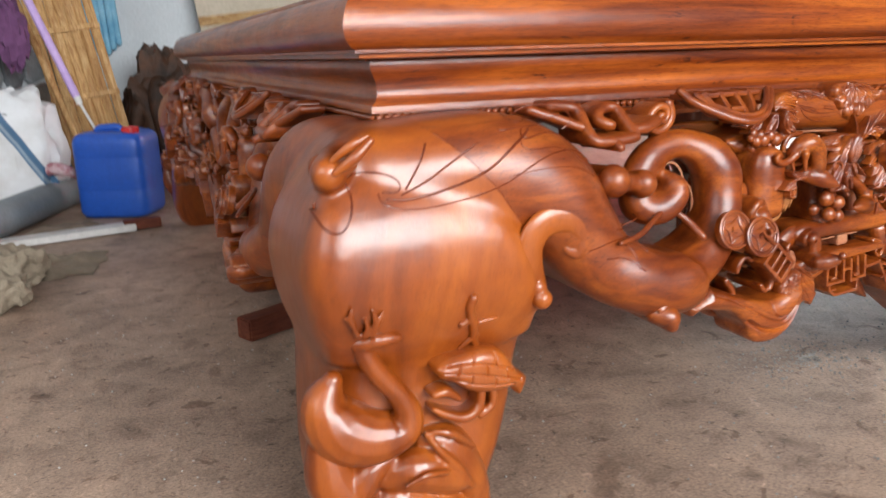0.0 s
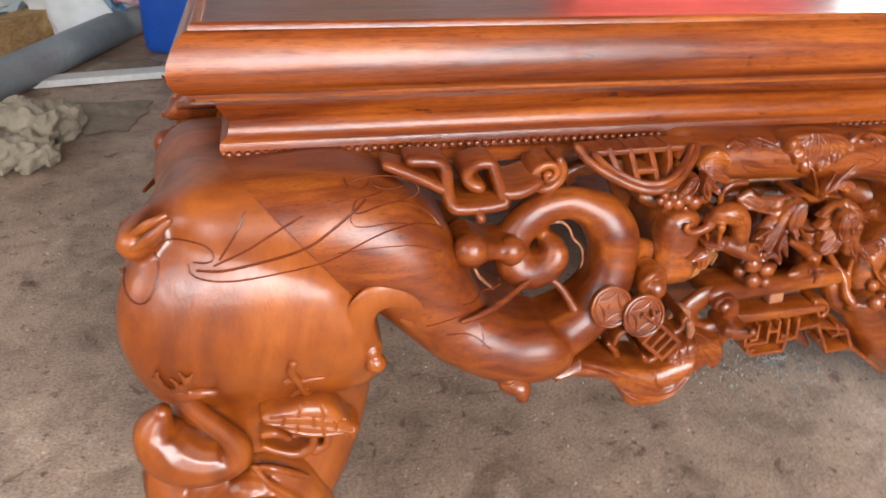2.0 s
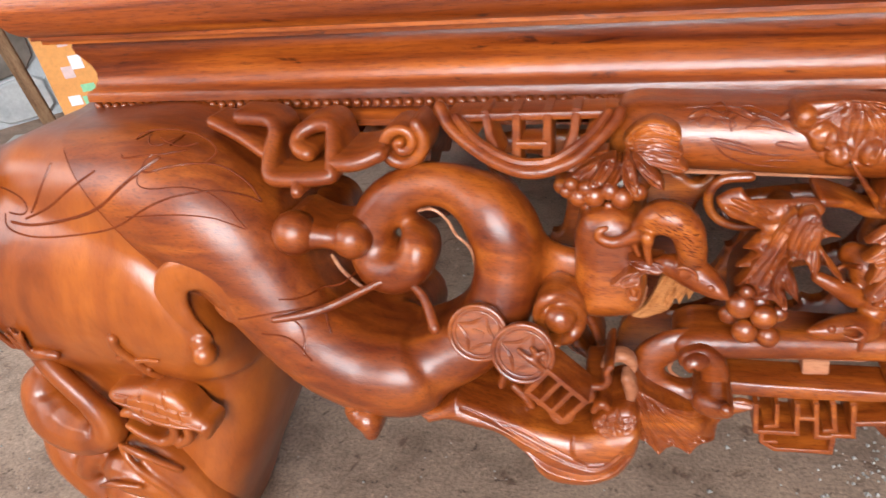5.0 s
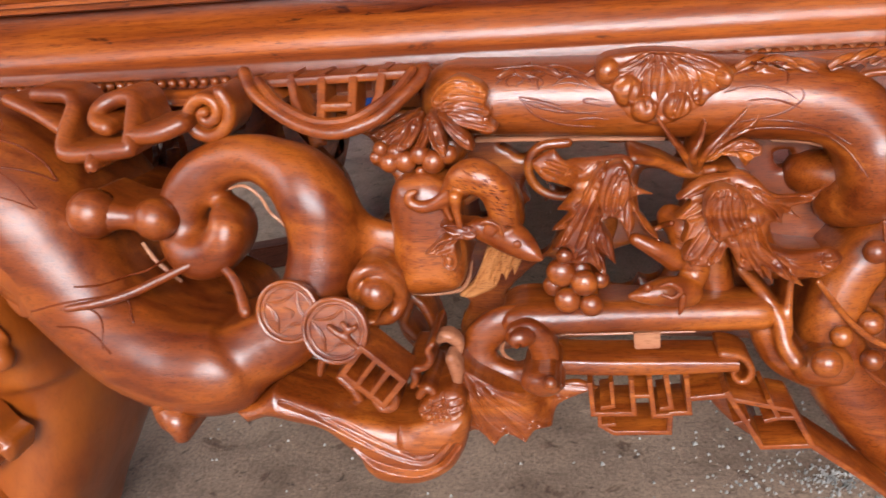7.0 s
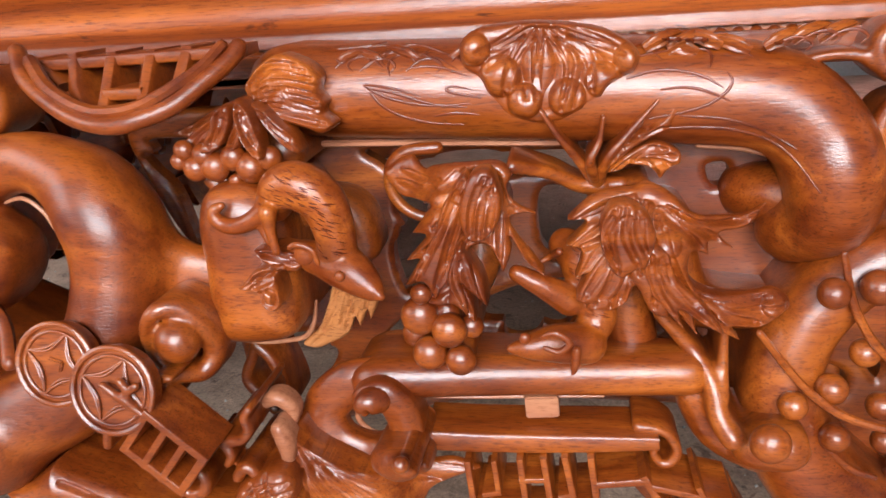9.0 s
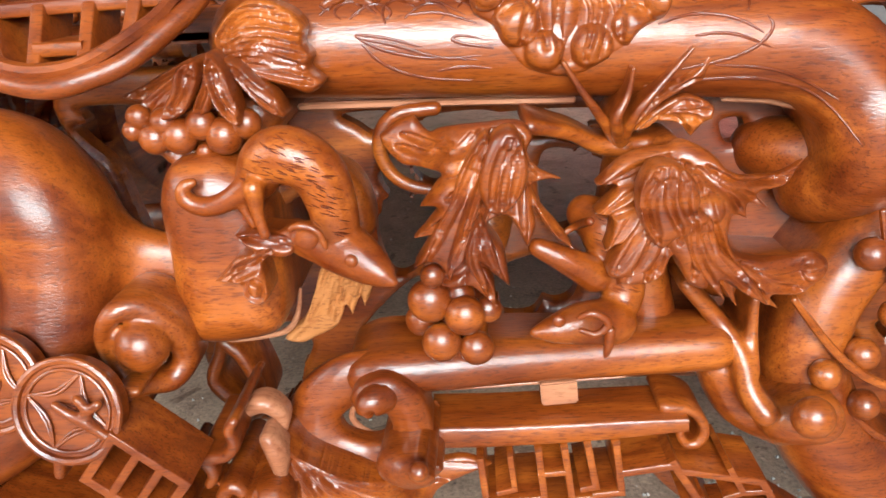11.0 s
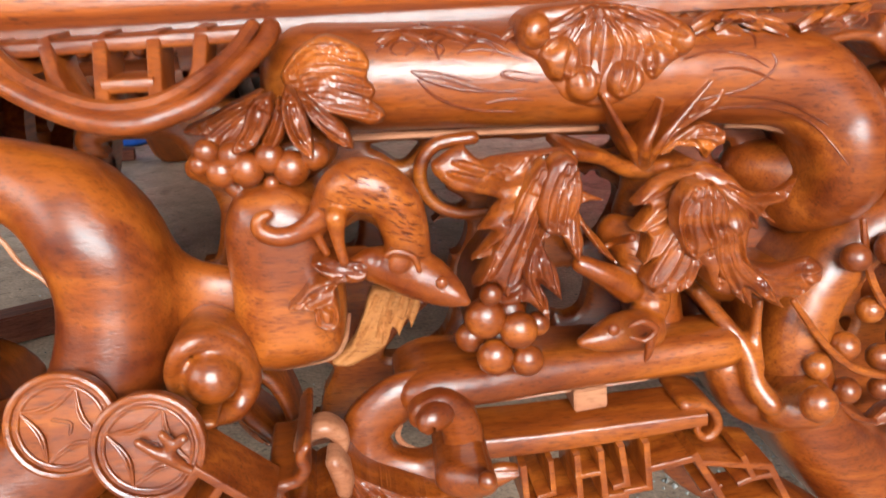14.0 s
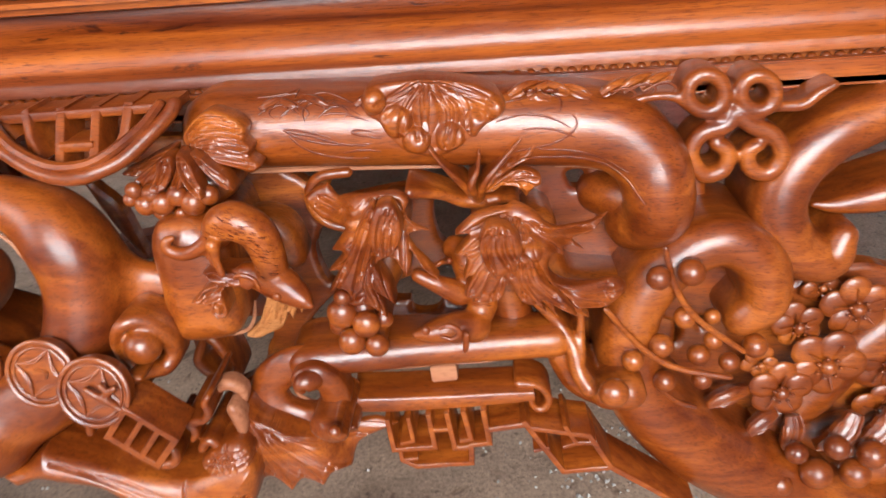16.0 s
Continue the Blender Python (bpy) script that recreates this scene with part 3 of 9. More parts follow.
def coin(c, r):
    """An old coin with a square hole and four arcs, leaning back a little."""
    m = Shape()
    m.kind = "rim"
    for rr, rad in ((r * 0.93, r * 0.075), (r * 0.76, r * 0.04)):
        m.tube([(rr * math.cos(a), 0, rr * math.sin(a), rad) for a in np.linspace(0, 2 * math.pi, 17)], n=8, steps=3)
    disc = [(r * 0.95 * math.cos(a), r * 0.95 * math.sin(a)) for a in np.linspace(0, 2 * math.pi, 33)[:-1]]
    n = len(disc)
    m.kind = ""
    m.put([(p, d, q) for d in (0.0005, 0.008) for p, q in disc], [(k, (k + 1) % n, n + (k + 1) % n, n + k) for k in range(n)] + [tuple(range(n)), tuple(range(2 * n - 1, n - 1, -1))])
    m.kind = "relief_arc"
    for q in range(4):
        a0 = math.pi / 2 * q + 0.35
        e0, e1 = (math.cos(a0 - 0.785), math.sin(a0 - 0.785)), (math.cos(a0 + 0.785), math.sin(a0 + 0.785))
        for s in (0.36, 0.43):
            mid = (math.cos(a0) * s, math.sin(a0) * s)
            m.tube([(r * 0.76 * e0[0], 0, r * 0.76 * e0[1], r * 0.025), (r * mid[0], -0.0008, r * mid[1], r * 0.03), (r * 0.76 * e1[0], 0, r * 0.76 * e1[1], r * 0.025)], n=8)
    m.kind = "centre"
    m.box((0, 0, 0), (r * 0.2, 0.0018, r * 0.13), 17)
    tilt = pose(*c, -14, 0, 0)
    m.v = [tuple(tilt @ Vector(p)) for p in m.v]
    return front(m, "coin", "carved coin with a square centre")


def blossom(p):
    """Five cupped round petals about a small eye."""
    m = Shape()
    x, y, z, r = p
    for k in range(5):
        a = 2 * math.pi * k / 5 + x * 31
        m.kind = "petal"
        m.ball((x + 0.56 * r * math.cos(a), y + 0.002 * (k % 2), z + 0.56 * r * math.sin(a), r * 0.47), 0.32)
        m.kind = ""
        m.tube([(x + 0.25 * r * math.cos(a), y - 0.002, z + 0.25 * r * math.sin(a), r * 0.05), (x + 0.7 * r * math.cos(a), y - 0.16 * r - 0.0015, z + 0.7 * r * math.sin(a), r * 0.03)], n=6)
    m.ball((x, y - 0.004, z, r * 0.22), 0.9)
    for k in range(7):
        a = 2 * math.pi * k / 7
        m.ball((x + 0.3 * r * math.cos(a), y - 0.006, z + 0.3 * r * math.sin(a), r * 0.06), 1.0, 8, 6)
    return front(m, "blossom", "open five-petalled carved blossom")



def log_spray(line):
    """An incised tendril of foliage that follows the log, its groove shade painted dark."""
    pts = along(line)
    m, k = Shape(), len(pts) - 1
    cast = lambda x, z: LOGTREE.ray_cast(Vector((x, -0.4, z)), Vector((0, 1, 0)))[0] or Vector((x, -0.05, z))
    m.tube([(*cast(x, z), 0.0002 + 0.0006 * math.sin(math.pi * (0.15 + 0.8 * i / k))) for i, (x, z) in enumerate(pts)], n=8, steps=2, sq=0.8)
    front(m, "log_spray", mat=GROOVE_SHADE)


def along(line):
    pts = []
    for (xa, za), (xb, zb) in zip(line[:-1], line[1:]):
        for k in range(5):
            pts.append((xa + (xb - xa) * k / 5, za + (zb - za) * k / 5))
    pts.append(line[-1])
    return [tuple(np.mean([pts[min(max(i + d, 0), len(pts) - 1)] for d in (-2, -1, 0, 1, 2)], axis=0)) for i in range(len(pts))]


def hair(m, n=320):
    """Short incised strokes over a coat, the shade in them painted dark."""
    tree, rnd = BVHTree.FromPolygons([Vector(p) for p in m.v], m.f), random.Random(5)
    lo, hi = [min(p[k] for p in m.v) for k in (0, 2)], [max(p[k] for p in m.v) for k in (0, 2)]
    marks = Shape()
    for _ in range(n):
        x, z, a = rnd.uniform(lo[0], hi[0]), rnd.uniform(lo[1], hi[1]), rnd.uniform(-0.6, -0.1)
        ends = [tree.ray_cast(Vector((x + s * math.cos(a), -0.4, z + s * math.sin(a))), YAX)[0] for s in (-0.002, 0, 0.002)]
        if all(ends) and abs(ends[0].y - ends[2].y) < 0.003:
            marks.tube([(*ends[0], 0.0001), (*ends[1], 0.0003), (*ends[2], 0.0001)], n=6, steps=2)
    tagged(front(marks, "incised_hair", mat=GROOVE_SHADE), kind="stuff")


# ---- carved front apron ----
# elephant trunk of the corner leg, rolled into a spiral
m = Shape()
m.tube([(-0.016, -0.042, 0.404, 0.0541), (0.050, -0.052, 0.408, 0.0555), (0.110, -0.060, 0.404, 0.0590), (0.152, -0.070, 0.380, 0.0555), (0.180, -0.080, 0.344, 0.0459), (0.206, -0.090, 0.311, 0.0380), (0.234, -0.100, 0.293, 0.0358), (0.264, -0.104, 0.281, 0.0345)], sq=0.95, n=28, back=0.02, boxy=0.12)
m.tube([(0.234, -0.100, 0.293, 0.0358), (0.264, -0.104, 0.281, 0.0345), (0.297, -0.104, 0.280, 0.0332), (0.3112, -0.098, 0.2857, 0.02668), (0.3416, -0.09, 0.3019, 0.02545), (0.3634, -0.083, 0.328, 0.02492), (0.3716, -0.076, 0.3626, 0.02437), (0.3655, -0.07, 0.3903, 0.02209), (0.3499, -0.065, 0.4107, 0.01843), (0.3281, -0.062, 0.4195, 0.01695), (0.304, -0.06, 0.4165, 0.01765), (0.28, -0.062, 0.4042, 0.01839), (0.2663, -0.065, 0.3819, 0.01791), (0.2651, -0.07, 0.3617, 0.01636), (0.2759, -0.076, 0.3532, 0.0171), (0.2917, -0.08, 0.3553, 0.01685), (0.3044, -0.083, 0.3663, 0.0157), (0.3074, -0.083, 0.3777, 0.01308), (0.3019, -0.082, 0.3843, 0.00898)], sq=0.95, n=28, back=-0.05)
TRUNK = m
m = Shape()
m.tube([(0.205, -0.126, 0.337, 0.0024), (0.225, -0.119, 0.338, 0.0034), (0.244, -0.110, 0.341, 0.0034), (0.263, -0.099, 0.347, 0.0032), (0.282, -0.090, 0.353, 0.0030), (0.298, -0.088, 0.352, 0.0032), (0.312, -0.094, 0.342, 0.0038), (0.322, -0.108, 0.326, 0.0044)], n=10, sq=0.9)
front(m, "trunk_strap")
m = Shape()
m.tube([(0.257, -0.120, 0.254, 0.0112), (0.267, -0.128, 0.251, 0.0111), (0.269, -0.130, 0.242, 0.0068)], back=-0.06, n=12)
m.tube([(0.254, -0.128, 0.262, 0.0043), (0.267, -0.128, 0.269, 0.0050), (0.283, -0.128, 0.267, 0.0042)], back=-0.06, n=8)
front(m, "knob")
# square scroll beside the leg
m = Shape()
m.tube([(0.229, -0.069, 0.445, 0.0059), (0.223, -0.067, 0.447, 0.0061), (0.219, -0.062, 0.451, 0.0061), (0.221, -0.057, 0.457, 0.0061), (0.230, -0.053, 0.461, 0.0061), (0.240, -0.053, 0.462, 0.0061), (0.245, -0.055, 0.459, 0.0059), (0.247, -0.062, 0.452, 0.0059), (0.250, -0.078, 0.437, 0.0059), (0.248, -0.082, 0.433, 0.0059), (0.225, -0.083, 0.431, 0.0059), (0.207, -0.082, 0.431, 0.0061), (0.201, -0.079, 0.434, 0.0061), (0.199, -0.068, 0.445, 0.0061), (0.200, -0.056, 0.457, 0.0061), (0.195, -0.050, 0.463, 0.0062), (0.185, -0.048, 0.465, 0.0062), (0.169, -0.048, 0.466, 0.0062)], back=-0.026, n=12, sq=1.2, steps=4)
m.tube([(0.146, -0.050, 0.463, 0.0051), (0.172, -0.058, 0.454, 0.0051), (0.199, -0.070, 0.443, 0.0050)], back=-0.026, n=12, sq=1.2, steps=4)
m.tube([(0.225, -0.084, 0.430, 0.0049), (0.226, -0.091, 0.424, 0.0049)], back=-0.026, n=12, sq=1.2, steps=4)
m.tube([(0.250, -0.075, 0.440, 0.0065), (0.268, -0.075, 0.441, 0.0063), (0.284, -0.070, 0.446, 0.0063)], back=-0.026, n=12, sq=1.2, steps=4)
front(m, "square_scroll")
# pair of round knobs joined by a neck
m = Shape()
m.tube([(0.220, -0.090, 0.390, 0.0165), (0.234, -0.090, 0.389, 0.0098), (0.245, -0.088, 0.387, 0.0090), (0.259, -0.085, 0.384, 0.0147)], back=-0.05, n=12)
m.ball((0.218, -0.092, 0.392, 0.0172))
m.ball((0.259, -0.086, 0.385, 0.0147))
front(m, "double_knob")
m = Shape()
m.tube([(0.198, -0.020, 0.385, 0.0101), (0.217, -0.020, 0.378, 0.0120), (0.222, -0.020, 0.360, 0.0102)], back=0.02, n=10)
front(m, "rear_curl")
# half medallion with a lattice of a lucky sign
m = Shape()
m.tube([(0.327, -0.055, 0.474, 0.0046), (0.336, -0.066, 0.463, 0.0045), (0.351, -0.076, 0.454, 0.0045), (0.369, -0.085, 0.446, 0.0044), (0.384, -0.090, 0.442, 0.0043), (0.396, -0.091, 0.441, 0.0043), (0.407, -0.090, 0.443, 0.0043), (0.422, -0.084, 0.448, 0.0043), (0.436, -0.074, 0.458, 0.0043), (0.445, -0.065, 0.466, 0.0043), (0.448, -0.060, 0.471, 0.0043)], n=10, sq=1.0)
m.tube([(0.340, -0.064, 0.470, 0.0034), (0.352, -0.074, 0.460, 0.0033), (0.367, -0.083, 0.453, 0.0033), (0.382, -0.088, 0.448, 0.0032), (0.395, -0.089, 0.447, 0.0032), (0.408, -0.088, 0.449, 0.0032), (0.421, -0.082, 0.455, 0.0032), (0.433, -0.072, 0.463, 0.0032), (0.441, -0.063, 0.472, 0.0032)], n=8, sq=1.2)
m.tube([(0.337, -0.060, 0.464, 0.0034), (0.351, -0.070, 0.454, 0.0034), (0.368, -0.079, 0.446, 0.0033), (0.383, -0.084, 0.442, 0.0033), (0.395, -0.085, 0.441, 0.0033), (0.407, -0.084, 0.443, 0.0032), (0.421, -0.078, 0.449, 0.0032), (0.435, -0.068, 0.457, 0.0032), (0.444, -0.059, 0.466, 0.0032)], n=8, sq=1.2)
front(m, "medallion_rim")
m = Shape(); m.bars([(0.380, -0.044, 0.469, 0.0029), (0.383, -0.073, 0.441, 0.0028)], .026); front(m, 'lattice_bar')
m = Shape(); m.bars([(0.401, -0.044, 0.469, 0.0028), (0.403, -0.073, 0.442, 0.0028)], .026); front(m, 'lattice_bar')
m = Shape(); m.bars([(0.385, -0.061, 0.453, 0.0028), (0.399, -0.061, 0.453, 0.0028)], .026); front(m, 'lattice_bar')
m = Shape(); m.bars([(0.359, -0.044, 0.469, 0.0029), (0.363, -0.056, 0.457, 0.0029), (0.369, -0.065, 0.448, 0.0028)], .026); front(m, 'lattice_bar')
m = Shape(); m.bars([(0.420, -0.044, 0.470, 0.0028), (0.419, -0.056, 0.458, 0.0028), (0.415, -0.065, 0.449, 0.0028)], .026); front(m, 'lattice_bar')
m = Shape(); m.bars([(0.339, -0.046, 0.467, 0.0029), (0.351, -0.054, 0.458, 0.0029)], .026); front(m, 'lattice_bar')
m = Shape(); m.bars([(0.439, -0.046, 0.468, 0.0028), (0.431, -0.054, 0.460, 0.0028)], .026); front(m, 'lattice_bar')
m = Shape(); m.bars([(0.335, -0.046, 0.467, 0.0029), (0.444, -0.046, 0.469, 0.0028)], .026); front(m, 'lattice_bar')
# rolled rosette
m = Shape()
m.tube([(0.309, -0.058, 0.4625, 0.00513), (0.3133, -0.0583, 0.4537, 0.00505), (0.3115, -0.0587, 0.4438, 0.00498), (0.3046, -0.059, 0.4366, 0.00492), (0.2956, -0.0593, 0.4343, 0.00483), (0.288, -0.0597, 0.4376, 0.00472), (0.2844, -0.06, 0.4446, 0.00458), (0.2858, -0.0603, 0.4525, 0.00444), (0.291, -0.0607, 0.4583, 0.00429), (0.2977, -0.061, 0.4603, 0.00416), (0.3033, -0.0613, 0.4584, 0.00404), (0.306, -0.0617, 0.454, 0.00394), (0.3055, -0.062, 0.4491, 0.00384), (0.3024, -0.0623, 0.4456, 0.00375), (0.2986, -0.0627, 0.4447, 0.00364), (0.2958, -0.063, 0.4461, 0.00353), (0.295, -0.0633, 0.4488, 0.00341), (0.296, -0.0637, 0.451, 0.00329), (0.298, -0.064, 0.4515, 0.00318)], n=12, steps=3, back=-0.03)
m.tube([(0.2918, -0.042, 0.4418, 0.01412), (0.294, -0.046, 0.4433, 0.01235)], n=18, back=-0.015)
front(m, "rosette_scroll")
# pale saw-cut edges in the eye of the spiral
m = Shape()
m.tube([(0.2297, -0.062, 0.3573, 0.00133), (0.2362, -0.062, 0.3443, 0.00179), (0.2443, -0.062, 0.3354, 0.00179), (0.2527, -0.062, 0.3274, 0.00135)], n=8)
front(m, "cut_edge", "pale saw-cut edge")
m = Shape()
m.tube([(0.2516, -0.062, 0.3136, 0.00136), (0.2566, -0.062, 0.3009, 0.00229), (0.2672, -0.062, 0.2934, 0.00229), (0.2796, -0.062, 0.2927, 0.00228), (0.2926, -0.062, 0.298, 0.00136)], n=8)
front(m, "cut_edge", "pale saw-cut edge")
m = Shape()
m.tube([(0.2982, -0.062, 0.3954, 0.00083), (0.3143, -0.062, 0.3995, 0.00124), (0.3255, -0.062, 0.3915, 0.00124), (0.3313, -0.062, 0.3796, 0.00125), (0.3415, -0.062, 0.3677, 0.00126), (0.3449, -0.062, 0.3495, 0.0017), (0.3415, -0.062, 0.3325, 0.00172), (0.3302, -0.062, 0.3196, 0.00175)], n=8)
front(m, "cut_edge", "pale saw-cut edge")
# two coins on a ribbon
coin((0.356, -0.118, 0.331), 0.0215)
coin((0.3885, -0.125, 0.3215), 0.0222)
# little mallet tied over the coin
m = Shape()
m.tube([(0.3864, -0.128, 0.3262, 0.00203), (0.3912, -0.128, 0.3217, 0.00226), (0.3963, -0.128, 0.3187, 0.0031), (0.401, -0.128, 0.3136, 0.00229), (0.4056, -0.128, 0.3096, 0.0021)], n=10)
m.tube([(0.3956, -0.128, 0.3285, 0.00204), (0.398, -0.128, 0.3236, 0.00226), (0.3963, -0.128, 0.3187, 0.00248)], n=10)
m.tube([(0.4032, -0.128, 0.326, 0.00205), (0.3983, -0.128, 0.3228, 0.00206)], n=10)
m = skinned([m], 0.0009, 2)
front(m, "mallet", "small carved mallet")
# scroll with a round bead
m = Shape()
m.tube([(0.4021, -0.098, 0.3179, 0.00364), (0.3962, -0.098, 0.3278, 0.00337), (0.3956, -0.1, 0.3403, 0.00351), (0.402, -0.1, 0.3506, 0.00435), (0.4114, -0.095, 0.3513, 0.00532), (0.42, -0.09, 0.3411, 0.0064), (0.4226, -0.085, 0.3237, 0.00616), (0.4171, -0.09, 0.3138, 0.00519), (0.4095, -0.098, 0.3156, 0.00412), (0.4031, -0.105, 0.3163, 0.00335), (0.4053, -0.108, 0.3067, 0.00291)], n=14, back=-0.07)
m.ball((0.4108, -0.098, 0.3349, 0.01165), 0.95)
m = skinned([m], 0.0012, 2)
front(m, "bead_scroll")
m = Shape()
m.tube([(0.4182, -0.03, 0.2989, 0.00393), (0.4267, -0.03, 0.2898, 0.00398), (0.433, -0.03, 0.2725, 0.00376), (0.4344, -0.03, 0.2604, 0.00351), (0.4265, -0.03, 0.2547, 0.00382), (0.4189, -0.03, 0.2626, 0.00407), (0.4095, -0.03, 0.2757, 0.00372), (0.4153, -0.03, 0.2913, 0.00339), (0.4182, -0.03, 0.2989, 0.00393)], n=10, back=0.0)
front(m, "link_ring")
# small ladder-like lattice
m = Shape(); m.bars([(0.4061, -0.115, 0.3115, 0.00196), (0.4308, -0.115, 0.2881, 0.00204), (0.4157, -0.115, 0.269, 0.00208), (0.3908, -0.115, 0.2922, 0.002), (0.4061, -0.115, 0.3115, 0.00196)], 0.03); front(m, "ladder_lattice")
m = Shape(); m.bars([(0.4147, -0.115, 0.3035, 0.00177), (0.3994, -0.115, 0.2838, 0.0018)], 0.03); front(m, "ladder_lattice")
m = Shape(); m.bars([(0.4227, -0.115, 0.2959, 0.00179), (0.4074, -0.115, 0.2763, 0.00182)], 0.03); front(m, "ladder_lattice")
m = Shape()
m.tube([(0.3895, -0.112, 0.2913, 0.00253), (0.3797, -0.112, 0.2969, 0.00289), (0.3719, -0.112, 0.291, 0.00291), (0.3692, -0.112, 0.2817, 0.00256)], n=10, back=-0.06)
m.tube([(0.4, -0.112, 0.3068, 0.00249), (0.3998, -0.112, 0.3156, 0.00283), (0.405, -0.112, 0.3204, 0.00281), (0.4109, -0.112, 0.3212, 0.00211)], n=10, back=-0.06)
m.tube([(0.4302, -0.108, 0.2846, 0.00253), (0.44, -0.108, 0.2852, 0.00288), (0.4451, -0.108, 0.2914, 0.00286), (0.4436, -0.108, 0.2979, 0.00249), (0.447, -0.108, 0.3028, 0.00212)], n=10, back=-0.06)
m.tube([(0.4145, -0.112, 0.2697, 0.00218), (0.4195, -0.112, 0.2643, 0.00292), (0.4174, -0.112, 0.2566, 0.0033), (0.4095, -0.112, 0.2546, 0.00295), (0.4049, -0.112, 0.2609, 0.00257)], n=10, back=-0.06)
m.tube([(0.4293, -0.108, 0.283, 0.00217), (0.4338, -0.108, 0.2772, 0.0029), (0.4308, -0.108, 0.2705, 0.00219)], n=10, back=-0.06)
m.tube([(0.4353, -0.108, 0.2634, 0.00329), (0.4405, -0.108, 0.2698, 0.00327), (0.4458, -0.108, 0.2636, 0.00291), (0.4401, -0.108, 0.2563, 0.00257)], n=10, back=-0.06)
m = skinned([m], 0.0011, 2)
front(m, "lattice_scroll")
# broad scooped band under the trunk
m = Shape()
m.plate([(0.299, 0.2528), (0.299, 0.2528), (0.3175, 0.2569), (0.3338, 0.2679), (0.3338, 0.2679), (0.3417, 0.2628), (0.3638, 0.2564), (0.3843, 0.2481), (0.4052, 0.2435), (0.4243, 0.2415), (0.4442, 0.2482), (0.4656, 0.2514), (0.4671, 0.235), (0.461, 0.217), (0.4504, 0.2029), (0.4305, 0.1927), (0.4065, 0.1925), (0.3934, 0.2003), (0.3872, 0.214), (0.3786, 0.2237), (0.3644, 0.2359), (0.345, 0.2407), (0.3274, 0.2447), (0.3188, 0.2426), (0.3098, 0.2391), (0.3098, 0.2391), (0.3049, 0.2453)],
        -0.108, -0.06, 0.012, 0.016,
        lines=[([(0.3383, 0.2597), (0.3628, 0.2502), (0.3884, 0.2358), (0.4142, 0.2219), (0.437, 0.217), (0.454, 0.2324)], 0.0012, 0.0022),
               ([(0.3553, 0.2535), (0.3818, 0.2445), (0.4076, 0.232), (0.4298, 0.2221), (0.4448, 0.2245)], 0.0009, 0.0015),
               ([(0.3866, 0.2231), (0.4012, 0.2137), (0.4242, 0.2073), (0.4443, 0.2118), (0.4594, 0.2295)], 0.0022, 0.005),
               ([(0.4204, 0.2413), (0.4212, 0.228), (0.4305, 0.2212)], 0.0012, 0.002)])
front(m, "lower_band", "broad scooped band of polished wood")
m = Shape()
m.tube([(0.3447, -0.06, 0.2433, 0.0058), (0.3626, -0.06, 0.2317, 0.00665), (0.3805, -0.06, 0.2201, 0.00666), (0.3991, -0.06, 0.2133, 0.00582)], n=10, back=-0.03)
m.tube([(0.3743, -0.09, 0.2646, 0.00346), (0.383, -0.09, 0.255, 0.00386), (0.3876, -0.09, 0.2448, 0.0035)], n=10, back=-0.05)
m = skinned([m], 0.0012, 2)
front(m, "band_rear")
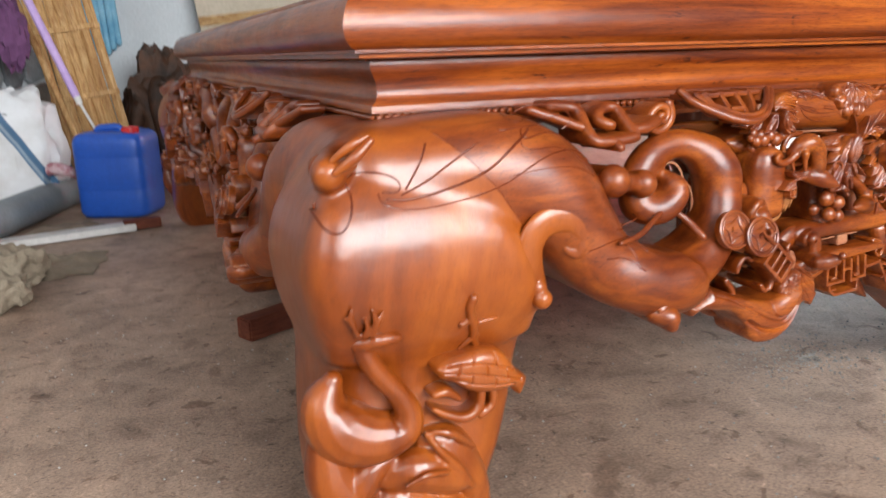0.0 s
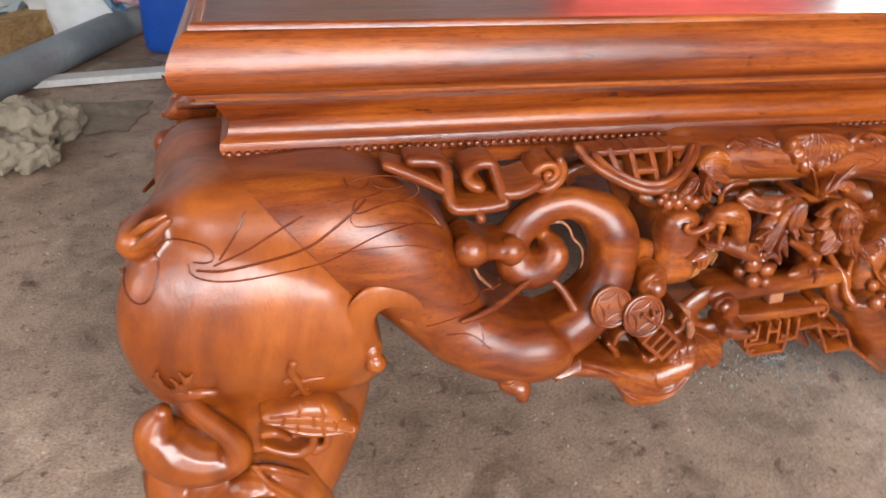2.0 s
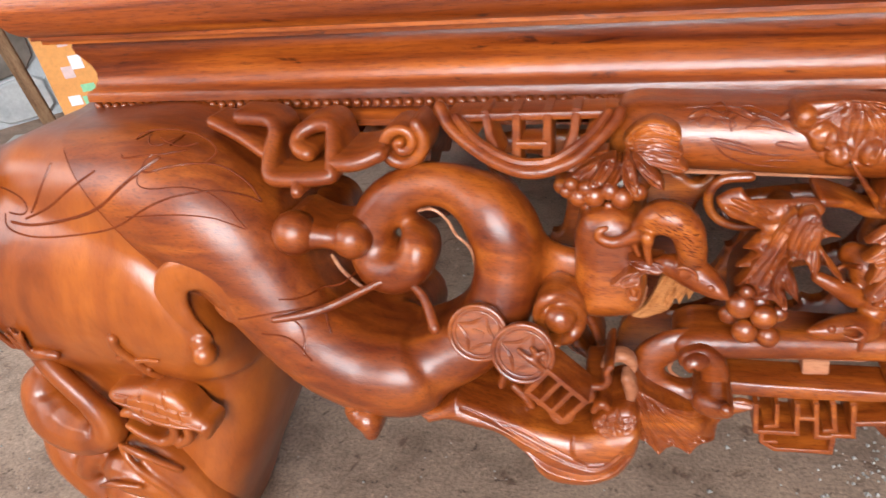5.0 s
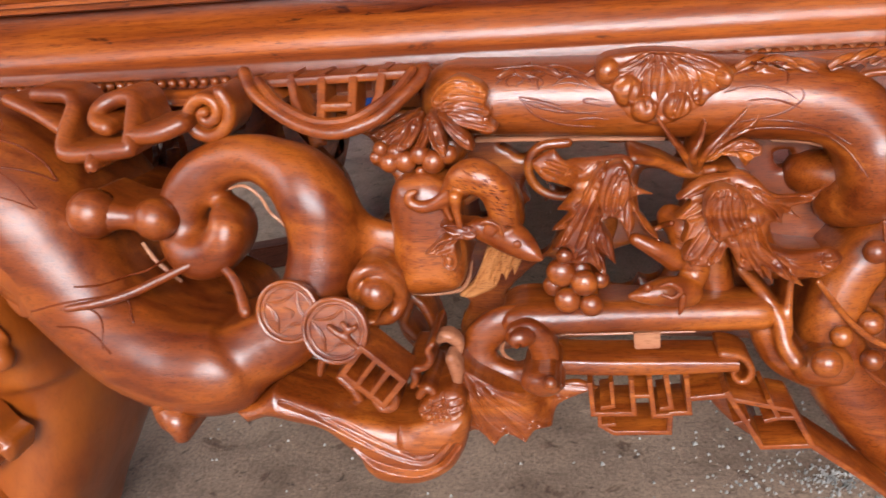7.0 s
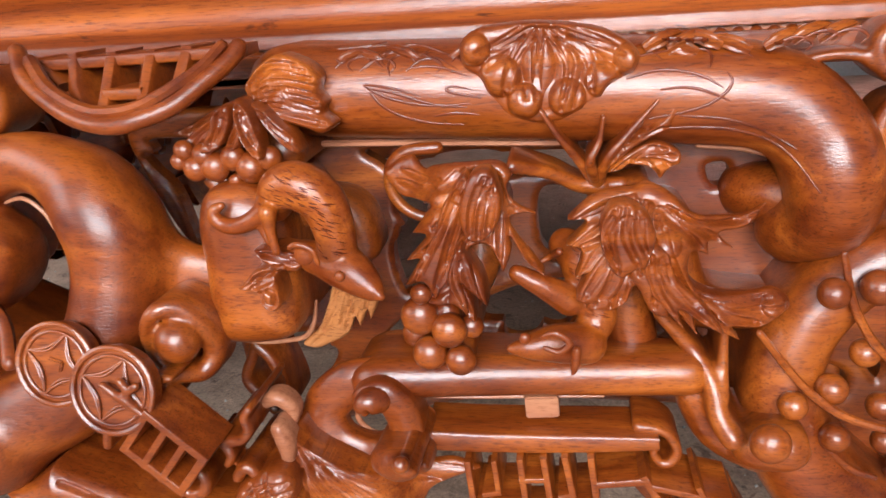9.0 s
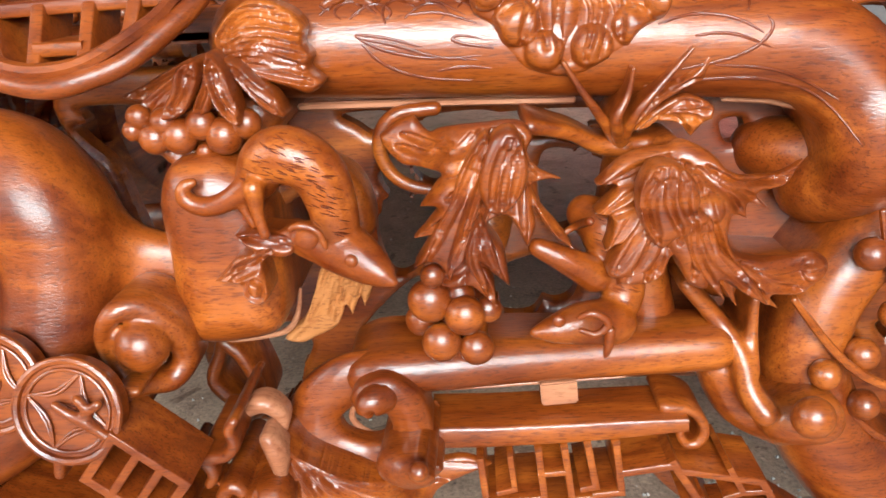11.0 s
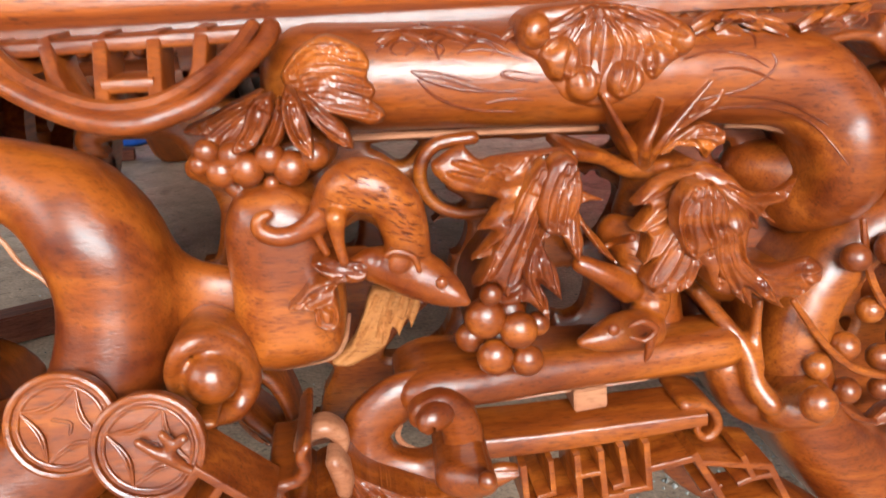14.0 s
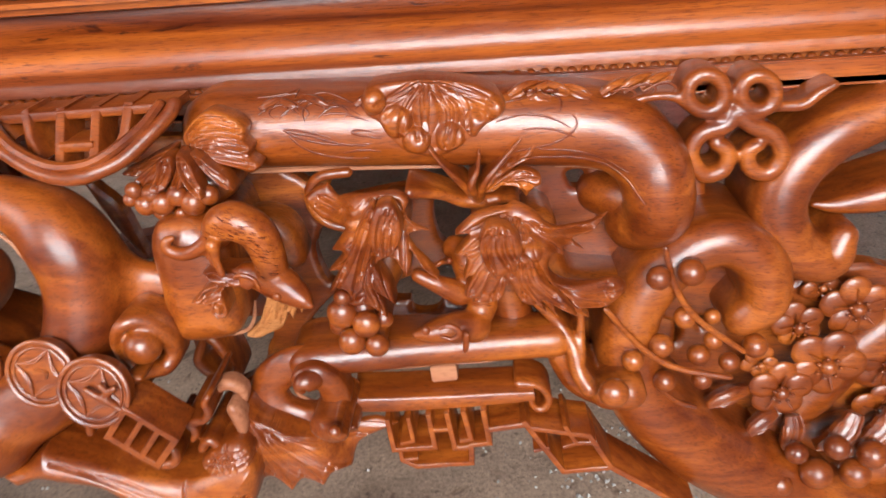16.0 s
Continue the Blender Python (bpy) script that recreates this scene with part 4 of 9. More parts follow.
# bat with a ribbed wing
m = Shape()
m.plate([(0.4552, 0.2854), (0.4572, 0.2663), (0.4571, 0.2488), (0.4591, 0.2192), (0.4591, 0.2192), (0.47, 0.2269), (0.4822, 0.2136), (0.4822, 0.2136), (0.4915, 0.224), (0.5042, 0.2172), (0.5042, 0.2172), (0.5116, 0.2274), (0.522, 0.2228), (0.522, 0.2228), (0.5278, 0.235), (0.5541, 0.2479), (0.5541, 0.2479), (0.5407, 0.2536), (0.5241, 0.2523), (0.502, 0.2578), (0.4838, 0.2655), (0.4701, 0.2742), (0.4633, 0.2826)],
        [(0.4595, -0.098, 0.2706), (0.4845, -0.094, 0.2228), (0.5497, -0.07, 0.247)], -0.075, 0.003, 0.006,
        lines=[([(0.4615, 0.2792), (0.4618, 0.249), (0.4617, 0.222)], 0, 0),
               ([(0.4628, 0.2775), (0.4715, 0.2448), (0.4818, 0.2182)], 0, 0),
               ([(0.4643, 0.2767), (0.4842, 0.246), (0.5029, 0.2217)], 0, 0),
               ([(0.4657, 0.2759), (0.4958, 0.249), (0.5199, 0.2268)], 0, 0),
               ([(0.4672, 0.275), (0.5075, 0.2553), (0.549, 0.2482)], 0, 0),
               ([(0.4599, 0.2706), (0.4583, 0.2445), (0.458, 0.2242)], 0.001, 0.0026),
               ([(0.4623, 0.2629), (0.4602, 0.2445), (0.4595, 0.2283)], 0.0008, 0.0019),
               ([(0.4569, 0.2628), (0.4563, 0.2444), (0.4568, 0.2282)], 0.0008, 0.0019),
               ([(0.4622, 0.2707), (0.4672, 0.2403), (0.4725, 0.2292)], 0.001, 0.0026),
               ([(0.4665, 0.2626), (0.4692, 0.2412), (0.4727, 0.2319)], 0.0008, 0.0019),
               ([(0.4609, 0.2608), (0.4652, 0.2393), (0.4703, 0.231)], 0.0008, 0.0019),
               ([(0.464, 0.2733), (0.4782, 0.2428), (0.4925, 0.2267)], 0.001, 0.0026),
               ([(0.4706, 0.2661), (0.4799, 0.2442), (0.4908, 0.2312)], 0.0008, 0.0019),
               ([(0.466, 0.2622), (0.4766, 0.2414), (0.4884, 0.2288)], 0.0008, 0.0019),
               ([(0.4656, 0.2742), (0.49, 0.2475), (0.5125, 0.2301)], 0.001, 0.0026),
               ([(0.4746, 0.2688), (0.4913, 0.2493), (0.509, 0.2349)], 0.0008, 0.0019),
               ([(0.4712, 0.264), (0.4888, 0.2457), (0.5069, 0.2321)], 0.0008, 0.0019),
               ([(0.4664, 0.275), (0.5017, 0.2526), (0.5329, 0.24)], 0.001, 0.0026),
               ([(0.4782, 0.271), (0.5026, 0.2548), (0.5271, 0.2437)], 0.0008, 0.0019),
               ([(0.4754, 0.2654), (0.5008, 0.2504), (0.5262, 0.2411)], 0.0008, 0.0019)])
front(m, "bat_wing", "ribbed bat wing")
m = Shape()
m.tube([(0.4414, -0.088, 0.2854, 0.00298), (0.4442, -0.088, 0.2938, 0.0037), (0.4538, -0.088, 0.2981, 0.00442), (0.4608, -0.088, 0.2923, 0.00369), (0.4609, -0.088, 0.2856, 0.00259)], n=10, back=-0.08)
front(m, "small_arch", "pale little arched scroll")
m = Shape()
m.tube([(0.4576, -0.1, 0.2874, 0.00435), (0.4605, -0.1, 0.2792, 0.0051), (0.4604, -0.1, 0.2699, 0.0033)], n=10, back=-0.09)
front(m, "small_arch", "pale little arched scroll")
m = Shape()
m.plate([(0.4335, 0.2548), (0.4422, 0.2644), (0.4555, 0.2706), (0.4641, 0.2683), (0.4661, 0.2574), (0.4612, 0.2444), (0.4494, 0.2397), (0.438, 0.2437)],
        -0.108, -0.06, 0.009, 0.012,
        lines=[([(0.4371, 0.2523), (0.4516, 0.2612), (0.463, 0.2641)], 0.001, 0.0026),
               ([(0.4407, 0.258), (0.451, 0.2634), (0.4605, 0.2649)], 0.0008, 0.0019),
               ([(0.442, 0.252), (0.4521, 0.2591), (0.461, 0.2623)], 0.0008, 0.0019),
               ([(0.4367, 0.2488), (0.4518, 0.2562), (0.464, 0.259)], 0.001, 0.0026),
               ([(0.4406, 0.2537), (0.4513, 0.2583), (0.4615, 0.2598)], 0.0008, 0.0019),
               ([(0.4415, 0.2481), (0.4524, 0.254), (0.462, 0.2569)], 0.0008, 0.0019),
               ([(0.4378, 0.2454), (0.452, 0.2502), (0.4643, 0.2539)], 0.001, 0.0026),
               ([(0.4417, 0.2499), (0.4518, 0.2523), (0.4618, 0.2547)], 0.0008, 0.0019),
               ([(0.4426, 0.2438), (0.4521, 0.248), (0.4619, 0.2517)], 0.0008, 0.0019),
               ([(0.4438, 0.2623), (0.4467, 0.2431)], 0.001, 0.0026),
               ([(0.4474, 0.2573), (0.4475, 0.2474)], 0.0008, 0.0019),
               ([(0.442, 0.2559), (0.4448, 0.2465)], 0.0008, 0.0019),
               ([(0.4519, 0.268), (0.455, 0.2425)], 0.001, 0.0026),
               ([(0.4553, 0.2613), (0.4555, 0.2481)], 0.0008, 0.0019),
               ([(0.4503, 0.2595), (0.4532, 0.2472)], 0.0008, 0.0019)])
front(m, "bat_body")
# jar with its saw-cut foot
m = Shape()
m.plate([(0.4248, 0.4026), (0.4198, 0.3901), (0.4191, 0.3767), (0.4194, 0.3667), (0.4187, 0.3461), (0.4188, 0.334), (0.4214, 0.3274), (0.4257, 0.3235), (0.4352, 0.3218), (0.4488, 0.323), (0.4602, 0.3258), (0.4659, 0.3332), (0.4684, 0.346), (0.4687, 0.3592), (0.4677, 0.3734), (0.4664, 0.386), (0.4621, 0.3996), (0.4474, 0.409), (0.4351, 0.4083)],
        -0.07, 0, 0.016, 0.02,)
front(m, "jar", "rounded jar shape between trunk and vine")
m = Shape()
m.tube([(0.4212, -0.056, 0.3145, 0.00078), (0.4343, -0.056, 0.3134, 0.00104), (0.4486, -0.056, 0.3146, 0.00131), (0.46, -0.056, 0.3174, 0.00157), (0.466, -0.056, 0.3254, 0.0013), (0.4691, -0.056, 0.3385, 0.00077)], n=8)
front(m, "cut_edge", "pale saw-cut edge")
# fan leaf and grapes over the jar
m = Shape()
m.plate([(0.4502, 0.4515), (0.4557, 0.4433), (0.4681, 0.4359), (0.4789, 0.4319), (0.4859, 0.4292), (0.4922, 0.4333), (0.4922, 0.4333), (0.4868, 0.439), (0.4886, 0.4442), (0.4854, 0.4492), (0.4869, 0.4556), (0.4838, 0.461), (0.4776, 0.4648), (0.4693, 0.4673), (0.4603, 0.4636), (0.4536, 0.4577)],
        -0.064, -0.052, 0.0045, 0.006,
        lines=[([(0.4558, 0.4439), (0.4706, 0.4391), (0.4882, 0.434)], 0.001, 0.0026),
               ([(0.4608, 0.4438), (0.471, 0.4402), (0.4849, 0.4358)], 0.0008, 0.0019),
               ([(0.4596, 0.4411), (0.4703, 0.438), (0.4843, 0.4343)], 0.0008, 0.0019),
               ([(0.4543, 0.4466), (0.4713, 0.4452), (0.4855, 0.4404)], 0.001, 0.0026),
               ([(0.4597, 0.4476), (0.4716, 0.4463), (0.4828, 0.4421)], 0.0008, 0.0019),
               ([(0.4589, 0.4446), (0.4709, 0.4441), (0.4824, 0.4406)], 0.0008, 0.0019),
               ([(0.4538, 0.4496), (0.4698, 0.4517), (0.4857, 0.4479)], 0.001, 0.0026),
               ([(0.4589, 0.4517), (0.4699, 0.4528), (0.4825, 0.4493)], 0.0008, 0.0019),
               ([(0.4585, 0.4487), (0.4697, 0.4507), (0.4824, 0.4478)], 0.0008, 0.0019),
               ([(0.4538, 0.453), (0.4662, 0.4587), (0.4844, 0.4557)], 0.001, 0.0026),
               ([(0.4575, 0.4562), (0.4661, 0.4598), (0.4808, 0.4569)], 0.0008, 0.0019),
               ([(0.4575, 0.4532), (0.4663, 0.4577), (0.4807, 0.4557)], 0.0008, 0.0019),
               ([(0.4541, 0.4551), (0.4645, 0.463), (0.4774, 0.4624)], 0.001, 0.0026),
               ([(0.4569, 0.459), (0.4642, 0.464), (0.4747, 0.4631)], 0.0008, 0.0019),
               ([(0.4576, 0.456), (0.4648, 0.4619), (0.475, 0.4618)], 0.0008, 0.0019),
               ([(0.4554, 0.4448), (0.471, 0.4422), (0.4867, 0.4377)], 0.001, 0.0026),
               ([(0.4605, 0.4456), (0.4713, 0.4432), (0.4837, 0.4394)], 0.0008, 0.0019),
               ([(0.4595, 0.4426), (0.4706, 0.4411), (0.4833, 0.4379)], 0.0008, 0.0019),
               ([(0.4541, 0.4483), (0.4694, 0.4488), (0.4859, 0.4448)], 0.001, 0.0026),
               ([(0.4589, 0.45), (0.4696, 0.4498), (0.4827, 0.4463)], 0.0008, 0.0019),
               ([(0.4585, 0.447), (0.4693, 0.4477), (0.4826, 0.4448)], 0.0008, 0.0019),
               ([(0.4536, 0.4513), (0.468, 0.4552), (0.4852, 0.4518)], 0.001, 0.0026),
               ([(0.4581, 0.4541), (0.4681, 0.4563), (0.4818, 0.4533)], 0.0008, 0.0019),
               ([(0.4579, 0.4511), (0.4678, 0.4542), (0.4817, 0.4518)], 0.0008, 0.0019),
               ([(0.4539, 0.4539), (0.4653, 0.4608), (0.4815, 0.4592)], 0.001, 0.0026),
               ([(0.4572, 0.4575), (0.4652, 0.4619), (0.4781, 0.4602)], 0.0008, 0.0019),
               ([(0.4575, 0.4545), (0.4654, 0.4598), (0.4784, 0.4587)], 0.0008, 0.0019)])
front(m, "fan_lobe")
m = Shape()
m.plate([(0.4408, 0.4456), (0.4289, 0.4415), (0.4172, 0.4356), (0.407, 0.4314), (0.407, 0.4314), (0.4161, 0.429), (0.4274, 0.4314), (0.4384, 0.4379)],
        -0.06, -0.048, 0.0045, 0.006,
        lines=[([(0.4388, 0.4422), (0.426, 0.4368), (0.4122, 0.4315)], 0.001, 0.0026),
               ([(0.4355, 0.4391), (0.4263, 0.4357), (0.4152, 0.4318)], 0.0008, 0.0019),
               ([(0.4344, 0.4421), (0.4258, 0.438), (0.4146, 0.4334)], 0.0008, 0.0019),
               ([(0.4379, 0.4432), (0.4263, 0.4386), (0.4147, 0.4336)], 0.001, 0.0026),
               ([(0.4349, 0.4405), (0.4266, 0.4375), (0.4173, 0.4339)], 0.0008, 0.0019),
               ([(0.434, 0.4432), (0.4261, 0.4397), (0.4167, 0.4352)], 0.0008, 0.0019),
               ([(0.4379, 0.4401), (0.4267, 0.4341), (0.4164, 0.4308)], 0.001, 0.0026),
               ([(0.435, 0.437), (0.427, 0.433), (0.4188, 0.4306)], 0.0008, 0.0019),
               ([(0.4341, 0.4397), (0.4265, 0.4353), (0.4181, 0.4322)], 0.0008, 0.0019)])
front(m, "fan_lobe")
m = Shape()
m.plate([(0.4398, 0.4426), (0.4294, 0.438), (0.4188, 0.4307), (0.413, 0.4238), (0.413, 0.4238), (0.4227, 0.4227), (0.4279, 0.4254), (0.4368, 0.4332)],
        -0.067, -0.055, 0.0045, 0.006,
        lines=[([(0.4382, 0.4403), (0.4274, 0.4323), (0.4177, 0.4248)], 0.001, 0.0026),
               ([(0.4358, 0.4368), (0.4281, 0.4314), (0.42, 0.4257)], 0.0008, 0.0019),
               ([(0.4342, 0.439), (0.4267, 0.4332), (0.4193, 0.4269)], 0.0008, 0.0019),
               ([(0.4373, 0.441), (0.4267, 0.4343), (0.417, 0.4275)], 0.001, 0.0026),
               ([(0.4349, 0.4377), (0.4272, 0.4334), (0.4193, 0.4282)], 0.0008, 0.0019),
               ([(0.4333, 0.4402), (0.4262, 0.4352), (0.4187, 0.4296)], 0.0008, 0.0019),
               ([(0.4378, 0.4371), (0.4292, 0.43), (0.4219, 0.4245)], 0.001, 0.0026),
               ([(0.436, 0.4337), (0.4299, 0.4291), (0.4237, 0.425)], 0.0008, 0.0019),
               ([(0.4344, 0.4362), (0.4285, 0.4309), (0.423, 0.4262)], 0.0008, 0.0019)])
front(m, "fan_lobe")
m = Shape()
m.plate([(0.4438, 0.4463), (0.4375, 0.443), (0.4338, 0.4344), (0.4281, 0.4244), (0.4281, 0.4244), (0.4362, 0.4252), (0.4418, 0.4317), (0.4467, 0.4399), (0.4466, 0.4458)],
        -0.076, -0.064, 0.0045, 0.006,
        lines=[([(0.4429, 0.4443), (0.4383, 0.4341), (0.4325, 0.4259)], 0.001, 0.0026),
               ([(0.4428, 0.4406), (0.4393, 0.4336), (0.4344, 0.4272)], 0.0008, 0.0019),
               ([(0.4403, 0.442), (0.4374, 0.4346), (0.433, 0.4278)], 0.0008, 0.0019),
               ([(0.4413, 0.4436), (0.4363, 0.4346), (0.4309, 0.4264)], 0.001, 0.0026),
               ([(0.4411, 0.4403), (0.4373, 0.4341), (0.4326, 0.4278)], 0.0008, 0.0019),
               ([(0.4386, 0.4417), (0.4354, 0.4351), (0.4314, 0.4283)], 0.0008, 0.0019),
               ([(0.4441, 0.4422), (0.4408, 0.4339), (0.436, 0.4265)], 0.001, 0.0026),
               ([(0.4445, 0.4392), (0.4418, 0.4334), (0.4377, 0.4277)], 0.0008, 0.0019),
               ([(0.4417, 0.4402), (0.4399, 0.4344), (0.4362, 0.4282)], 0.0008, 0.0019)])
front(m, "fan_lobe")
m = Shape()
m.plate([(0.4482, 0.4441), (0.4446, 0.4354), (0.4392, 0.424), (0.4392, 0.424), (0.4452, 0.424), (0.4504, 0.4307), (0.4511, 0.4397)],
        -0.073, -0.061, 0.0045, 0.006,
        lines=[([(0.4492, 0.4419), (0.4464, 0.4331), (0.4423, 0.4251)], 0.001, 0.0026),
               ([(0.4497, 0.4389), (0.4474, 0.4328), (0.4438, 0.4265)], 0.0008, 0.0019),
               ([(0.447, 0.4397), (0.4454, 0.4334), (0.4424, 0.4271)], 0.0008, 0.0019),
               ([(0.4479, 0.4411), (0.4451, 0.4332), (0.4411, 0.4256)], 0.001, 0.0026),
               ([(0.4483, 0.4384), (0.4461, 0.4329), (0.4426, 0.4268)], 0.0008, 0.0019),
               ([(0.4457, 0.4394), (0.4441, 0.4335), (0.4411, 0.4274)], 0.0008, 0.0019)])
front(m, "fan_lobe")
m = Shape()
m.plate([(0.4526, 0.4498), (0.4502, 0.4405), (0.4518, 0.4308), (0.4564, 0.4236), (0.4608, 0.4211), (0.4608, 0.4211), (0.4612, 0.428), (0.4594, 0.4379), (0.457, 0.4454)],
        -0.082, -0.07, 0.0045, 0.006,
        lines=[([(0.454, 0.4464), (0.4545, 0.434), (0.4598, 0.4229)], 0.001, 0.0026),
               ([(0.4557, 0.4431), (0.4556, 0.4343), (0.4594, 0.4253)], 0.0008, 0.0019),
               ([(0.4527, 0.4424), (0.4534, 0.4336), (0.4581, 0.425)], 0.0008, 0.0019),
               ([(0.4528, 0.4453), (0.4527, 0.4345), (0.4567, 0.4257)], 0.001, 0.0026),
               ([(0.4541, 0.4425), (0.4538, 0.4348), (0.4567, 0.4277)], 0.0008, 0.0019),
               ([(0.4514, 0.4417), (0.4516, 0.4341), (0.4552, 0.4273)], 0.0008, 0.0019),
               ([(0.4556, 0.4447), (0.4575, 0.4359), (0.4603, 0.4272)], 0.001, 0.0026),
               ([(0.4577, 0.4425), (0.4586, 0.4362), (0.4605, 0.4291)], 0.0008, 0.0019),
               ([(0.4549, 0.4417), (0.4564, 0.4355), (0.459, 0.4288)], 0.0008, 0.0019)])
front(m, "fan_lobe")
m = Shape()
m.plate([(0.4567, 0.4466), (0.4587, 0.4389), (0.4635, 0.4317), (0.4704, 0.4247), (0.4774, 0.4224), (0.4774, 0.4224), (0.4747, 0.4304), (0.4687, 0.4362), (0.4625, 0.4421)],
        -0.074, -0.062, 0.0045, 0.006,
        lines=[([(0.4585, 0.444), (0.4658, 0.4331), (0.4757, 0.4234)], 0.001, 0.0026),
               ([(0.4618, 0.4417), (0.4667, 0.4339), (0.4742, 0.426)], 0.0008, 0.0019),
               ([(0.4594, 0.4397), (0.4648, 0.4323), (0.4732, 0.4249)], 0.0008, 0.0019),
               ([(0.4578, 0.4424), (0.4636, 0.4326), (0.4715, 0.4255)], 0.001, 0.0026),
               ([(0.4608, 0.4405), (0.4645, 0.4334), (0.4706, 0.4273)], 0.0008, 0.0019),
               ([(0.4584, 0.4385), (0.4626, 0.4318), (0.4692, 0.4265)], 0.0008, 0.0019),
               ([(0.4604, 0.4422), (0.4681, 0.4345), (0.4744, 0.428)], 0.001, 0.0026),
               ([(0.4639, 0.441), (0.4688, 0.4353), (0.4737, 0.4298)], 0.0008, 0.0019),
               ([(0.4615, 0.4388), (0.4674, 0.4337), (0.4725, 0.4287)], 0.0008, 0.0019)])
front(m, "fan_lobe")
m = Shape(); m.ball((0.414, -0.072, 0.4194, 0.00439), 0.85); front(m, "grape")
m = Shape(); m.ball((0.4224, -0.072, 0.4156, 0.00663), 0.85); front(m, "grape")
m = Shape(); m.ball((0.4328, -0.072, 0.4162, 0.00755), 0.85); front(m, "grape")
m = Shape(); m.ball((0.451, -0.072, 0.4153, 0.00784), 0.85); front(m, "grape")
m = Shape(); m.ball((0.4425, -0.072, 0.4205, 0.00665), 0.85); front(m, "grape")
m = Shape(); m.ball((0.4421, -0.072, 0.4092, 0.0036), 0.85); front(m, "grape")
m = Shape(); m.ball((0.4276, -0.072, 0.4222, 0.00616), 0.85); front(m, "grape")
m = Shape(); m.ball((0.461, -0.072, 0.4198, 0.00627), 0.85); front(m, "grape")
m = Shape(); m.ball((0.4174, -0.072, 0.4248, 0.00524), 0.85); front(m, "grape")
m = Shape()
m.tube([(0.4328, -0.066, 0.4103, 0.0041), (0.4402, -0.066, 0.3992, 0.0037), (0.4497, -0.07, 0.3911, 0.00324)], n=10)
m.tube([(0.447, -0.066, 0.4081, 0.00367), (0.45, -0.066, 0.3991, 0.00325), (0.4521, -0.07, 0.3921, 0.00278)], n=10)
m.tube([(0.424, -0.062, 0.4073, 0.00415), (0.4328, -0.062, 0.3975, 0.00398), (0.4427, -0.068, 0.3911, 0.00325)], n=10)
m = skinned([m], 0.001, 2)
front(m, "grape_stem")
m = Shape()
m.tube([(0.4587, -0.045, 0.4184, 0.01212), (0.4388, -0.045, 0.4113, 0.01454), (0.4198, -0.045, 0.4102, 0.0106), (0.4084, -0.045, 0.4118, 0.00622)], n=14, back=0.005)
front(m, "backing")
# round log along the top, bent over at its end
m = Shape()
m.tube([(0.461, -0.028, 0.446, 0.0237), (0.502, -0.028, 0.444, 0.0240), (0.580, -0.028, 0.441, 0.0246), (0.662, -0.028, 0.437, 0.0252), (0.699, -0.030, 0.431, 0.0244), (0.719, -0.035, 0.414, 0.0229), (0.726, -0.040, 0.395, 0.0214), (0.727, -0.030, 0.375, 0.0212), (0.716, -0.015, 0.364, 0.0191)], n=22, back=0.01)
front(m, "log", "round carved log bent over at its end")
LOGTREE = BVHTree.FromPolygons([Vector(p) for p in m.v], m.f)
m = Shape()
m.tube([(0.7313, -0.016, 0.3728, 0.01987), (0.7129, -0.008, 0.3773, 0.01821), (0.6965, 0.004, 0.379, 0.0161)], n=20)
front(m, "log_stub")
m = Shape()
m.tube([(0.474, -0.028, 0.417, 0.0018), (0.526, -0.028, 0.416, 0.0018), (0.597, -0.028, 0.414, 0.0019)], n=6)
front(m, "cut_edge", "pale saw-cut edge")
m = Shape()
m.tube([(0.665, -0.028, 0.411, 0.0019), (0.685, -0.028, 0.409, 0.0019), (0.706, -0.028, 0.403, 0.0017)], n=6)
front(m, "cut_edge", "pale saw-cut edge")
# engraved sprays on the log
log_spray([(0.507, 0.448), (0.522, 0.445), (0.537, 0.439), (0.557, 0.437)])
log_spray([(0.507, 0.447), (0.515, 0.437), (0.532, 0.430), (0.555, 0.428)])
log_spray([(0.564, 0.441), (0.544, 0.445), (0.547, 0.448), (0.559, 0.445)])
log_spray([(0.518, 0.453), (0.516, 0.459), (0.523, 0.463), (0.540, 0.461), (0.552, 0.454)])
log_spray([(0.499, 0.464), (0.494, 0.459), (0.490, 0.462)])
log_spray([(0.488, 0.466), (0.502, 0.466), (0.516, 0.468)])
log_spray([(0.622, 0.421), (0.651, 0.424), (0.677, 0.423), (0.700, 0.414), (0.716, 0.391)])
log_spray([(0.636, 0.428), (0.664, 0.433), (0.676, 0.443), (0.672, 0.449)])
log_spray([(0.649, 0.430), (0.681, 0.427), (0.707, 0.411)])
log_spray([(0.622, 0.455), (0.639, 0.457), (0.655, 0.459)])
log_spray([(0.657, 0.459), (0.667, 0.457), (0.665, 0.450)])
log_spray([(0.504, 0.450), (0.518, 0.448), (0.534, 0.443)])
log_spray([(0.504, 0.450), (0.515, 0.443), (0.537, 0.438), (0.559, 0.439)])
log_spray([(0.537, 0.433), (0.549, 0.435), (0.562, 0.433)])
log_spray([(0.511, 0.462), (0.526, 0.467), (0.542, 0.463), (0.558, 0.456)])
log_spray([(0.525, 0.456), (0.540, 0.457), (0.557, 0.451)])
log_spray([(0.627, 0.447), (0.643, 0.451), (0.661, 0.448), (0.672, 0.441)])
log_spray([(0.624, 0.457), (0.637, 0.462), (0.657, 0.464)])
log_spray([(0.642, 0.442), (0.658, 0.443), (0.676, 0.435)])
log_spray([(0.493, 0.465), (0.517, 0.467), (0.537, 0.461), (0.546, 0.455)])
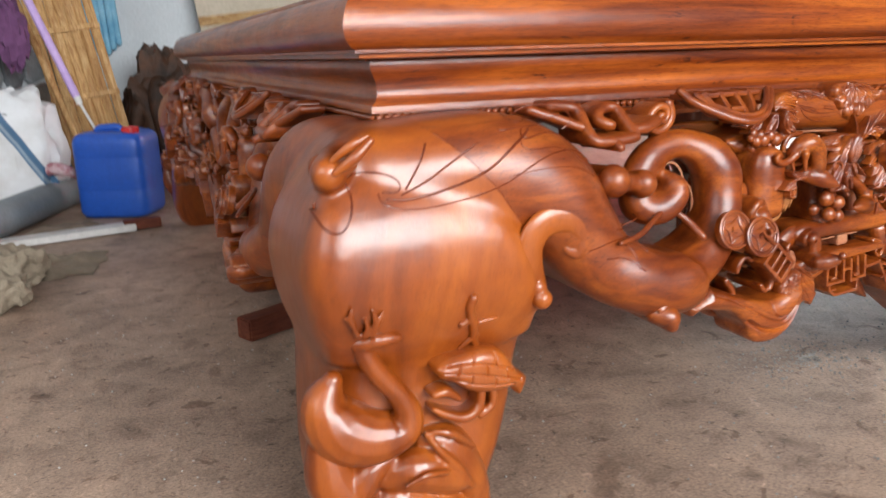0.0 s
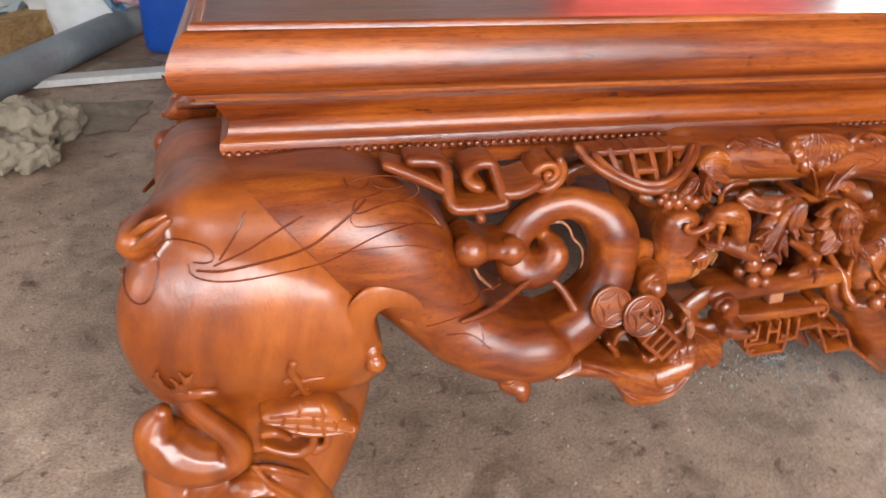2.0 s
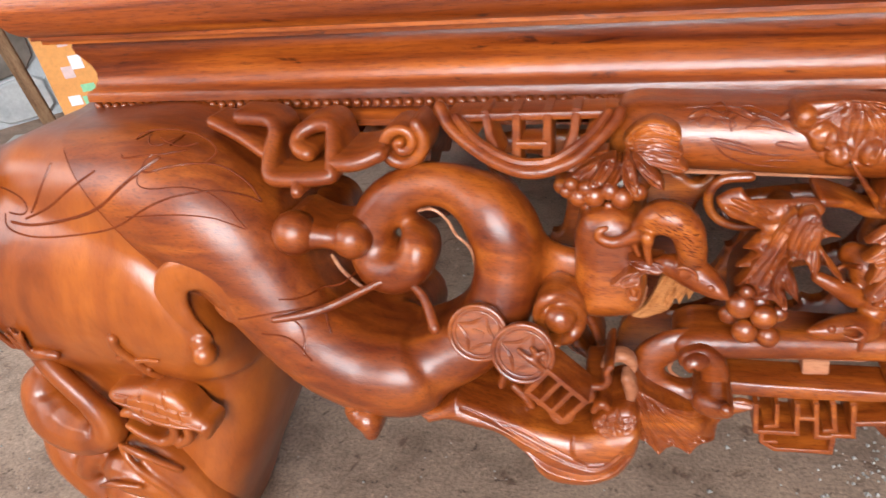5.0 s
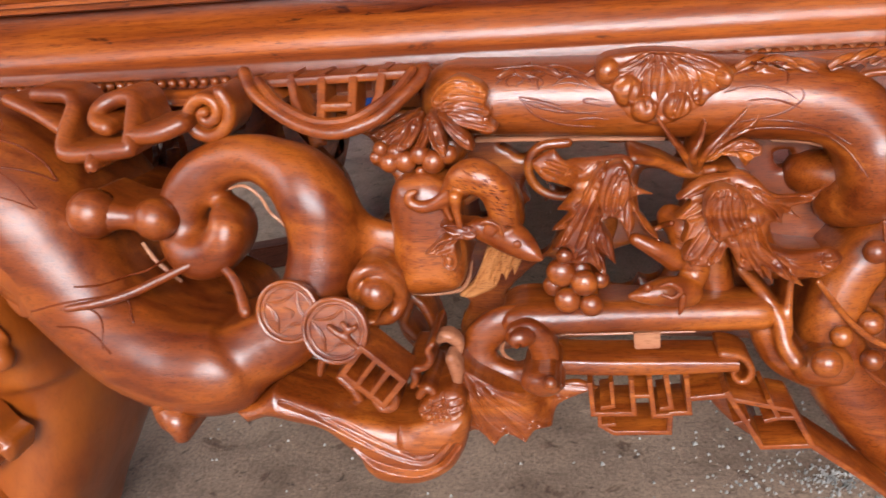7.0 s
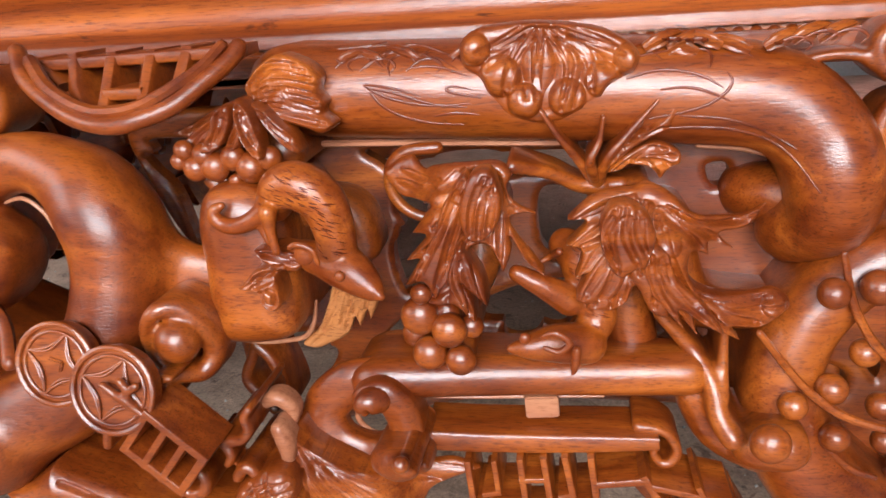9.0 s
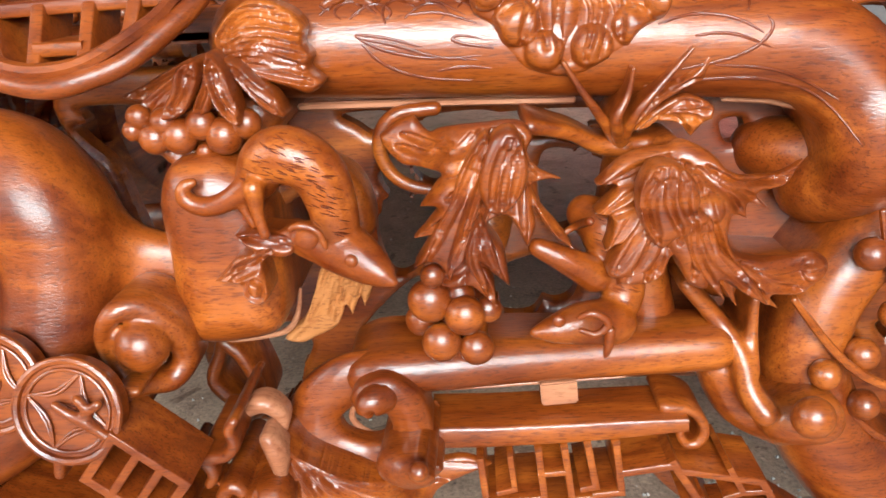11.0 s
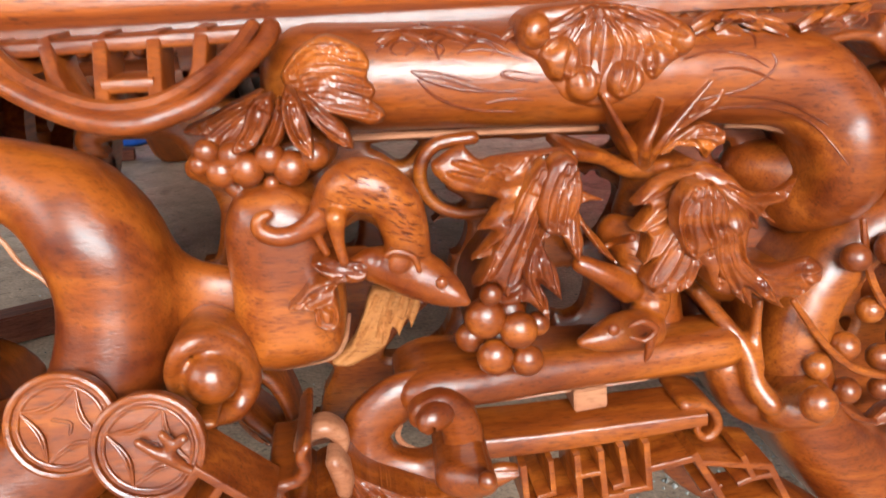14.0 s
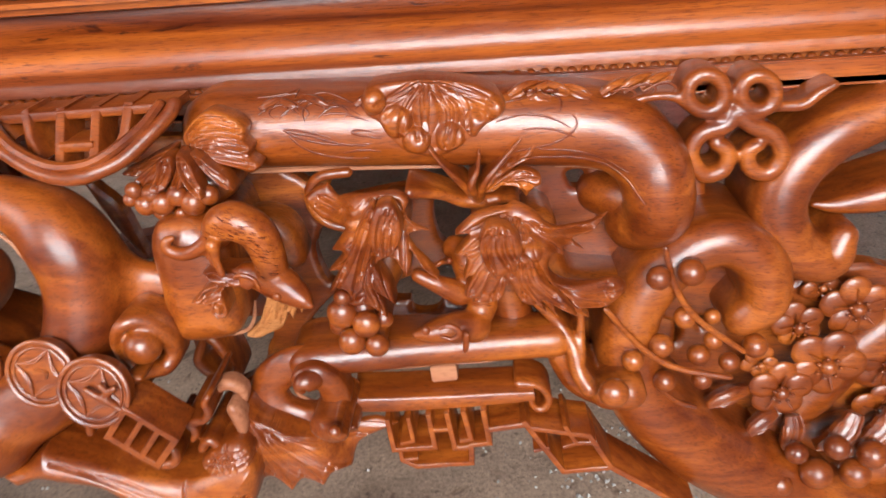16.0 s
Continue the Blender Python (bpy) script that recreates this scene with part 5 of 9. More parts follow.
log_spray([(0.636, 0.459), (0.656, 0.462), (0.675, 0.461), (0.685, 0.453)])
# low foliage that covers the top of the log
rnd = random.Random(21)
for k in range(22):
    x = 0.492 + 0.0105 * k + rnd.uniform(-0.003, 0.003)
    if abs(x - 0.594) > 0.03:
        z, s = rnd.uniform(0.4545, 0.459), rnd.choice((-1, 1))
        log_spray([(x, z), (x + 0.007 * s, z + 0.005), (x + 0.014 * s, z + 0.0055), (x + 0.019 * s, z + 0.002), (x + 0.015 * s, z - 0.001)])
        m = Shape()
        m.lobe((x, -0.043, z + 0.001), (x + 0.008 * s, -0.042, z + 0.005), (x + 0.017 * s, -0.036, z + 0.007), 0.0032, 0.0022, 1, 12, 9)
        front(m, "log_leaflet")
# two hanging vine leaves
m = Shape()
m.plate([(0.5703, 0.4143), (0.5572, 0.4145), (0.5466, 0.4138), (0.5383, 0.4116), (0.5327, 0.4097), (0.5268, 0.4159), (0.5268, 0.4159), (0.5198, 0.4134), (0.5118, 0.408), (0.5118, 0.408), (0.5129, 0.4033), (0.5203, 0.3966), (0.529, 0.3963), (0.538, 0.3956), (0.535, 0.391), (0.5285, 0.3823), (0.5285, 0.3823), (0.5357, 0.3816), (0.5252, 0.369), (0.5252, 0.369), (0.5344, 0.3692), (0.5252, 0.3561), (0.5252, 0.3561), (0.5337, 0.3584), (0.5325, 0.3501), (0.5325, 0.3501), (0.54, 0.3488), (0.5486, 0.35), (0.5585, 0.3406), (0.5585, 0.3406), (0.5577, 0.3507), (0.5542, 0.3585), (0.5644, 0.3495), (0.5644, 0.3495), (0.5622, 0.3634), (0.5562, 0.3738), (0.5572, 0.3777), (0.5651, 0.378), (0.5723, 0.3656), (0.5723, 0.3656), (0.5757, 0.3741), (0.5751, 0.3807), (0.5824, 0.3699), (0.5913, 0.3628), (0.5913, 0.3628), (0.5848, 0.3727), (0.5775, 0.382), (0.5754, 0.3892), (0.5873, 0.3902), (0.5873, 0.3902), (0.5772, 0.3954), (0.5736, 0.402), (0.5759, 0.4085)],
        [(0.5703, -0.066, 0.4133), (0.5172, -0.052, 0.4067), (0.5276, -0.076, 0.3693), (0.5585, -0.088, 0.3425), (0.5641, -0.086, 0.3506), (0.5903, -0.084, 0.3634), (0.5868, -0.07, 0.3902), (0.5499, -0.084, 0.3849)], -0.072, 0.0035, 0.005,
        lines=[([(0.5596, 0.412), (0.5476, 0.3972), (0.5379, 0.3932), (0.5305, 0.3836)], 0, 0),
               ([(0.556, 0.3917), (0.5425, 0.3805), (0.5281, 0.3708)], 0, 0),
               ([(0.5528, 0.3796), (0.5423, 0.3679), (0.5277, 0.3574)], 0, 0),
               ([(0.5572, 0.3842), (0.5492, 0.3673), (0.5455, 0.3514)], 0, 0),
               ([(0.5559, 0.3692), (0.5585, 0.3586), (0.5628, 0.3515)], 0, 0),
               ([(0.568, 0.4088), (0.5621, 0.3912), (0.5547, 0.3744)], 0, 0),
               ([(0.5697, 0.4075), (0.5675, 0.3908), (0.5661, 0.3797)], 0, 0),
               ([(0.5712, 0.405), (0.5739, 0.3903), (0.5756, 0.3776)], 0, 0),
               ([(0.5548, 0.4118), (0.5453, 0.4046), (0.5353, 0.4025)], 0.001, 0.0026),
               ([(0.5527, 0.4083), (0.546, 0.4033), (0.5376, 0.4021)], 0.0008, 0.0019),
               ([(0.5512, 0.4112), (0.5446, 0.4058), (0.537, 0.4036)], 0.0008, 0.0019),
               ([(0.5619, 0.4118), (0.5523, 0.3945), (0.5402, 0.3869)], 0.001, 0.0026),
               ([(0.5603, 0.4056), (0.5533, 0.3936), (0.5433, 0.3879)], 0.0008, 0.0019),
               ([(0.5579, 0.4079), (0.5514, 0.3953), (0.5419, 0.389)], 0.0008, 0.0019),
               ([(0.5608, 0.3938), (0.5486, 0.3812), (0.5346, 0.375)], 0.001, 0.0026),
               ([(0.5582, 0.3886), (0.5493, 0.3802), (0.538, 0.3754)], 0.0008, 0.0019),
               ([(0.5562, 0.3915), (0.5479, 0.3823), (0.5368, 0.377)], 0.0008, 0.0019),
               ([(0.5547, 0.3869), (0.5424, 0.3743), (0.5299, 0.3639)], 0.001, 0.0026),
               ([(0.5523, 0.3819), (0.5434, 0.3732), (0.5329, 0.3655)], 0.0008, 0.0019),
               ([(0.5499, 0.3844), (0.5414, 0.3754), (0.5319, 0.3666)], 0.0008, 0.0019),
               ([(0.5535, 0.3745), (0.5472, 0.3597), (0.537, 0.3523)], 0.001, 0.0026),
               ([(0.553, 0.369), (0.5481, 0.3588), (0.5398, 0.353)], 0.0008, 0.0019),
               ([(0.5502, 0.3713), (0.5462, 0.3605), (0.5383, 0.3542)], 0.0008, 0.0019),
               ([(0.551, 0.3671), (0.5527, 0.3565), (0.5572, 0.3432)], 0.001, 0.0026),
               ([(0.5532, 0.3643), (0.5539, 0.3566), (0.5572, 0.3462)], 0.0008, 0.0019),
               ([(0.5497, 0.3636), (0.5514, 0.3564), (0.5554, 0.3458)], 0.0008, 0.0019),
               ([(0.5655, 0.4101), (0.5584, 0.3915), (0.551, 0.3722)], 0.001, 0.0026),
               ([(0.5651, 0.404), (0.5596, 0.3909), (0.5532, 0.3758)], 0.0008, 0.0019),
               ([(0.5617, 0.4052), (0.5572, 0.3921), (0.5518, 0.3765)], 0.0008, 0.0019),
               ([(0.5687, 0.4087), (0.565, 0.3934), (0.5609, 0.3802)], 0.001, 0.0026),
               ([(0.5692, 0.4037), (0.5662, 0.3931), (0.5626, 0.3825)], 0.0008, 0.0019),
               ([(0.5658, 0.4047), (0.5638, 0.3938), (0.5609, 0.3832)], 0.0008, 0.0019),
               ([(0.5704, 0.4063), (0.5707, 0.3905), (0.571, 0.3691)], 0.001, 0.0026),
               ([(0.5722, 0.4016), (0.5719, 0.3904), (0.5717, 0.3734)], 0.0008, 0.0019),
               ([(0.5688, 0.4018), (0.5694, 0.3906), (0.5702, 0.3735)], 0.0008, 0.0019),
               ([(0.5722, 0.4025), (0.577, 0.3851), (0.5889, 0.3648)], 0.001, 0.0026),
               ([(0.5752, 0.398), (0.5782, 0.3855), (0.5872, 0.3691)], 0.0008, 0.0019),
               ([(0.572, 0.3968), (0.5757, 0.3847), (0.5857, 0.3688)], 0.0008, 0.0019),
               ([(0.5727, 0.4001), (0.5768, 0.3925), (0.5855, 0.3903)], 0.001, 0.0026),
               ([(0.5749, 0.3992), (0.5775, 0.3934), (0.5843, 0.3914)], 0.0008, 0.0019),
               ([(0.573, 0.3965), (0.5761, 0.3916), (0.5833, 0.39)], 0.0008, 0.0019),
               ([(0.5429, 0.4071), (0.5358, 0.4053), (0.5219, 0.4087)], 0.001, 0.0026),
               ([(0.5408, 0.4049), (0.5358, 0.4041), (0.5246, 0.4071)], 0.0008, 0.0019),
               ([(0.5408, 0.4082), (0.5358, 0.4065), (0.5247, 0.4089)], 0.0008, 0.0019),
               ([(0.5405, 0.4021), (0.531, 0.4014), (0.5194, 0.4037)], 0.001, 0.0026),
               ([(0.5376, 0.4002), (0.531, 0.4002), (0.5217, 0.4024)], 0.0008, 0.0019),
               ([(0.5377, 0.4035), (0.531, 0.4026), (0.5217, 0.404)], 0.0008, 0.0019)])
front(m, "vine_leaf", "drooping lobed vine leaf with incised veins")
m = Shape()
m.plate([(0.6317, 0.3998), (0.6231, 0.3994), (0.6124, 0.3967), (0.6011, 0.3864), (0.6011, 0.3864), (0.61, 0.3852), (0.6011, 0.3751), (0.6011, 0.3751), (0.608, 0.3723), (0.605, 0.3598), (0.605, 0.3598), (0.6113, 0.3619), (0.61, 0.3455), (0.61, 0.3455), (0.6204, 0.345), (0.6279, 0.3488), (0.6321, 0.3578), (0.6392, 0.3449), (0.6468, 0.3418), (0.6486, 0.3462), (0.6608, 0.3318), (0.6608, 0.3318), (0.6593, 0.3412), (0.6698, 0.3337), (0.6803, 0.3279), (0.6803, 0.3279), (0.676, 0.3348), (0.6902, 0.3328), (0.7023, 0.3386), (0.703, 0.3454), (0.6953, 0.3502), (0.6837, 0.349), (0.6708, 0.3497), (0.6604, 0.354), (0.656, 0.3611), (0.6562, 0.3697), (0.6588, 0.3711), (0.6659, 0.3673), (0.6659, 0.3673), (0.6663, 0.3737), (0.6781, 0.3681), (0.6781, 0.3681), (0.6709, 0.3765), (0.684, 0.3781), (0.6932, 0.3874), (0.6932, 0.3874), (0.6819, 0.3836), (0.668, 0.3847), (0.6564, 0.3887), (0.6497, 0.3959), (0.643, 0.3999), (0.637, 0.4019)],
        [(0.6332, -0.058, 0.3974), (0.6027, -0.07, 0.3858), (0.6065, -0.078, 0.3604), (0.6126, -0.08, 0.3475), (0.6583, -0.08, 0.3343), (0.679, -0.075, 0.3293), (0.7019, -0.062, 0.343), (0.6775, -0.064, 0.3684), (0.6926, -0.048, 0.3864), (0.6378, -0.084, 0.3751)], -0.064, 0.0035, 0.005,
        lines=[([(0.632, 0.3962), (0.6179, 0.3922), (0.6037, 0.3862)], 0, 0),
               ([(0.6297, 0.3918), (0.6158, 0.3834), (0.6037, 0.3754)], 0, 0),
               ([(0.6286, 0.3888), (0.6163, 0.3756), (0.607, 0.3618)], 0, 0),
               ([(0.6278, 0.3863), (0.6222, 0.3671), (0.614, 0.3479)], 0, 0),
               ([(0.6274, 0.391), (0.6234, 0.381), (0.6265, 0.3675), (0.6327, 0.3572)], 0, 0),
               ([(0.6389, 0.3926), (0.6534, 0.3817), (0.6645, 0.3695)], 0, 0),
               ([(0.6449, 0.3906), (0.6588, 0.3812), (0.6756, 0.3697)], 0, 0),
               ([(0.6405, 0.3748), (0.6483, 0.3552), (0.6587, 0.3355)], 0, 0),
               ([(0.6473, 0.3662), (0.6596, 0.3485), (0.6777, 0.33)], 0, 0),
               ([(0.6592, 0.3527), (0.6772, 0.3434), (0.7004, 0.3434)], 0, 0),
               ([(0.6512, 0.3896), (0.6684, 0.3815), (0.6901, 0.384)], 0, 0),
               ([(0.6321, 0.3947), (0.6194, 0.3891), (0.6066, 0.3855)], 0.001, 0.0026),
               ([(0.6292, 0.3913), (0.62, 0.3877), (0.6094, 0.3852)], 0.0008, 0.0019),
               ([(0.6274, 0.3948), (0.6188, 0.3904), (0.6088, 0.3871)], 0.0008, 0.0019),
               ([(0.6307, 0.39), (0.6174, 0.3789), (0.6064, 0.3738)], 0.001, 0.0026),
               ([(0.6279, 0.385), (0.6183, 0.3778), (0.6093, 0.3741)], 0.0008, 0.0019),
               ([(0.6255, 0.3883), (0.6166, 0.38), (0.6081, 0.3755)], 0.0008, 0.0019),
               ([(0.6287, 0.3875), (0.6198, 0.3713), (0.6106, 0.3601)], 0.001, 0.0026),
               ([(0.6276, 0.3817), (0.6209, 0.3704), (0.6132, 0.3617)], 0.0008, 0.0019),
               ([(0.6245, 0.3838), (0.6187, 0.3722), (0.6118, 0.3629)], 0.0008, 0.0019),
               ([(0.6269, 0.3838), (0.625, 0.3655), (0.6208, 0.3472)], 0.001, 0.0026),
               ([(0.6282, 0.3777), (0.6264, 0.3651), (0.6225, 0.3507)], 0.0008, 0.0019),
               ([(0.6246, 0.3791), (0.6237, 0.3659), (0.6209, 0.3511)], 0.0008, 0.0019),
               ([(0.627, 0.376), (0.6271, 0.3599), (0.6248, 0.3491)], 0.001, 0.0026),
               ([(0.6289, 0.3708), (0.6284, 0.3595), (0.6263, 0.3509)], 0.0008, 0.0019),
               ([(0.6251, 0.3716), (0.6257, 0.3603), (0.6244, 0.3516)], 0.0008, 0.0019),
               ([(0.634, 0.394), (0.6303, 0.3809), (0.6338, 0.3642)], 0.001, 0.0026),
               ([(0.6349, 0.3899), (0.6316, 0.3808), (0.6341, 0.3674)], 0.0008, 0.0019),
               ([(0.6311, 0.3904), (0.629, 0.3811), (0.6321, 0.3678)], 0.0008, 0.0019),
               ([(0.6367, 0.3938), (0.6346, 0.3806), (0.6404, 0.3636), (0.6407, 0.3475)], 0.001, 0.0026),
               ([(0.6378, 0.3897), (0.6362, 0.3805), (0.6418, 0.3634), (0.6415, 0.3508)], 0.0008, 0.0019),
               ([(0.6341, 0.3899), (0.633, 0.3807), (0.639, 0.3637), (0.6396, 0.351)], 0.0008, 0.0019),
               ([(0.6389, 0.3926), (0.6392, 0.3776), (0.6466, 0.3553), (0.6491, 0.3467)], 0.001, 0.0026),
               ([(0.6409, 0.3884), (0.6408, 0.3777), (0.648, 0.3555), (0.6495, 0.3483)], 0.0008, 0.0019),
               ([(0.6372, 0.3882), (0.6376, 0.3775), (0.6453, 0.3552), (0.6476, 0.3485)], 0.0008, 0.0019),
               ([(0.642, 0.3878), (0.6467, 0.3716), (0.6565, 0.3516), (0.6708, 0.3374)], 0.001, 0.0026),
               ([(0.6451, 0.3836), (0.648, 0.3723), (0.6575, 0.3521), (0.6687, 0.3408)], 0.0008, 0.0019),
               ([(0.6417, 0.3824), (0.6454, 0.3709), (0.6554, 0.3511), (0.6671, 0.3398)], 0.0008, 0.0019),
               ([(0.643, 0.3913), (0.6564, 0.3788), (0.6623, 0.3697)], 0.001, 0.0026),
               ([(0.6483, 0.3886), (0.6574, 0.3795), (0.6618, 0.3722)], 0.0008, 0.0019),
               ([(0.6456, 0.3865), (0.6554, 0.3781), (0.6605, 0.371)], 0.0008, 0.0019),
               ([(0.6484, 0.3904), (0.6647, 0.3781), (0.6713, 0.3735)], 0.001, 0.0026),
               ([(0.6543, 0.3881), (0.6654, 0.3791), (0.6705, 0.3752)], 0.0008, 0.0019),
               ([(0.6522, 0.3854), (0.6639, 0.3771), (0.6696, 0.3737)], 0.0008, 0.0019),
               ([(0.6469, 0.392), (0.664, 0.3834), (0.6836, 0.3808)], 0.001, 0.0026),
               ([(0.6524, 0.3911), (0.6642, 0.3847), (0.6798, 0.3822)], 0.0008, 0.0019),
               ([(0.6516, 0.3878), (0.6639, 0.3821), (0.6795, 0.3803)], 0.0008, 0.0019),
               ([(0.6621, 0.3511), (0.6797, 0.3465), (0.6969, 0.3472)], 0.001, 0.0026),
               ([(0.6671, 0.3517), (0.6795, 0.348), (0.6933, 0.3481)], 0.0008, 0.0019),
               ([(0.6676, 0.3477), (0.6799, 0.3451), (0.6936, 0.3461)], 0.0008, 0.0019),
               ([(0.6613, 0.3489), (0.6748, 0.3399), (0.6898, 0.3355)], 0.001, 0.0026),
               ([(0.6659, 0.3479), (0.6752, 0.3413), (0.687, 0.3372)], 0.0008, 0.0019),
               ([(0.6649, 0.3443), (0.6744, 0.3385), (0.6866, 0.3355)], 0.0008, 0.0019)],
        swells=[(0.6463, 0.3765, 0.0056, 0.003), (0.6959, 0.3438, 0.0059, 0.005)])
front(m, "vine_leaf", "spreading lobed vine leaf with a curled tip")
m = Shape()
m.plate([(0.5679, 0.4148), (0.5602, 0.4135), (0.5551, 0.4038), (0.5532, 0.3917), (0.557, 0.3822), (0.557, 0.3822), (0.5638, 0.3821), (0.569, 0.3875), (0.5722, 0.3949), (0.572, 0.4048)],
        -0.086, -0.076, 0.004, 0.006,
        lines=[([(0.5656, 0.4118), (0.5598, 0.3983), (0.558, 0.3845)], 0.001, 0.0026),
               ([(0.5654, 0.4072), (0.561, 0.398), (0.5591, 0.3871)], 0.0008, 0.0019),
               ([(0.5623, 0.4083), (0.5586, 0.3986), (0.5575, 0.3877)], 0.0008, 0.0019),
               ([(0.5677, 0.4112), (0.5636, 0.3956), (0.5618, 0.3837)], 0.001, 0.0026),
               ([(0.568, 0.4061), (0.5648, 0.3953), (0.563, 0.3858)], 0.0008, 0.0019),
               ([(0.5649, 0.407), (0.5624, 0.3959), (0.5613, 0.3864)], 0.0008, 0.0019),
               ([(0.5691, 0.4078), (0.5679, 0.3953), (0.5659, 0.3858)], 0.001, 0.0026),
               ([(0.5704, 0.4038), (0.5691, 0.3949), (0.5671, 0.3874)], 0.0008, 0.0019),
               ([(0.5671, 0.4045), (0.5667, 0.3956), (0.5654, 0.388)], 0.0008, 0.0019)])
front(m, "leaf_lobe")
m = Shape()
m.plate([(0.5565, 0.4134), (0.5466, 0.3998), (0.5408, 0.3849), (0.5333, 0.3721), (0.5248, 0.3585), (0.5248, 0.3585), (0.534, 0.3606), (0.5397, 0.3512), (0.5397, 0.3512), (0.5448, 0.3637), (0.5503, 0.3762), (0.5547, 0.3886), (0.5584, 0.4021)],
        -0.084, -0.074, 0.004, 0.006,
        lines=[([(0.5556, 0.4098), (0.5461, 0.3893), (0.5302, 0.361)], 0.001, 0.0026),
               ([(0.5542, 0.4029), (0.5472, 0.3888), (0.5342, 0.3662)], 0.0008, 0.0019),
               ([(0.5514, 0.4045), (0.5449, 0.3899), (0.5327, 0.3674)], 0.0008, 0.0019),
               ([(0.5565, 0.4051), (0.5484, 0.3818), (0.5388, 0.3545)], 0.001, 0.0026),
               ([(0.5556, 0.3976), (0.5496, 0.3812), (0.5416, 0.3596)], 0.0008, 0.0019),
               ([(0.5525, 0.3988), (0.5472, 0.3824), (0.5399, 0.3606)], 0.0008, 0.0019),
               ([(0.5521, 0.4054), (0.5425, 0.3872), (0.535, 0.3732)], 0.001, 0.0026),
               ([(0.5506, 0.3992), (0.5437, 0.3866), (0.5373, 0.3754)], 0.0008, 0.0019),
               ([(0.5478, 0.4008), (0.5413, 0.3878), (0.5358, 0.3766)], 0.0008, 0.0019),
               ([(0.5575, 0.4003), (0.5513, 0.384), (0.5458, 0.3671)], 0.001, 0.0026),
               ([(0.5573, 0.3949), (0.5525, 0.3834), (0.5478, 0.3702)], 0.0008, 0.0019),
               ([(0.5542, 0.3961), (0.5501, 0.3846), (0.5461, 0.3709)], 0.0008, 0.0019)])
front(m, "leaf_lobe")
m = Shape()
m.plate([(0.5531, 0.3805), (0.5483, 0.3711), (0.547, 0.3612), (0.5558, 0.3453), (0.5558, 0.3453), (0.5543, 0.3549), (0.5524, 0.3622), (0.5612, 0.3542), (0.5612, 0.3542), (0.5587, 0.3672), (0.5557, 0.3754)],
        -0.089, -0.079, 0.004, 0.006,
        lines=[([(0.5519, 0.377), (0.5507, 0.3634), (0.5548, 0.3488)], 0.001, 0.0026),
               ([(0.5531, 0.3729), (0.5519, 0.3635), (0.5548, 0.3517)], 0.0008, 0.0019),
               ([(0.55, 0.373), (0.5495, 0.3633), (0.5531, 0.3519)], 0.0008, 0.0019),
               ([(0.5543, 0.3768), (0.5555, 0.3667), (0.5597, 0.3561)], 0.001, 0.0026),
               ([(0.5562, 0.3741), (0.5567, 0.3668), (0.5597, 0.3584)], 0.0008, 0.0019),
               ([(0.5531, 0.3734), (0.5543, 0.3666), (0.558, 0.3581)], 0.0008, 0.0019)])
front(m, "leaf_lobe")
m = Shape()
m.plate([(0.6196, 0.3965), (0.6162, 0.3889), (0.6167, 0.3777), (0.6213, 0.3674), (0.6258, 0.3628), (0.6258, 0.3628), (0.6316, 0.3675), (0.6362, 0.3686), (0.6362, 0.3686), (0.6387, 0.3758), (0.6399, 0.3845), (0.6359, 0.3935), (0.6295, 0.3981), (0.6234, 0.3991)],
        -0.086, -0.076, 0.004, 0.006,
        lines=[([(0.6243, 0.3966), (0.6206, 0.3836), (0.6239, 0.3669)], 0.001, 0.0026),
               ([(0.6249, 0.3924), (0.6219, 0.3835), (0.6242, 0.3702)], 0.0008, 0.0019),
               ([(0.6214, 0.3929), (0.6193, 0.3837), (0.6224, 0.3704)], 0.0008, 0.0019),
               ([(0.6276, 0.3968), (0.6272, 0.3831), (0.633, 0.3699)], 0.001, 0.0026),
               ([(0.6292, 0.3928), (0.6285, 0.3832), (0.6327, 0.3725)], 0.0008, 0.0019),
               ([(0.6257, 0.3926), (0.626, 0.3829), (0.6309, 0.3727)], 0.0008, 0.0019),
               ([(0.6217, 0.3953), (0.618, 0.3839), (0.6215, 0.3709)], 0.001, 0.0026),
               ([(0.6225, 0.3916), (0.6193, 0.3837), (0.6216, 0.3735)], 0.0008, 0.0019),
               ([(0.6189, 0.3921), (0.6168, 0.384), (0.6201, 0.3736)], 0.0008, 0.0019),
               ([(0.6318, 0.395), (0.6334, 0.3826), (0.6367, 0.3747)], 0.001, 0.0026),
               ([(0.6341, 0.3914), (0.6347, 0.3827), (0.6368, 0.3765)], 0.0008, 0.0019),
               ([(0.6306, 0.3912), (0.6321, 0.3824), (0.6353, 0.3761)], 0.0008, 0.0019)])
front(m, "leaf_lobe")
m = Shape()
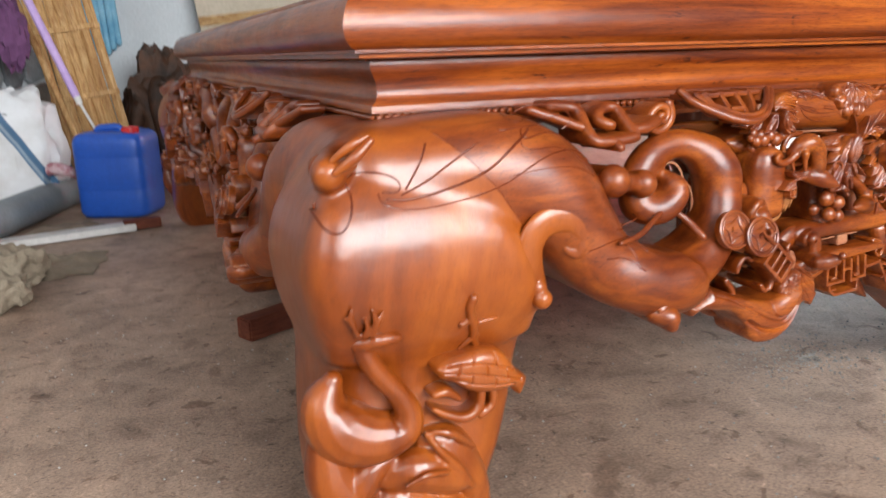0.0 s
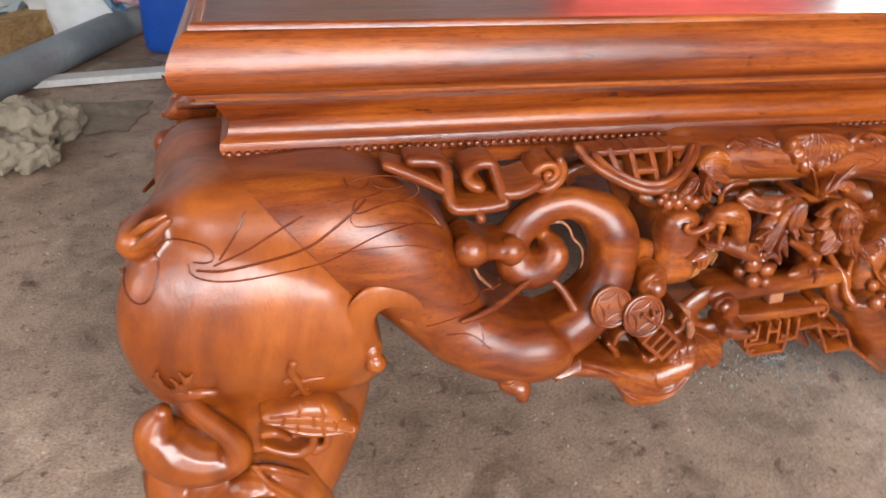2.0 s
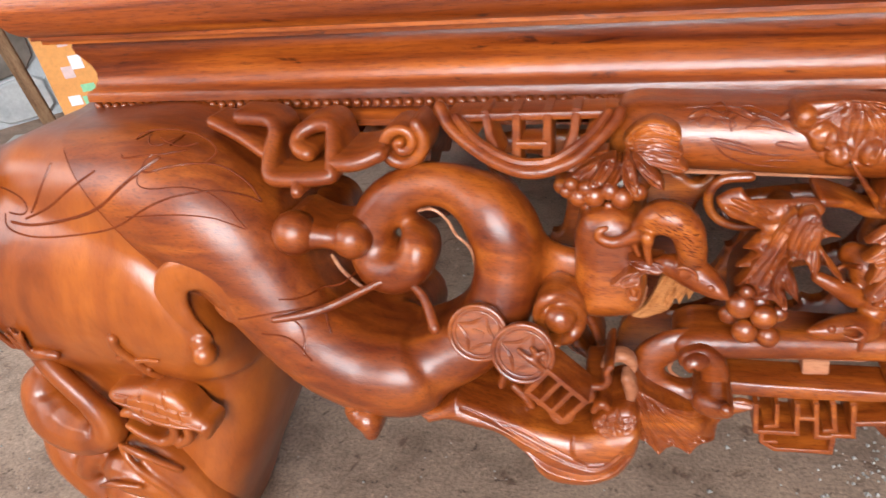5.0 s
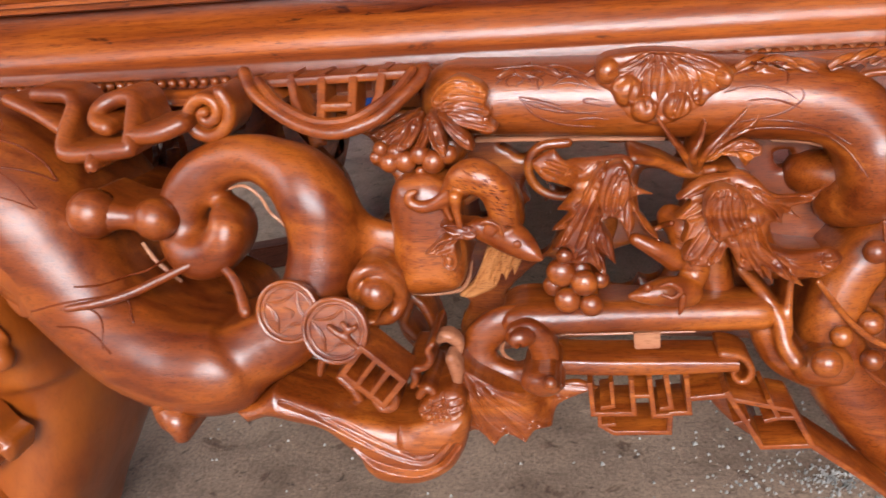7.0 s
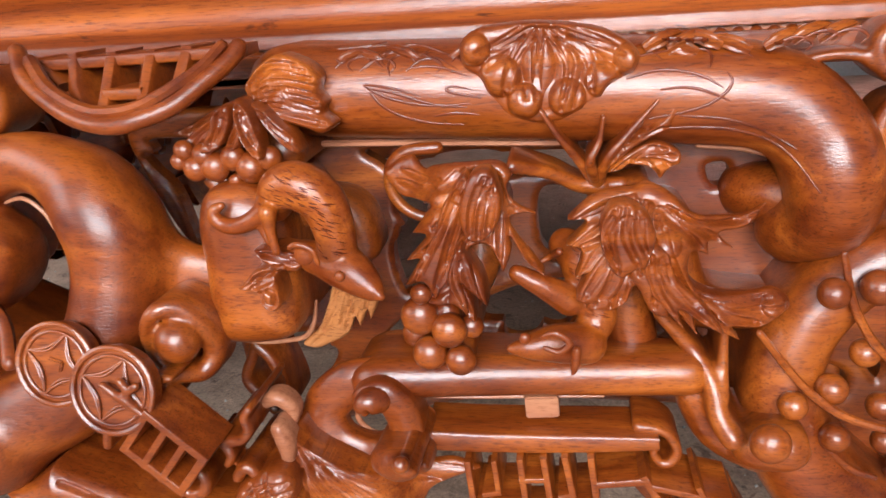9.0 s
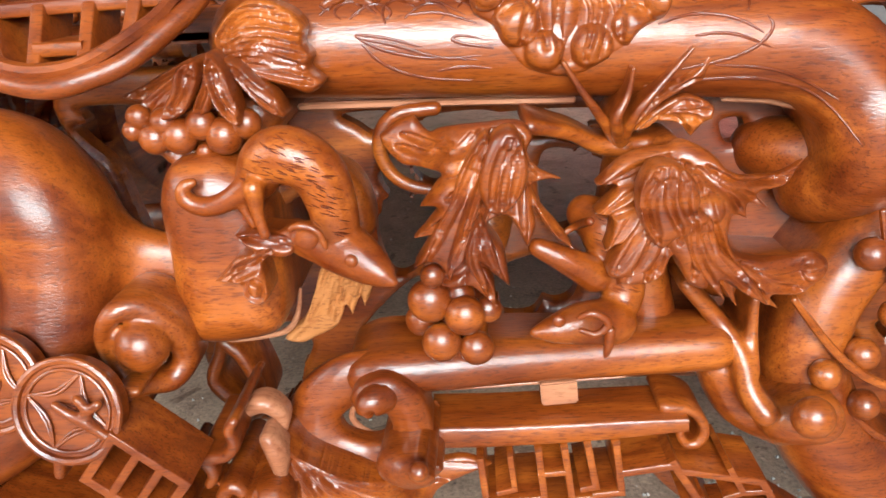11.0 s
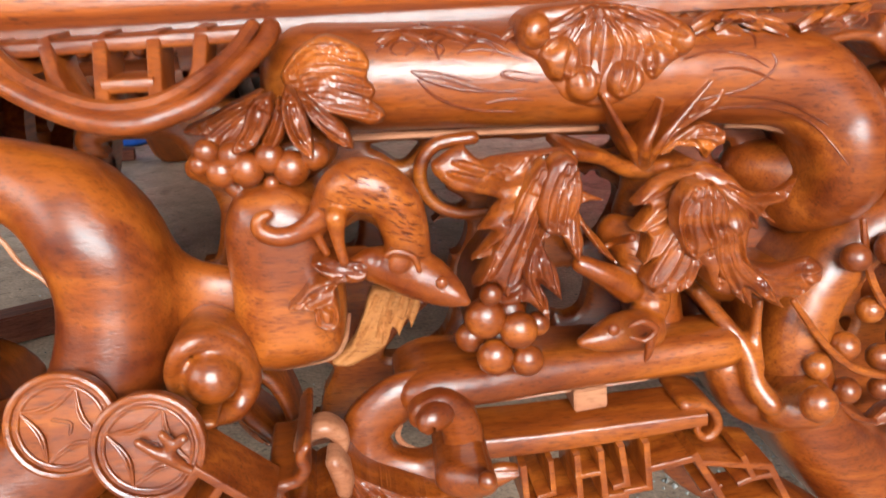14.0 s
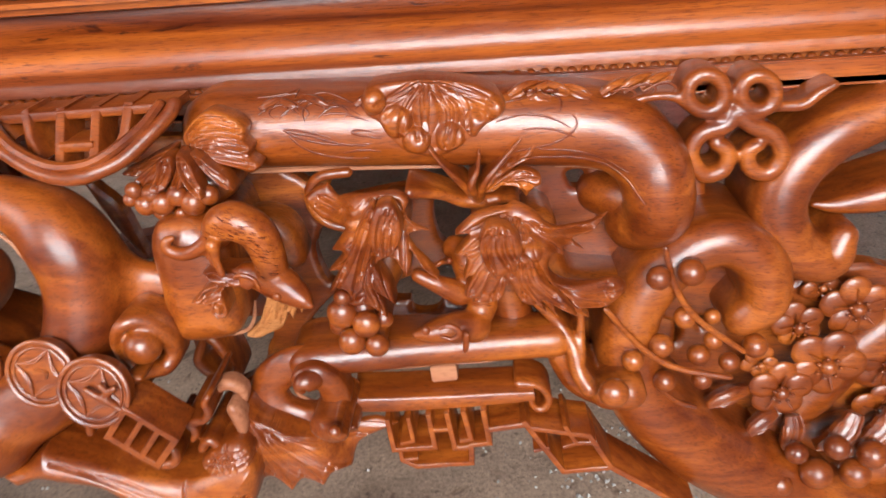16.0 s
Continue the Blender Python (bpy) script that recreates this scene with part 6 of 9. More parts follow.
m.plate([(0.6237, 0.3791), (0.6151, 0.3691), (0.6089, 0.3597), (0.6058, 0.3498), (0.6058, 0.3498), (0.6164, 0.349), (0.6236, 0.3529), (0.6276, 0.3627)],
        -0.08, -0.07, 0.004, 0.006,
        lines=[([(0.6229, 0.3754), (0.6155, 0.363), (0.6088, 0.3517)], 0.001, 0.0026),
               ([(0.6223, 0.3705), (0.6166, 0.3621), (0.6111, 0.3533)], 0.0008, 0.0019),
               ([(0.619, 0.3729), (0.6144, 0.3639), (0.6094, 0.3546)], 0.0008, 0.0019),
               ([(0.6248, 0.3713), (0.6205, 0.3586), (0.6157, 0.351)], 0.001, 0.0026),
               ([(0.6252, 0.3666), (0.6219, 0.3579), (0.6175, 0.3519)], 0.0008, 0.0019),
               ([(0.6219, 0.3685), (0.6191, 0.3592), (0.6158, 0.3531)], 0.0008, 0.0019)])
front(m, "leaf_lobe")
m = Shape()
m.plate([(0.6378, 0.3788), (0.6346, 0.3688), (0.6384, 0.3553), (0.6421, 0.3506), (0.6537, 0.3373), (0.6537, 0.3373), (0.6516, 0.3469), (0.6623, 0.3397), (0.6724, 0.3339), (0.6724, 0.3339), (0.6636, 0.3474), (0.6514, 0.3594), (0.6479, 0.3671), (0.6456, 0.3743)],
        -0.083, -0.073, 0.004, 0.006,
        lines=[([(0.6388, 0.3736), (0.6414, 0.3576), (0.6511, 0.3415)], 0.001, 0.0026),
               ([(0.6414, 0.3692), (0.6427, 0.3578), (0.6499, 0.3449)], 0.0008, 0.0019),
               ([(0.6377, 0.3685), (0.6401, 0.3575), (0.6483, 0.3445)], 0.0008, 0.0019),
               ([(0.6421, 0.372), (0.6479, 0.357), (0.6674, 0.3381)], 0.001, 0.0026),
               ([(0.6454, 0.3684), (0.6489, 0.3577), (0.6642, 0.3423)], 0.0008, 0.0019),
               ([(0.6424, 0.3668), (0.6469, 0.3563), (0.6626, 0.3414)], 0.0008, 0.0019),
               ([(0.6441, 0.3731), (0.6499, 0.3608), (0.6608, 0.3476)], 0.001, 0.0026),
               ([(0.6473, 0.3703), (0.6512, 0.3615), (0.6594, 0.3508)], 0.0008, 0.0019),
               ([(0.6443, 0.3687), (0.6486, 0.3602), (0.6578, 0.3498)], 0.0008, 0.0019)])
front(m, "leaf_lobe")
# grapes under the leaf
m = Shape(); m.ball((0.5304, -0.08, 0.3415, 0.00985), 0.85); front(m, "grape")
m = Shape(); m.ball((0.545, -0.084, 0.3357, 0.00887), 0.85); front(m, "grape")
m = Shape(); m.ball((0.5551, -0.078, 0.3352, 0.00604), 0.85); front(m, "grape")
m = Shape(); m.ball((0.5343, -0.082, 0.3222, 0.00876), 0.85); front(m, "grape")
m = Shape(); m.ball((0.5494, -0.082, 0.3187, 0.00784), 0.85); front(m, "grape")
m = Shape(); m.ball((0.5324, -0.084, 0.3546, 0.00528), 0.85); front(m, "grape")
m = Shape(); m.ball((0.5428, -0.076, 0.3419, 0.007), 0.85); front(m, "grape")
m = Shape(); m.ball((0.5254, -0.068, 0.3263, 0.00774), 0.85); front(m, "grape")
m = Shape()
m.tube([(0.5602, -0.035, 0.38, 0.01213), (0.5532, -0.04, 0.3537, 0.01308), (0.5424, -0.05, 0.3353, 0.01401), (0.5413, -0.06, 0.3148, 0.0134)], n=14, back=0.0)
front(m, "backing")
m = Shape()
m.tube([(0.651, -0.025, 0.3699, 0.01382), (0.6566, -0.025, 0.3388, 0.01484), (0.6705, -0.025, 0.3247, 0.01268), (0.6999, -0.025, 0.3218, 0.01039), (0.7198, -0.025, 0.3211, 0.00862)], n=14, back=0.005)
front(m, "backing")
# twigs of the vine
m = Shape()
m.tube([(0.5898, -0.058, 0.4348, 0.00097), (0.5975, -0.056, 0.4228, 0.00148), (0.6072, -0.05, 0.4092, 0.0023), (0.6151, -0.045, 0.3977, 0.00342)], n=10, back=-0.025)
front(m, "twig", "thin carved vine twig")
m = Shape()
m.tube([(0.618, -0.058, 0.4308, 0.00098), (0.6164, -0.056, 0.4197, 0.0015), (0.6122, -0.056, 0.4099, 0.00227), (0.6157, -0.045, 0.3977, 0.00342)], n=10, back=-0.025)
front(m, "twig", "thin carved vine twig")
m = Shape()
m.tube([(0.6423, -0.055, 0.4375, 0.00074), (0.6303, -0.055, 0.4236, 0.00151), (0.6205, -0.055, 0.4117, 0.00202), (0.6162, -0.045, 0.3976, 0.00316)], n=10, back=-0.025)
front(m, "twig", "thin carved vine twig")
m = Shape()
m.tube([(0.5758, -0.06, 0.4099, 0.00344), (0.5935, -0.05, 0.4037, 0.00333), (0.6064, -0.045, 0.3965, 0.00394), (0.6181, -0.042, 0.3947, 0.00506)], n=10, back=-0.025)
front(m, "twig", "thin carved vine twig")
m = Shape()
m.tube([(0.6182, -0.042, 0.3942, 0.0048), (0.6298, -0.042, 0.396, 0.00347), (0.6363, -0.052, 0.3982, 0.00286), (0.6387, -0.06, 0.396, 0.00256)], n=10, back=-0.025)
front(m, "twig", "thin carved vine twig")
m = Shape()
m.tube([(0.6181, -0.042, 0.3947, 0.00533), (0.6169, -0.03, 0.3826, 0.00666), (0.617, -0.02, 0.3654, 0.00752)], n=10, back=-0.025)
front(m, "twig", "thin carved vine twig")
m = Shape()
m.tube([(0.5349, -0.03, 0.4136, 0.0034), (0.5176, -0.03, 0.4117, 0.00364), (0.5095, -0.03, 0.403, 0.00366), (0.5093, -0.03, 0.391, 0.00344), (0.516, -0.03, 0.3809, 0.00322), (0.528, -0.03, 0.3757, 0.00298), (0.5418, -0.03, 0.3756, 0.00245)], n=10)
front(m, "tendril")
# serrated leaves beside the twigs
m = Shape()
m.plate([(0.6192, 0.4047), (0.6225, 0.4128), (0.63, 0.4217), (0.6362, 0.4288), (0.6393, 0.4401), (0.6393, 0.4401), (0.6434, 0.4355), (0.6471, 0.4417), (0.6471, 0.4417), (0.6497, 0.4366), (0.6561, 0.4431), (0.6561, 0.4431), (0.6544, 0.4334), (0.6498, 0.4272), (0.6477, 0.4233), (0.6415, 0.4202), (0.6332, 0.4156), (0.6255, 0.409)],
        -0.05, -0.045, 0.0025, 0.004,
        lines=[([(0.6203, 0.4057), (0.6327, 0.4215), (0.6514, 0.439)], 0, 0),
               ([(0.6302, 0.4191), (0.639, 0.4274), (0.64, 0.4377)], 0.001, 0.0026),
               ([(0.631, 0.4226), (0.6376, 0.4282), (0.6391, 0.436)], 0.0008, 0.0019),
               ([(0.6347, 0.4206), (0.6404, 0.4265), (0.6408, 0.4352)], 0.0008, 0.0019),
               ([(0.634, 0.4227), (0.6454, 0.4307), (0.6474, 0.4392)], 0.001, 0.0026),
               ([(0.6359, 0.4263), (0.6443, 0.4315), (0.6461, 0.4381)], 0.0008, 0.0019),
               ([(0.639, 0.4239), (0.6466, 0.4299), (0.6478, 0.437)], 0.0008, 0.0019),
               ([(0.6267, 0.4109), (0.6382, 0.4199), (0.6474, 0.4244)], 0.001, 0.0026),
               ([(0.6289, 0.4151), (0.6374, 0.4209), (0.6449, 0.4243)], 0.0008, 0.0019),
               ([(0.6315, 0.4122), (0.6391, 0.4188), (0.6462, 0.4227)], 0.0008, 0.0019)])
front(m, "vine_leaflet", "small serrated leaf")
m = Shape()
m.plate([(0.6204, 0.4041), (0.6307, 0.4127), (0.6425, 0.4176), (0.6531, 0.4128), (0.6536, 0.407), (0.6536, 0.407), (0.6494, 0.4052), (0.6448, 0.3998), (0.6448, 0.3998), (0.64, 0.4054), (0.6311, 0.407), (0.6258, 0.4043)],
        -0.05, -0.045, 0.0025, 0.004,
        lines=[([(0.6231, 0.4045), (0.6362, 0.4111), (0.6513, 0.4108)], 0, 0),
               ([(0.6257, 0.4058), (0.6373, 0.4143), (0.6469, 0.4142)], 0.001, 0.0026),
               ([(0.6281, 0.4101), (0.6367, 0.4157), (0.6444, 0.4152)], 0.0008, 0.0019),
               ([(0.6303, 0.4066), (0.638, 0.413), (0.6456, 0.4133)], 0.0008, 0.0019),
               ([(0.6324, 0.408), (0.6447, 0.4079), (0.6493, 0.4063)], 0.001, 0.0026),
               ([(0.636, 0.4098), (0.6446, 0.4092), (0.6483, 0.4074)], 0.0008, 0.0019),
               ([(0.6361, 0.4062), (0.6448, 0.4066), (0.6485, 0.4058)], 0.0008, 0.0019),
               ([(0.6284, 0.4064), (0.6379, 0.4076), (0.6441, 0.4019)], 0.001, 0.0026),
               ([(0.6315, 0.4086), (0.638, 0.4089), (0.6431, 0.4038)], 0.0008, 0.0019),
               ([(0.6309, 0.405), (0.6377, 0.4063), (0.6427, 0.4023)], 0.0008, 0.0019)])
front(m, "vine_leaflet", "small serrated leaf")
# fruiting flower on the log
m = Shape()
m.plate([(0.5527, 0.4655), (0.5585, 0.4719), (0.5712, 0.4738), (0.5877, 0.4743), (0.6071, 0.4719), (0.6201, 0.4686), (0.6331, 0.4602), (0.6321, 0.451), (0.6213, 0.4448), (0.6162, 0.4376), (0.6057, 0.4326), (0.6057, 0.4326), (0.5983, 0.4294), (0.5876, 0.4285), (0.5876, 0.4285), (0.5747, 0.4325), (0.5656, 0.4411), (0.5614, 0.4502), (0.5541, 0.456)],
        -0.05, -0.03, 0.003, 0.005,
        lines=[([(0.587, 0.4723), (0.5744, 0.4618), (0.5659, 0.4555)], 0, 0),
               ([(0.5883, 0.4723), (0.581, 0.4581), (0.5836, 0.4411)], 0, 0),
               ([(0.5909, 0.4721), (0.5969, 0.4557), (0.5916, 0.4356)], 0, 0),
               ([(0.5935, 0.472), (0.608, 0.4568), (0.6043, 0.4361)], 0, 0),
               ([(0.5961, 0.4712), (0.6138, 0.4605), (0.6204, 0.4529)], 0, 0),
               ([(0.5857, 0.4724), (0.5711, 0.4653), (0.561, 0.4624)], 0.001, 0.0026),
               ([(0.5824, 0.468), (0.5717, 0.4636), (0.5633, 0.462)], 0.0008, 0.0019),
               ([(0.5804, 0.4724), (0.5705, 0.4669), (0.5627, 0.464)], 0.0008, 0.0019),
               ([(0.5876, 0.4716), (0.5777, 0.4583), (0.5725, 0.4433)], 0.001, 0.0026),
               ([(0.5866, 0.4665), (0.5793, 0.4575), (0.5745, 0.4456)], 0.0008, 0.0019),
               ([(0.5827, 0.469), (0.576, 0.459), (0.5725, 0.447)], 0.0008, 0.0019),
               ([(0.5896, 0.4715), (0.5883, 0.4578), (0.5876, 0.4409)], 0.001, 0.0026),
               ([(0.5916, 0.4672), (0.5899, 0.4577), (0.5889, 0.4442)], 0.0008, 0.0019),
               ([(0.587, 0.4677), (0.5866, 0.4578), (0.5866, 0.4443)], 0.0008, 0.0019),
               ([(0.5922, 0.4714), (0.6028, 0.4554), (0.599, 0.4353)], 0.001, 0.0026),
               ([(0.5975, 0.4669), (0.6044, 0.4556), (0.6009, 0.4396)], 0.0008, 0.0019),
               ([(0.5932, 0.4664), (0.6011, 0.4551), (0.5986, 0.4391)], 0.0008, 0.0019),
               ([(0.5948, 0.4713), (0.6112, 0.4583), (0.6134, 0.4432)], 0.001, 0.0026),
               ([(0.6017, 0.4686), (0.6125, 0.4592), (0.614, 0.4468)], 0.0008, 0.0019),
               ([(0.5978, 0.4662), (0.6099, 0.4574), (0.6121, 0.4456)], 0.0008, 0.0019),
               ([(0.5974, 0.4718), (0.6169, 0.4642), (0.6267, 0.4592)], 0.001, 0.0026),
               ([(0.6039, 0.4718), (0.6176, 0.4658), (0.6251, 0.4612)], 0.0008, 0.0019),
               ([(0.6027, 0.4673), (0.6163, 0.4626), (0.6245, 0.4593)], 0.0008, 0.0019)],
        swells=[(0.5594, 0.4638, 0.0075, 0.006), (0.5709, 0.4512, 0.0095, 0.006), (0.5822, 0.4394, 0.0082, 0.006), (0.6016, 0.4403, 0.0088, 0.006), (0.6179, 0.4477, 0.0081, 0.006), (0.6300, 0.4564, 0.0073, 0.006)])
front(m, "bud", "carved fruit and petals in relief on the log")
# two small rodents climbing the vine
m = Shape()
m.tube([(0.4658, -0.086, 0.4007, 0.00879), (0.4721, -0.09, 0.4089, 0.01078), (0.4812, -0.092, 0.4111, 0.01158), (0.4914, -0.092, 0.4039, 0.01109), (0.4957, -0.092, 0.3901, 0.00997), (0.4963, -0.092, 0.3795, 0.00943)], n=18)
coat = m
m = Shape()
m.tube([(0.4834, -0.088, 0.375, 0.00818), (0.4938, -0.09, 0.3732, 0.01091), (0.5023, -0.094, 0.37, 0.0104), (0.5098, -0.098, 0.3659, 0.00811), (0.5154, -0.102, 0.363, 0.00493), (0.5182, -0.104, 0.3616, 0.00223)], n=16)
m.tube([(0.4671, -0.09, 0.4022, 0.00651), (0.4597, -0.09, 0.3969, 0.005), (0.4519, -0.09, 0.3926, 0.00436), (0.4436, -0.09, 0.3915, 0.00413), (0.4373, -0.09, 0.3948, 0.00367), (0.4375, -0.09, 0.3997, 0.003), (0.4416, -0.09, 0.4016, 0.00193)], n=12)
m.tube([(0.4681, -0.1, 0.4008, 0.00463), (0.4682, -0.1, 0.3915, 0.00277), (0.4698, -0.1, 0.3823, 0.00237)], n=10)
m.tube([(0.4633, -0.09, 0.3968, 0.00436), (0.4599, -0.09, 0.3914, 0.00241), (0.4629, -0.09, 0.3831, 0.00199)], n=10)
m.tube([(0.4805, -0.09, 0.3774, 0.00674), (0.4732, -0.09, 0.3757, 0.00449), (0.4655, -0.09, 0.3764, 0.00313)], n=10)
m.tube([(0.486, -0.124, 0.3925, 0.00139), (0.4893, -0.124, 0.3938, 0.00158), (0.4959, -0.124, 0.3911, 0.0016), (0.4979, -0.124, 0.385, 0.00141)], n=8)
m.ball((0.4907, -0.121, 0.3876, 0.00484), 0.35)
m.ball((0.5063, -0.123, 0.379, 0.00286), 0.7)
hair(coat)
m = skinned([coat, m], 0.0009, 3)
front(m, "carved_rodent", "small carved rodent with a pricked coat, one plain shape", mat=FUR)
m = Shape()
m.tube([(0.6007, -0.05, 0.3669, 0.00907), (0.6083, -0.055, 0.3616, 0.01221), (0.6134, -0.06, 0.3479, 0.01118), (0.6153, -0.064, 0.3335, 0.00963), (0.6089, -0.07, 0.3251, 0.00848)], n=16)
coat = m
m = Shape()
m.tube([(0.6098, -0.072, 0.3236, 0.01057), (0.5948, -0.078, 0.3265, 0.00954), (0.5828, -0.082, 0.3264, 0.00635), (0.5748, -0.084, 0.3263, 0.00277)], n=14)
m.tube([(0.5775, -0.07, 0.3597, 0.00455), (0.5895, -0.07, 0.3531, 0.00614), (0.6021, -0.066, 0.3442, 0.00838)], n=10)
m.tube([(0.5879, -0.066, 0.3635, 0.00153), (0.5944, -0.066, 0.3675, 0.00204), (0.598, -0.08, 0.3742, 0.0022)], n=8)
m.tube([(0.6055, -0.09, 0.3289, 0.0025), (0.6046, -0.09, 0.3207, 0.00227), (0.6035, -0.09, 0.3166, 0.00127)], n=8)
m.tube([(0.5904, -0.102, 0.3415, 0.00142), (0.596, -0.102, 0.3435, 0.0019), (0.6025, -0.102, 0.3388, 0.00191), (0.5977, -0.102, 0.3341, 0.00168), (0.5913, -0.102, 0.3361, 0.00143)], n=8)
m.ball((0.5826, -0.103, 0.3412, 0.00306), 0.7)
hair(coat)
m = skinned([coat, m], 0.0009, 3)
front(m, "carved_rodent", "small carved rodent on the lower rod, one plain shape", mat=FUR)
# sprigs by the jar
m = Shape()
m.plate([(0.4796, 0.3789), (0.4714, 0.3796), (0.4632, 0.3813), (0.4558, 0.3807), (0.4558, 0.3807), (0.4592, 0.3756), (0.4627, 0.3725), (0.4551, 0.3708), (0.4502, 0.3656), (0.4448, 0.3608), (0.4448, 0.3608), (0.453, 0.3595), (0.4554, 0.3577), (0.4557, 0.3528), (0.4607, 0.3492), (0.4656, 0.3527), (0.4656, 0.3611), (0.4649, 0.3675), (0.4687, 0.3704), (0.4753, 0.3703), (0.4791, 0.3732)],
        -0.094, -0.075, 0.003, 0.005,
        lines=[([(0.4771, 0.3749), (0.4666, 0.3763), (0.4572, 0.3798)], 0, 0),
               ([(0.4717, 0.3716), (0.458, 0.3667), (0.447, 0.3613)], 0, 0),
               ([(0.4569, 0.3595), (0.4581, 0.3535), (0.4624, 0.3525), (0.4635, 0.3583), (0.461, 0.3606)], 0.0012, 0.003),
               ([(0.4755, 0.3774), (0.4669, 0.3787), (0.4593, 0.3789)], 0.001, 0.0026),
               ([(0.4728, 0.3762), (0.4668, 0.3775), (0.4607, 0.3781)], 0.0008, 0.0019),
               ([(0.4731, 0.3795), (0.467, 0.3798), (0.4609, 0.3797)], 0.0008, 0.0019),
               ([(0.4683, 0.3705), (0.4588, 0.3647), (0.4518, 0.3611)], 0.001, 0.0026),
               ([(0.4662, 0.3673), (0.4594, 0.3637), (0.4536, 0.3611)], 0.0008, 0.0019),
               ([(0.4647, 0.3701), (0.4583, 0.3657), (0.4529, 0.3626)], 0.0008, 0.0019),
               ([(0.4696, 0.3732), (0.4616, 0.3697), (0.4535, 0.3657)], 0.001, 0.0026),
               ([(0.4678, 0.3705), (0.4621, 0.3685), (0.4554, 0.3658)], 0.0008, 0.0019),
               ([(0.4666, 0.3737), (0.461, 0.371), (0.4547, 0.3673)], 0.0008, 0.0019)])
front(m, "sprig", "curled sprig carved on the jar")
m = Shape()
m.plate([(0.481, 0.3498), (0.4904, 0.3483), (0.4997, 0.3456), (0.5031, 0.3402), (0.4981, 0.3282), (0.4981, 0.3282), (0.4964, 0.3335), (0.492, 0.3242), (0.492, 0.3242), (0.4892, 0.3292), (0.4843, 0.3192), (0.4732, 0.3134), (0.4664, 0.3107), (0.4588, 0.3134), (0.4689, 0.3228), (0.4752, 0.3359)],
        -0.056, -0.05, 0.002, 0.004,
        lines=[([(0.4865, 0.3476), (0.4758, 0.3249), (0.4643, 0.3133)], 0, 0),
               ([(0.4903, 0.3466), (0.4816, 0.3257)], 0.001, 0.0026),
               ([(0.4895, 0.3397), (0.4843, 0.3294)], 0.0008, 0.0019),
               ([(0.486, 0.3412), (0.4825, 0.3305)], 0.0008, 0.0019),
               ([(0.495, 0.345), (0.488, 0.3264)], 0.001, 0.0026),
               ([(0.4946, 0.3386), (0.4903, 0.3299)], 0.0008, 0.0019),
               ([(0.4913, 0.3403), (0.4886, 0.3307)], 0.0008, 0.0019),
               ([(0.4991, 0.3435), (0.4959, 0.3342)], 0.001, 0.0026),
               ([(0.4826, 0.3469), (0.4714, 0.3225)], 0.001, 0.0026),
               ([(0.4809, 0.3386), (0.4744, 0.3271)], 0.0008, 0.0019),
               ([(0.4777, 0.3407), (0.473, 0.3278)], 0.0008, 0.0019),
               ([(0.4878, 0.3379), (0.4845, 0.3224)], 0.001, 0.0026),
               ([(0.4887, 0.3327), (0.486, 0.3252)], 0.0008, 0.0019),
               ([(0.4852, 0.3339), (0.4843, 0.3259)], 0.0008, 0.0019)])
front(m, "unvarnished_leaf", "pale unvarnished leaf", mat=PALE)
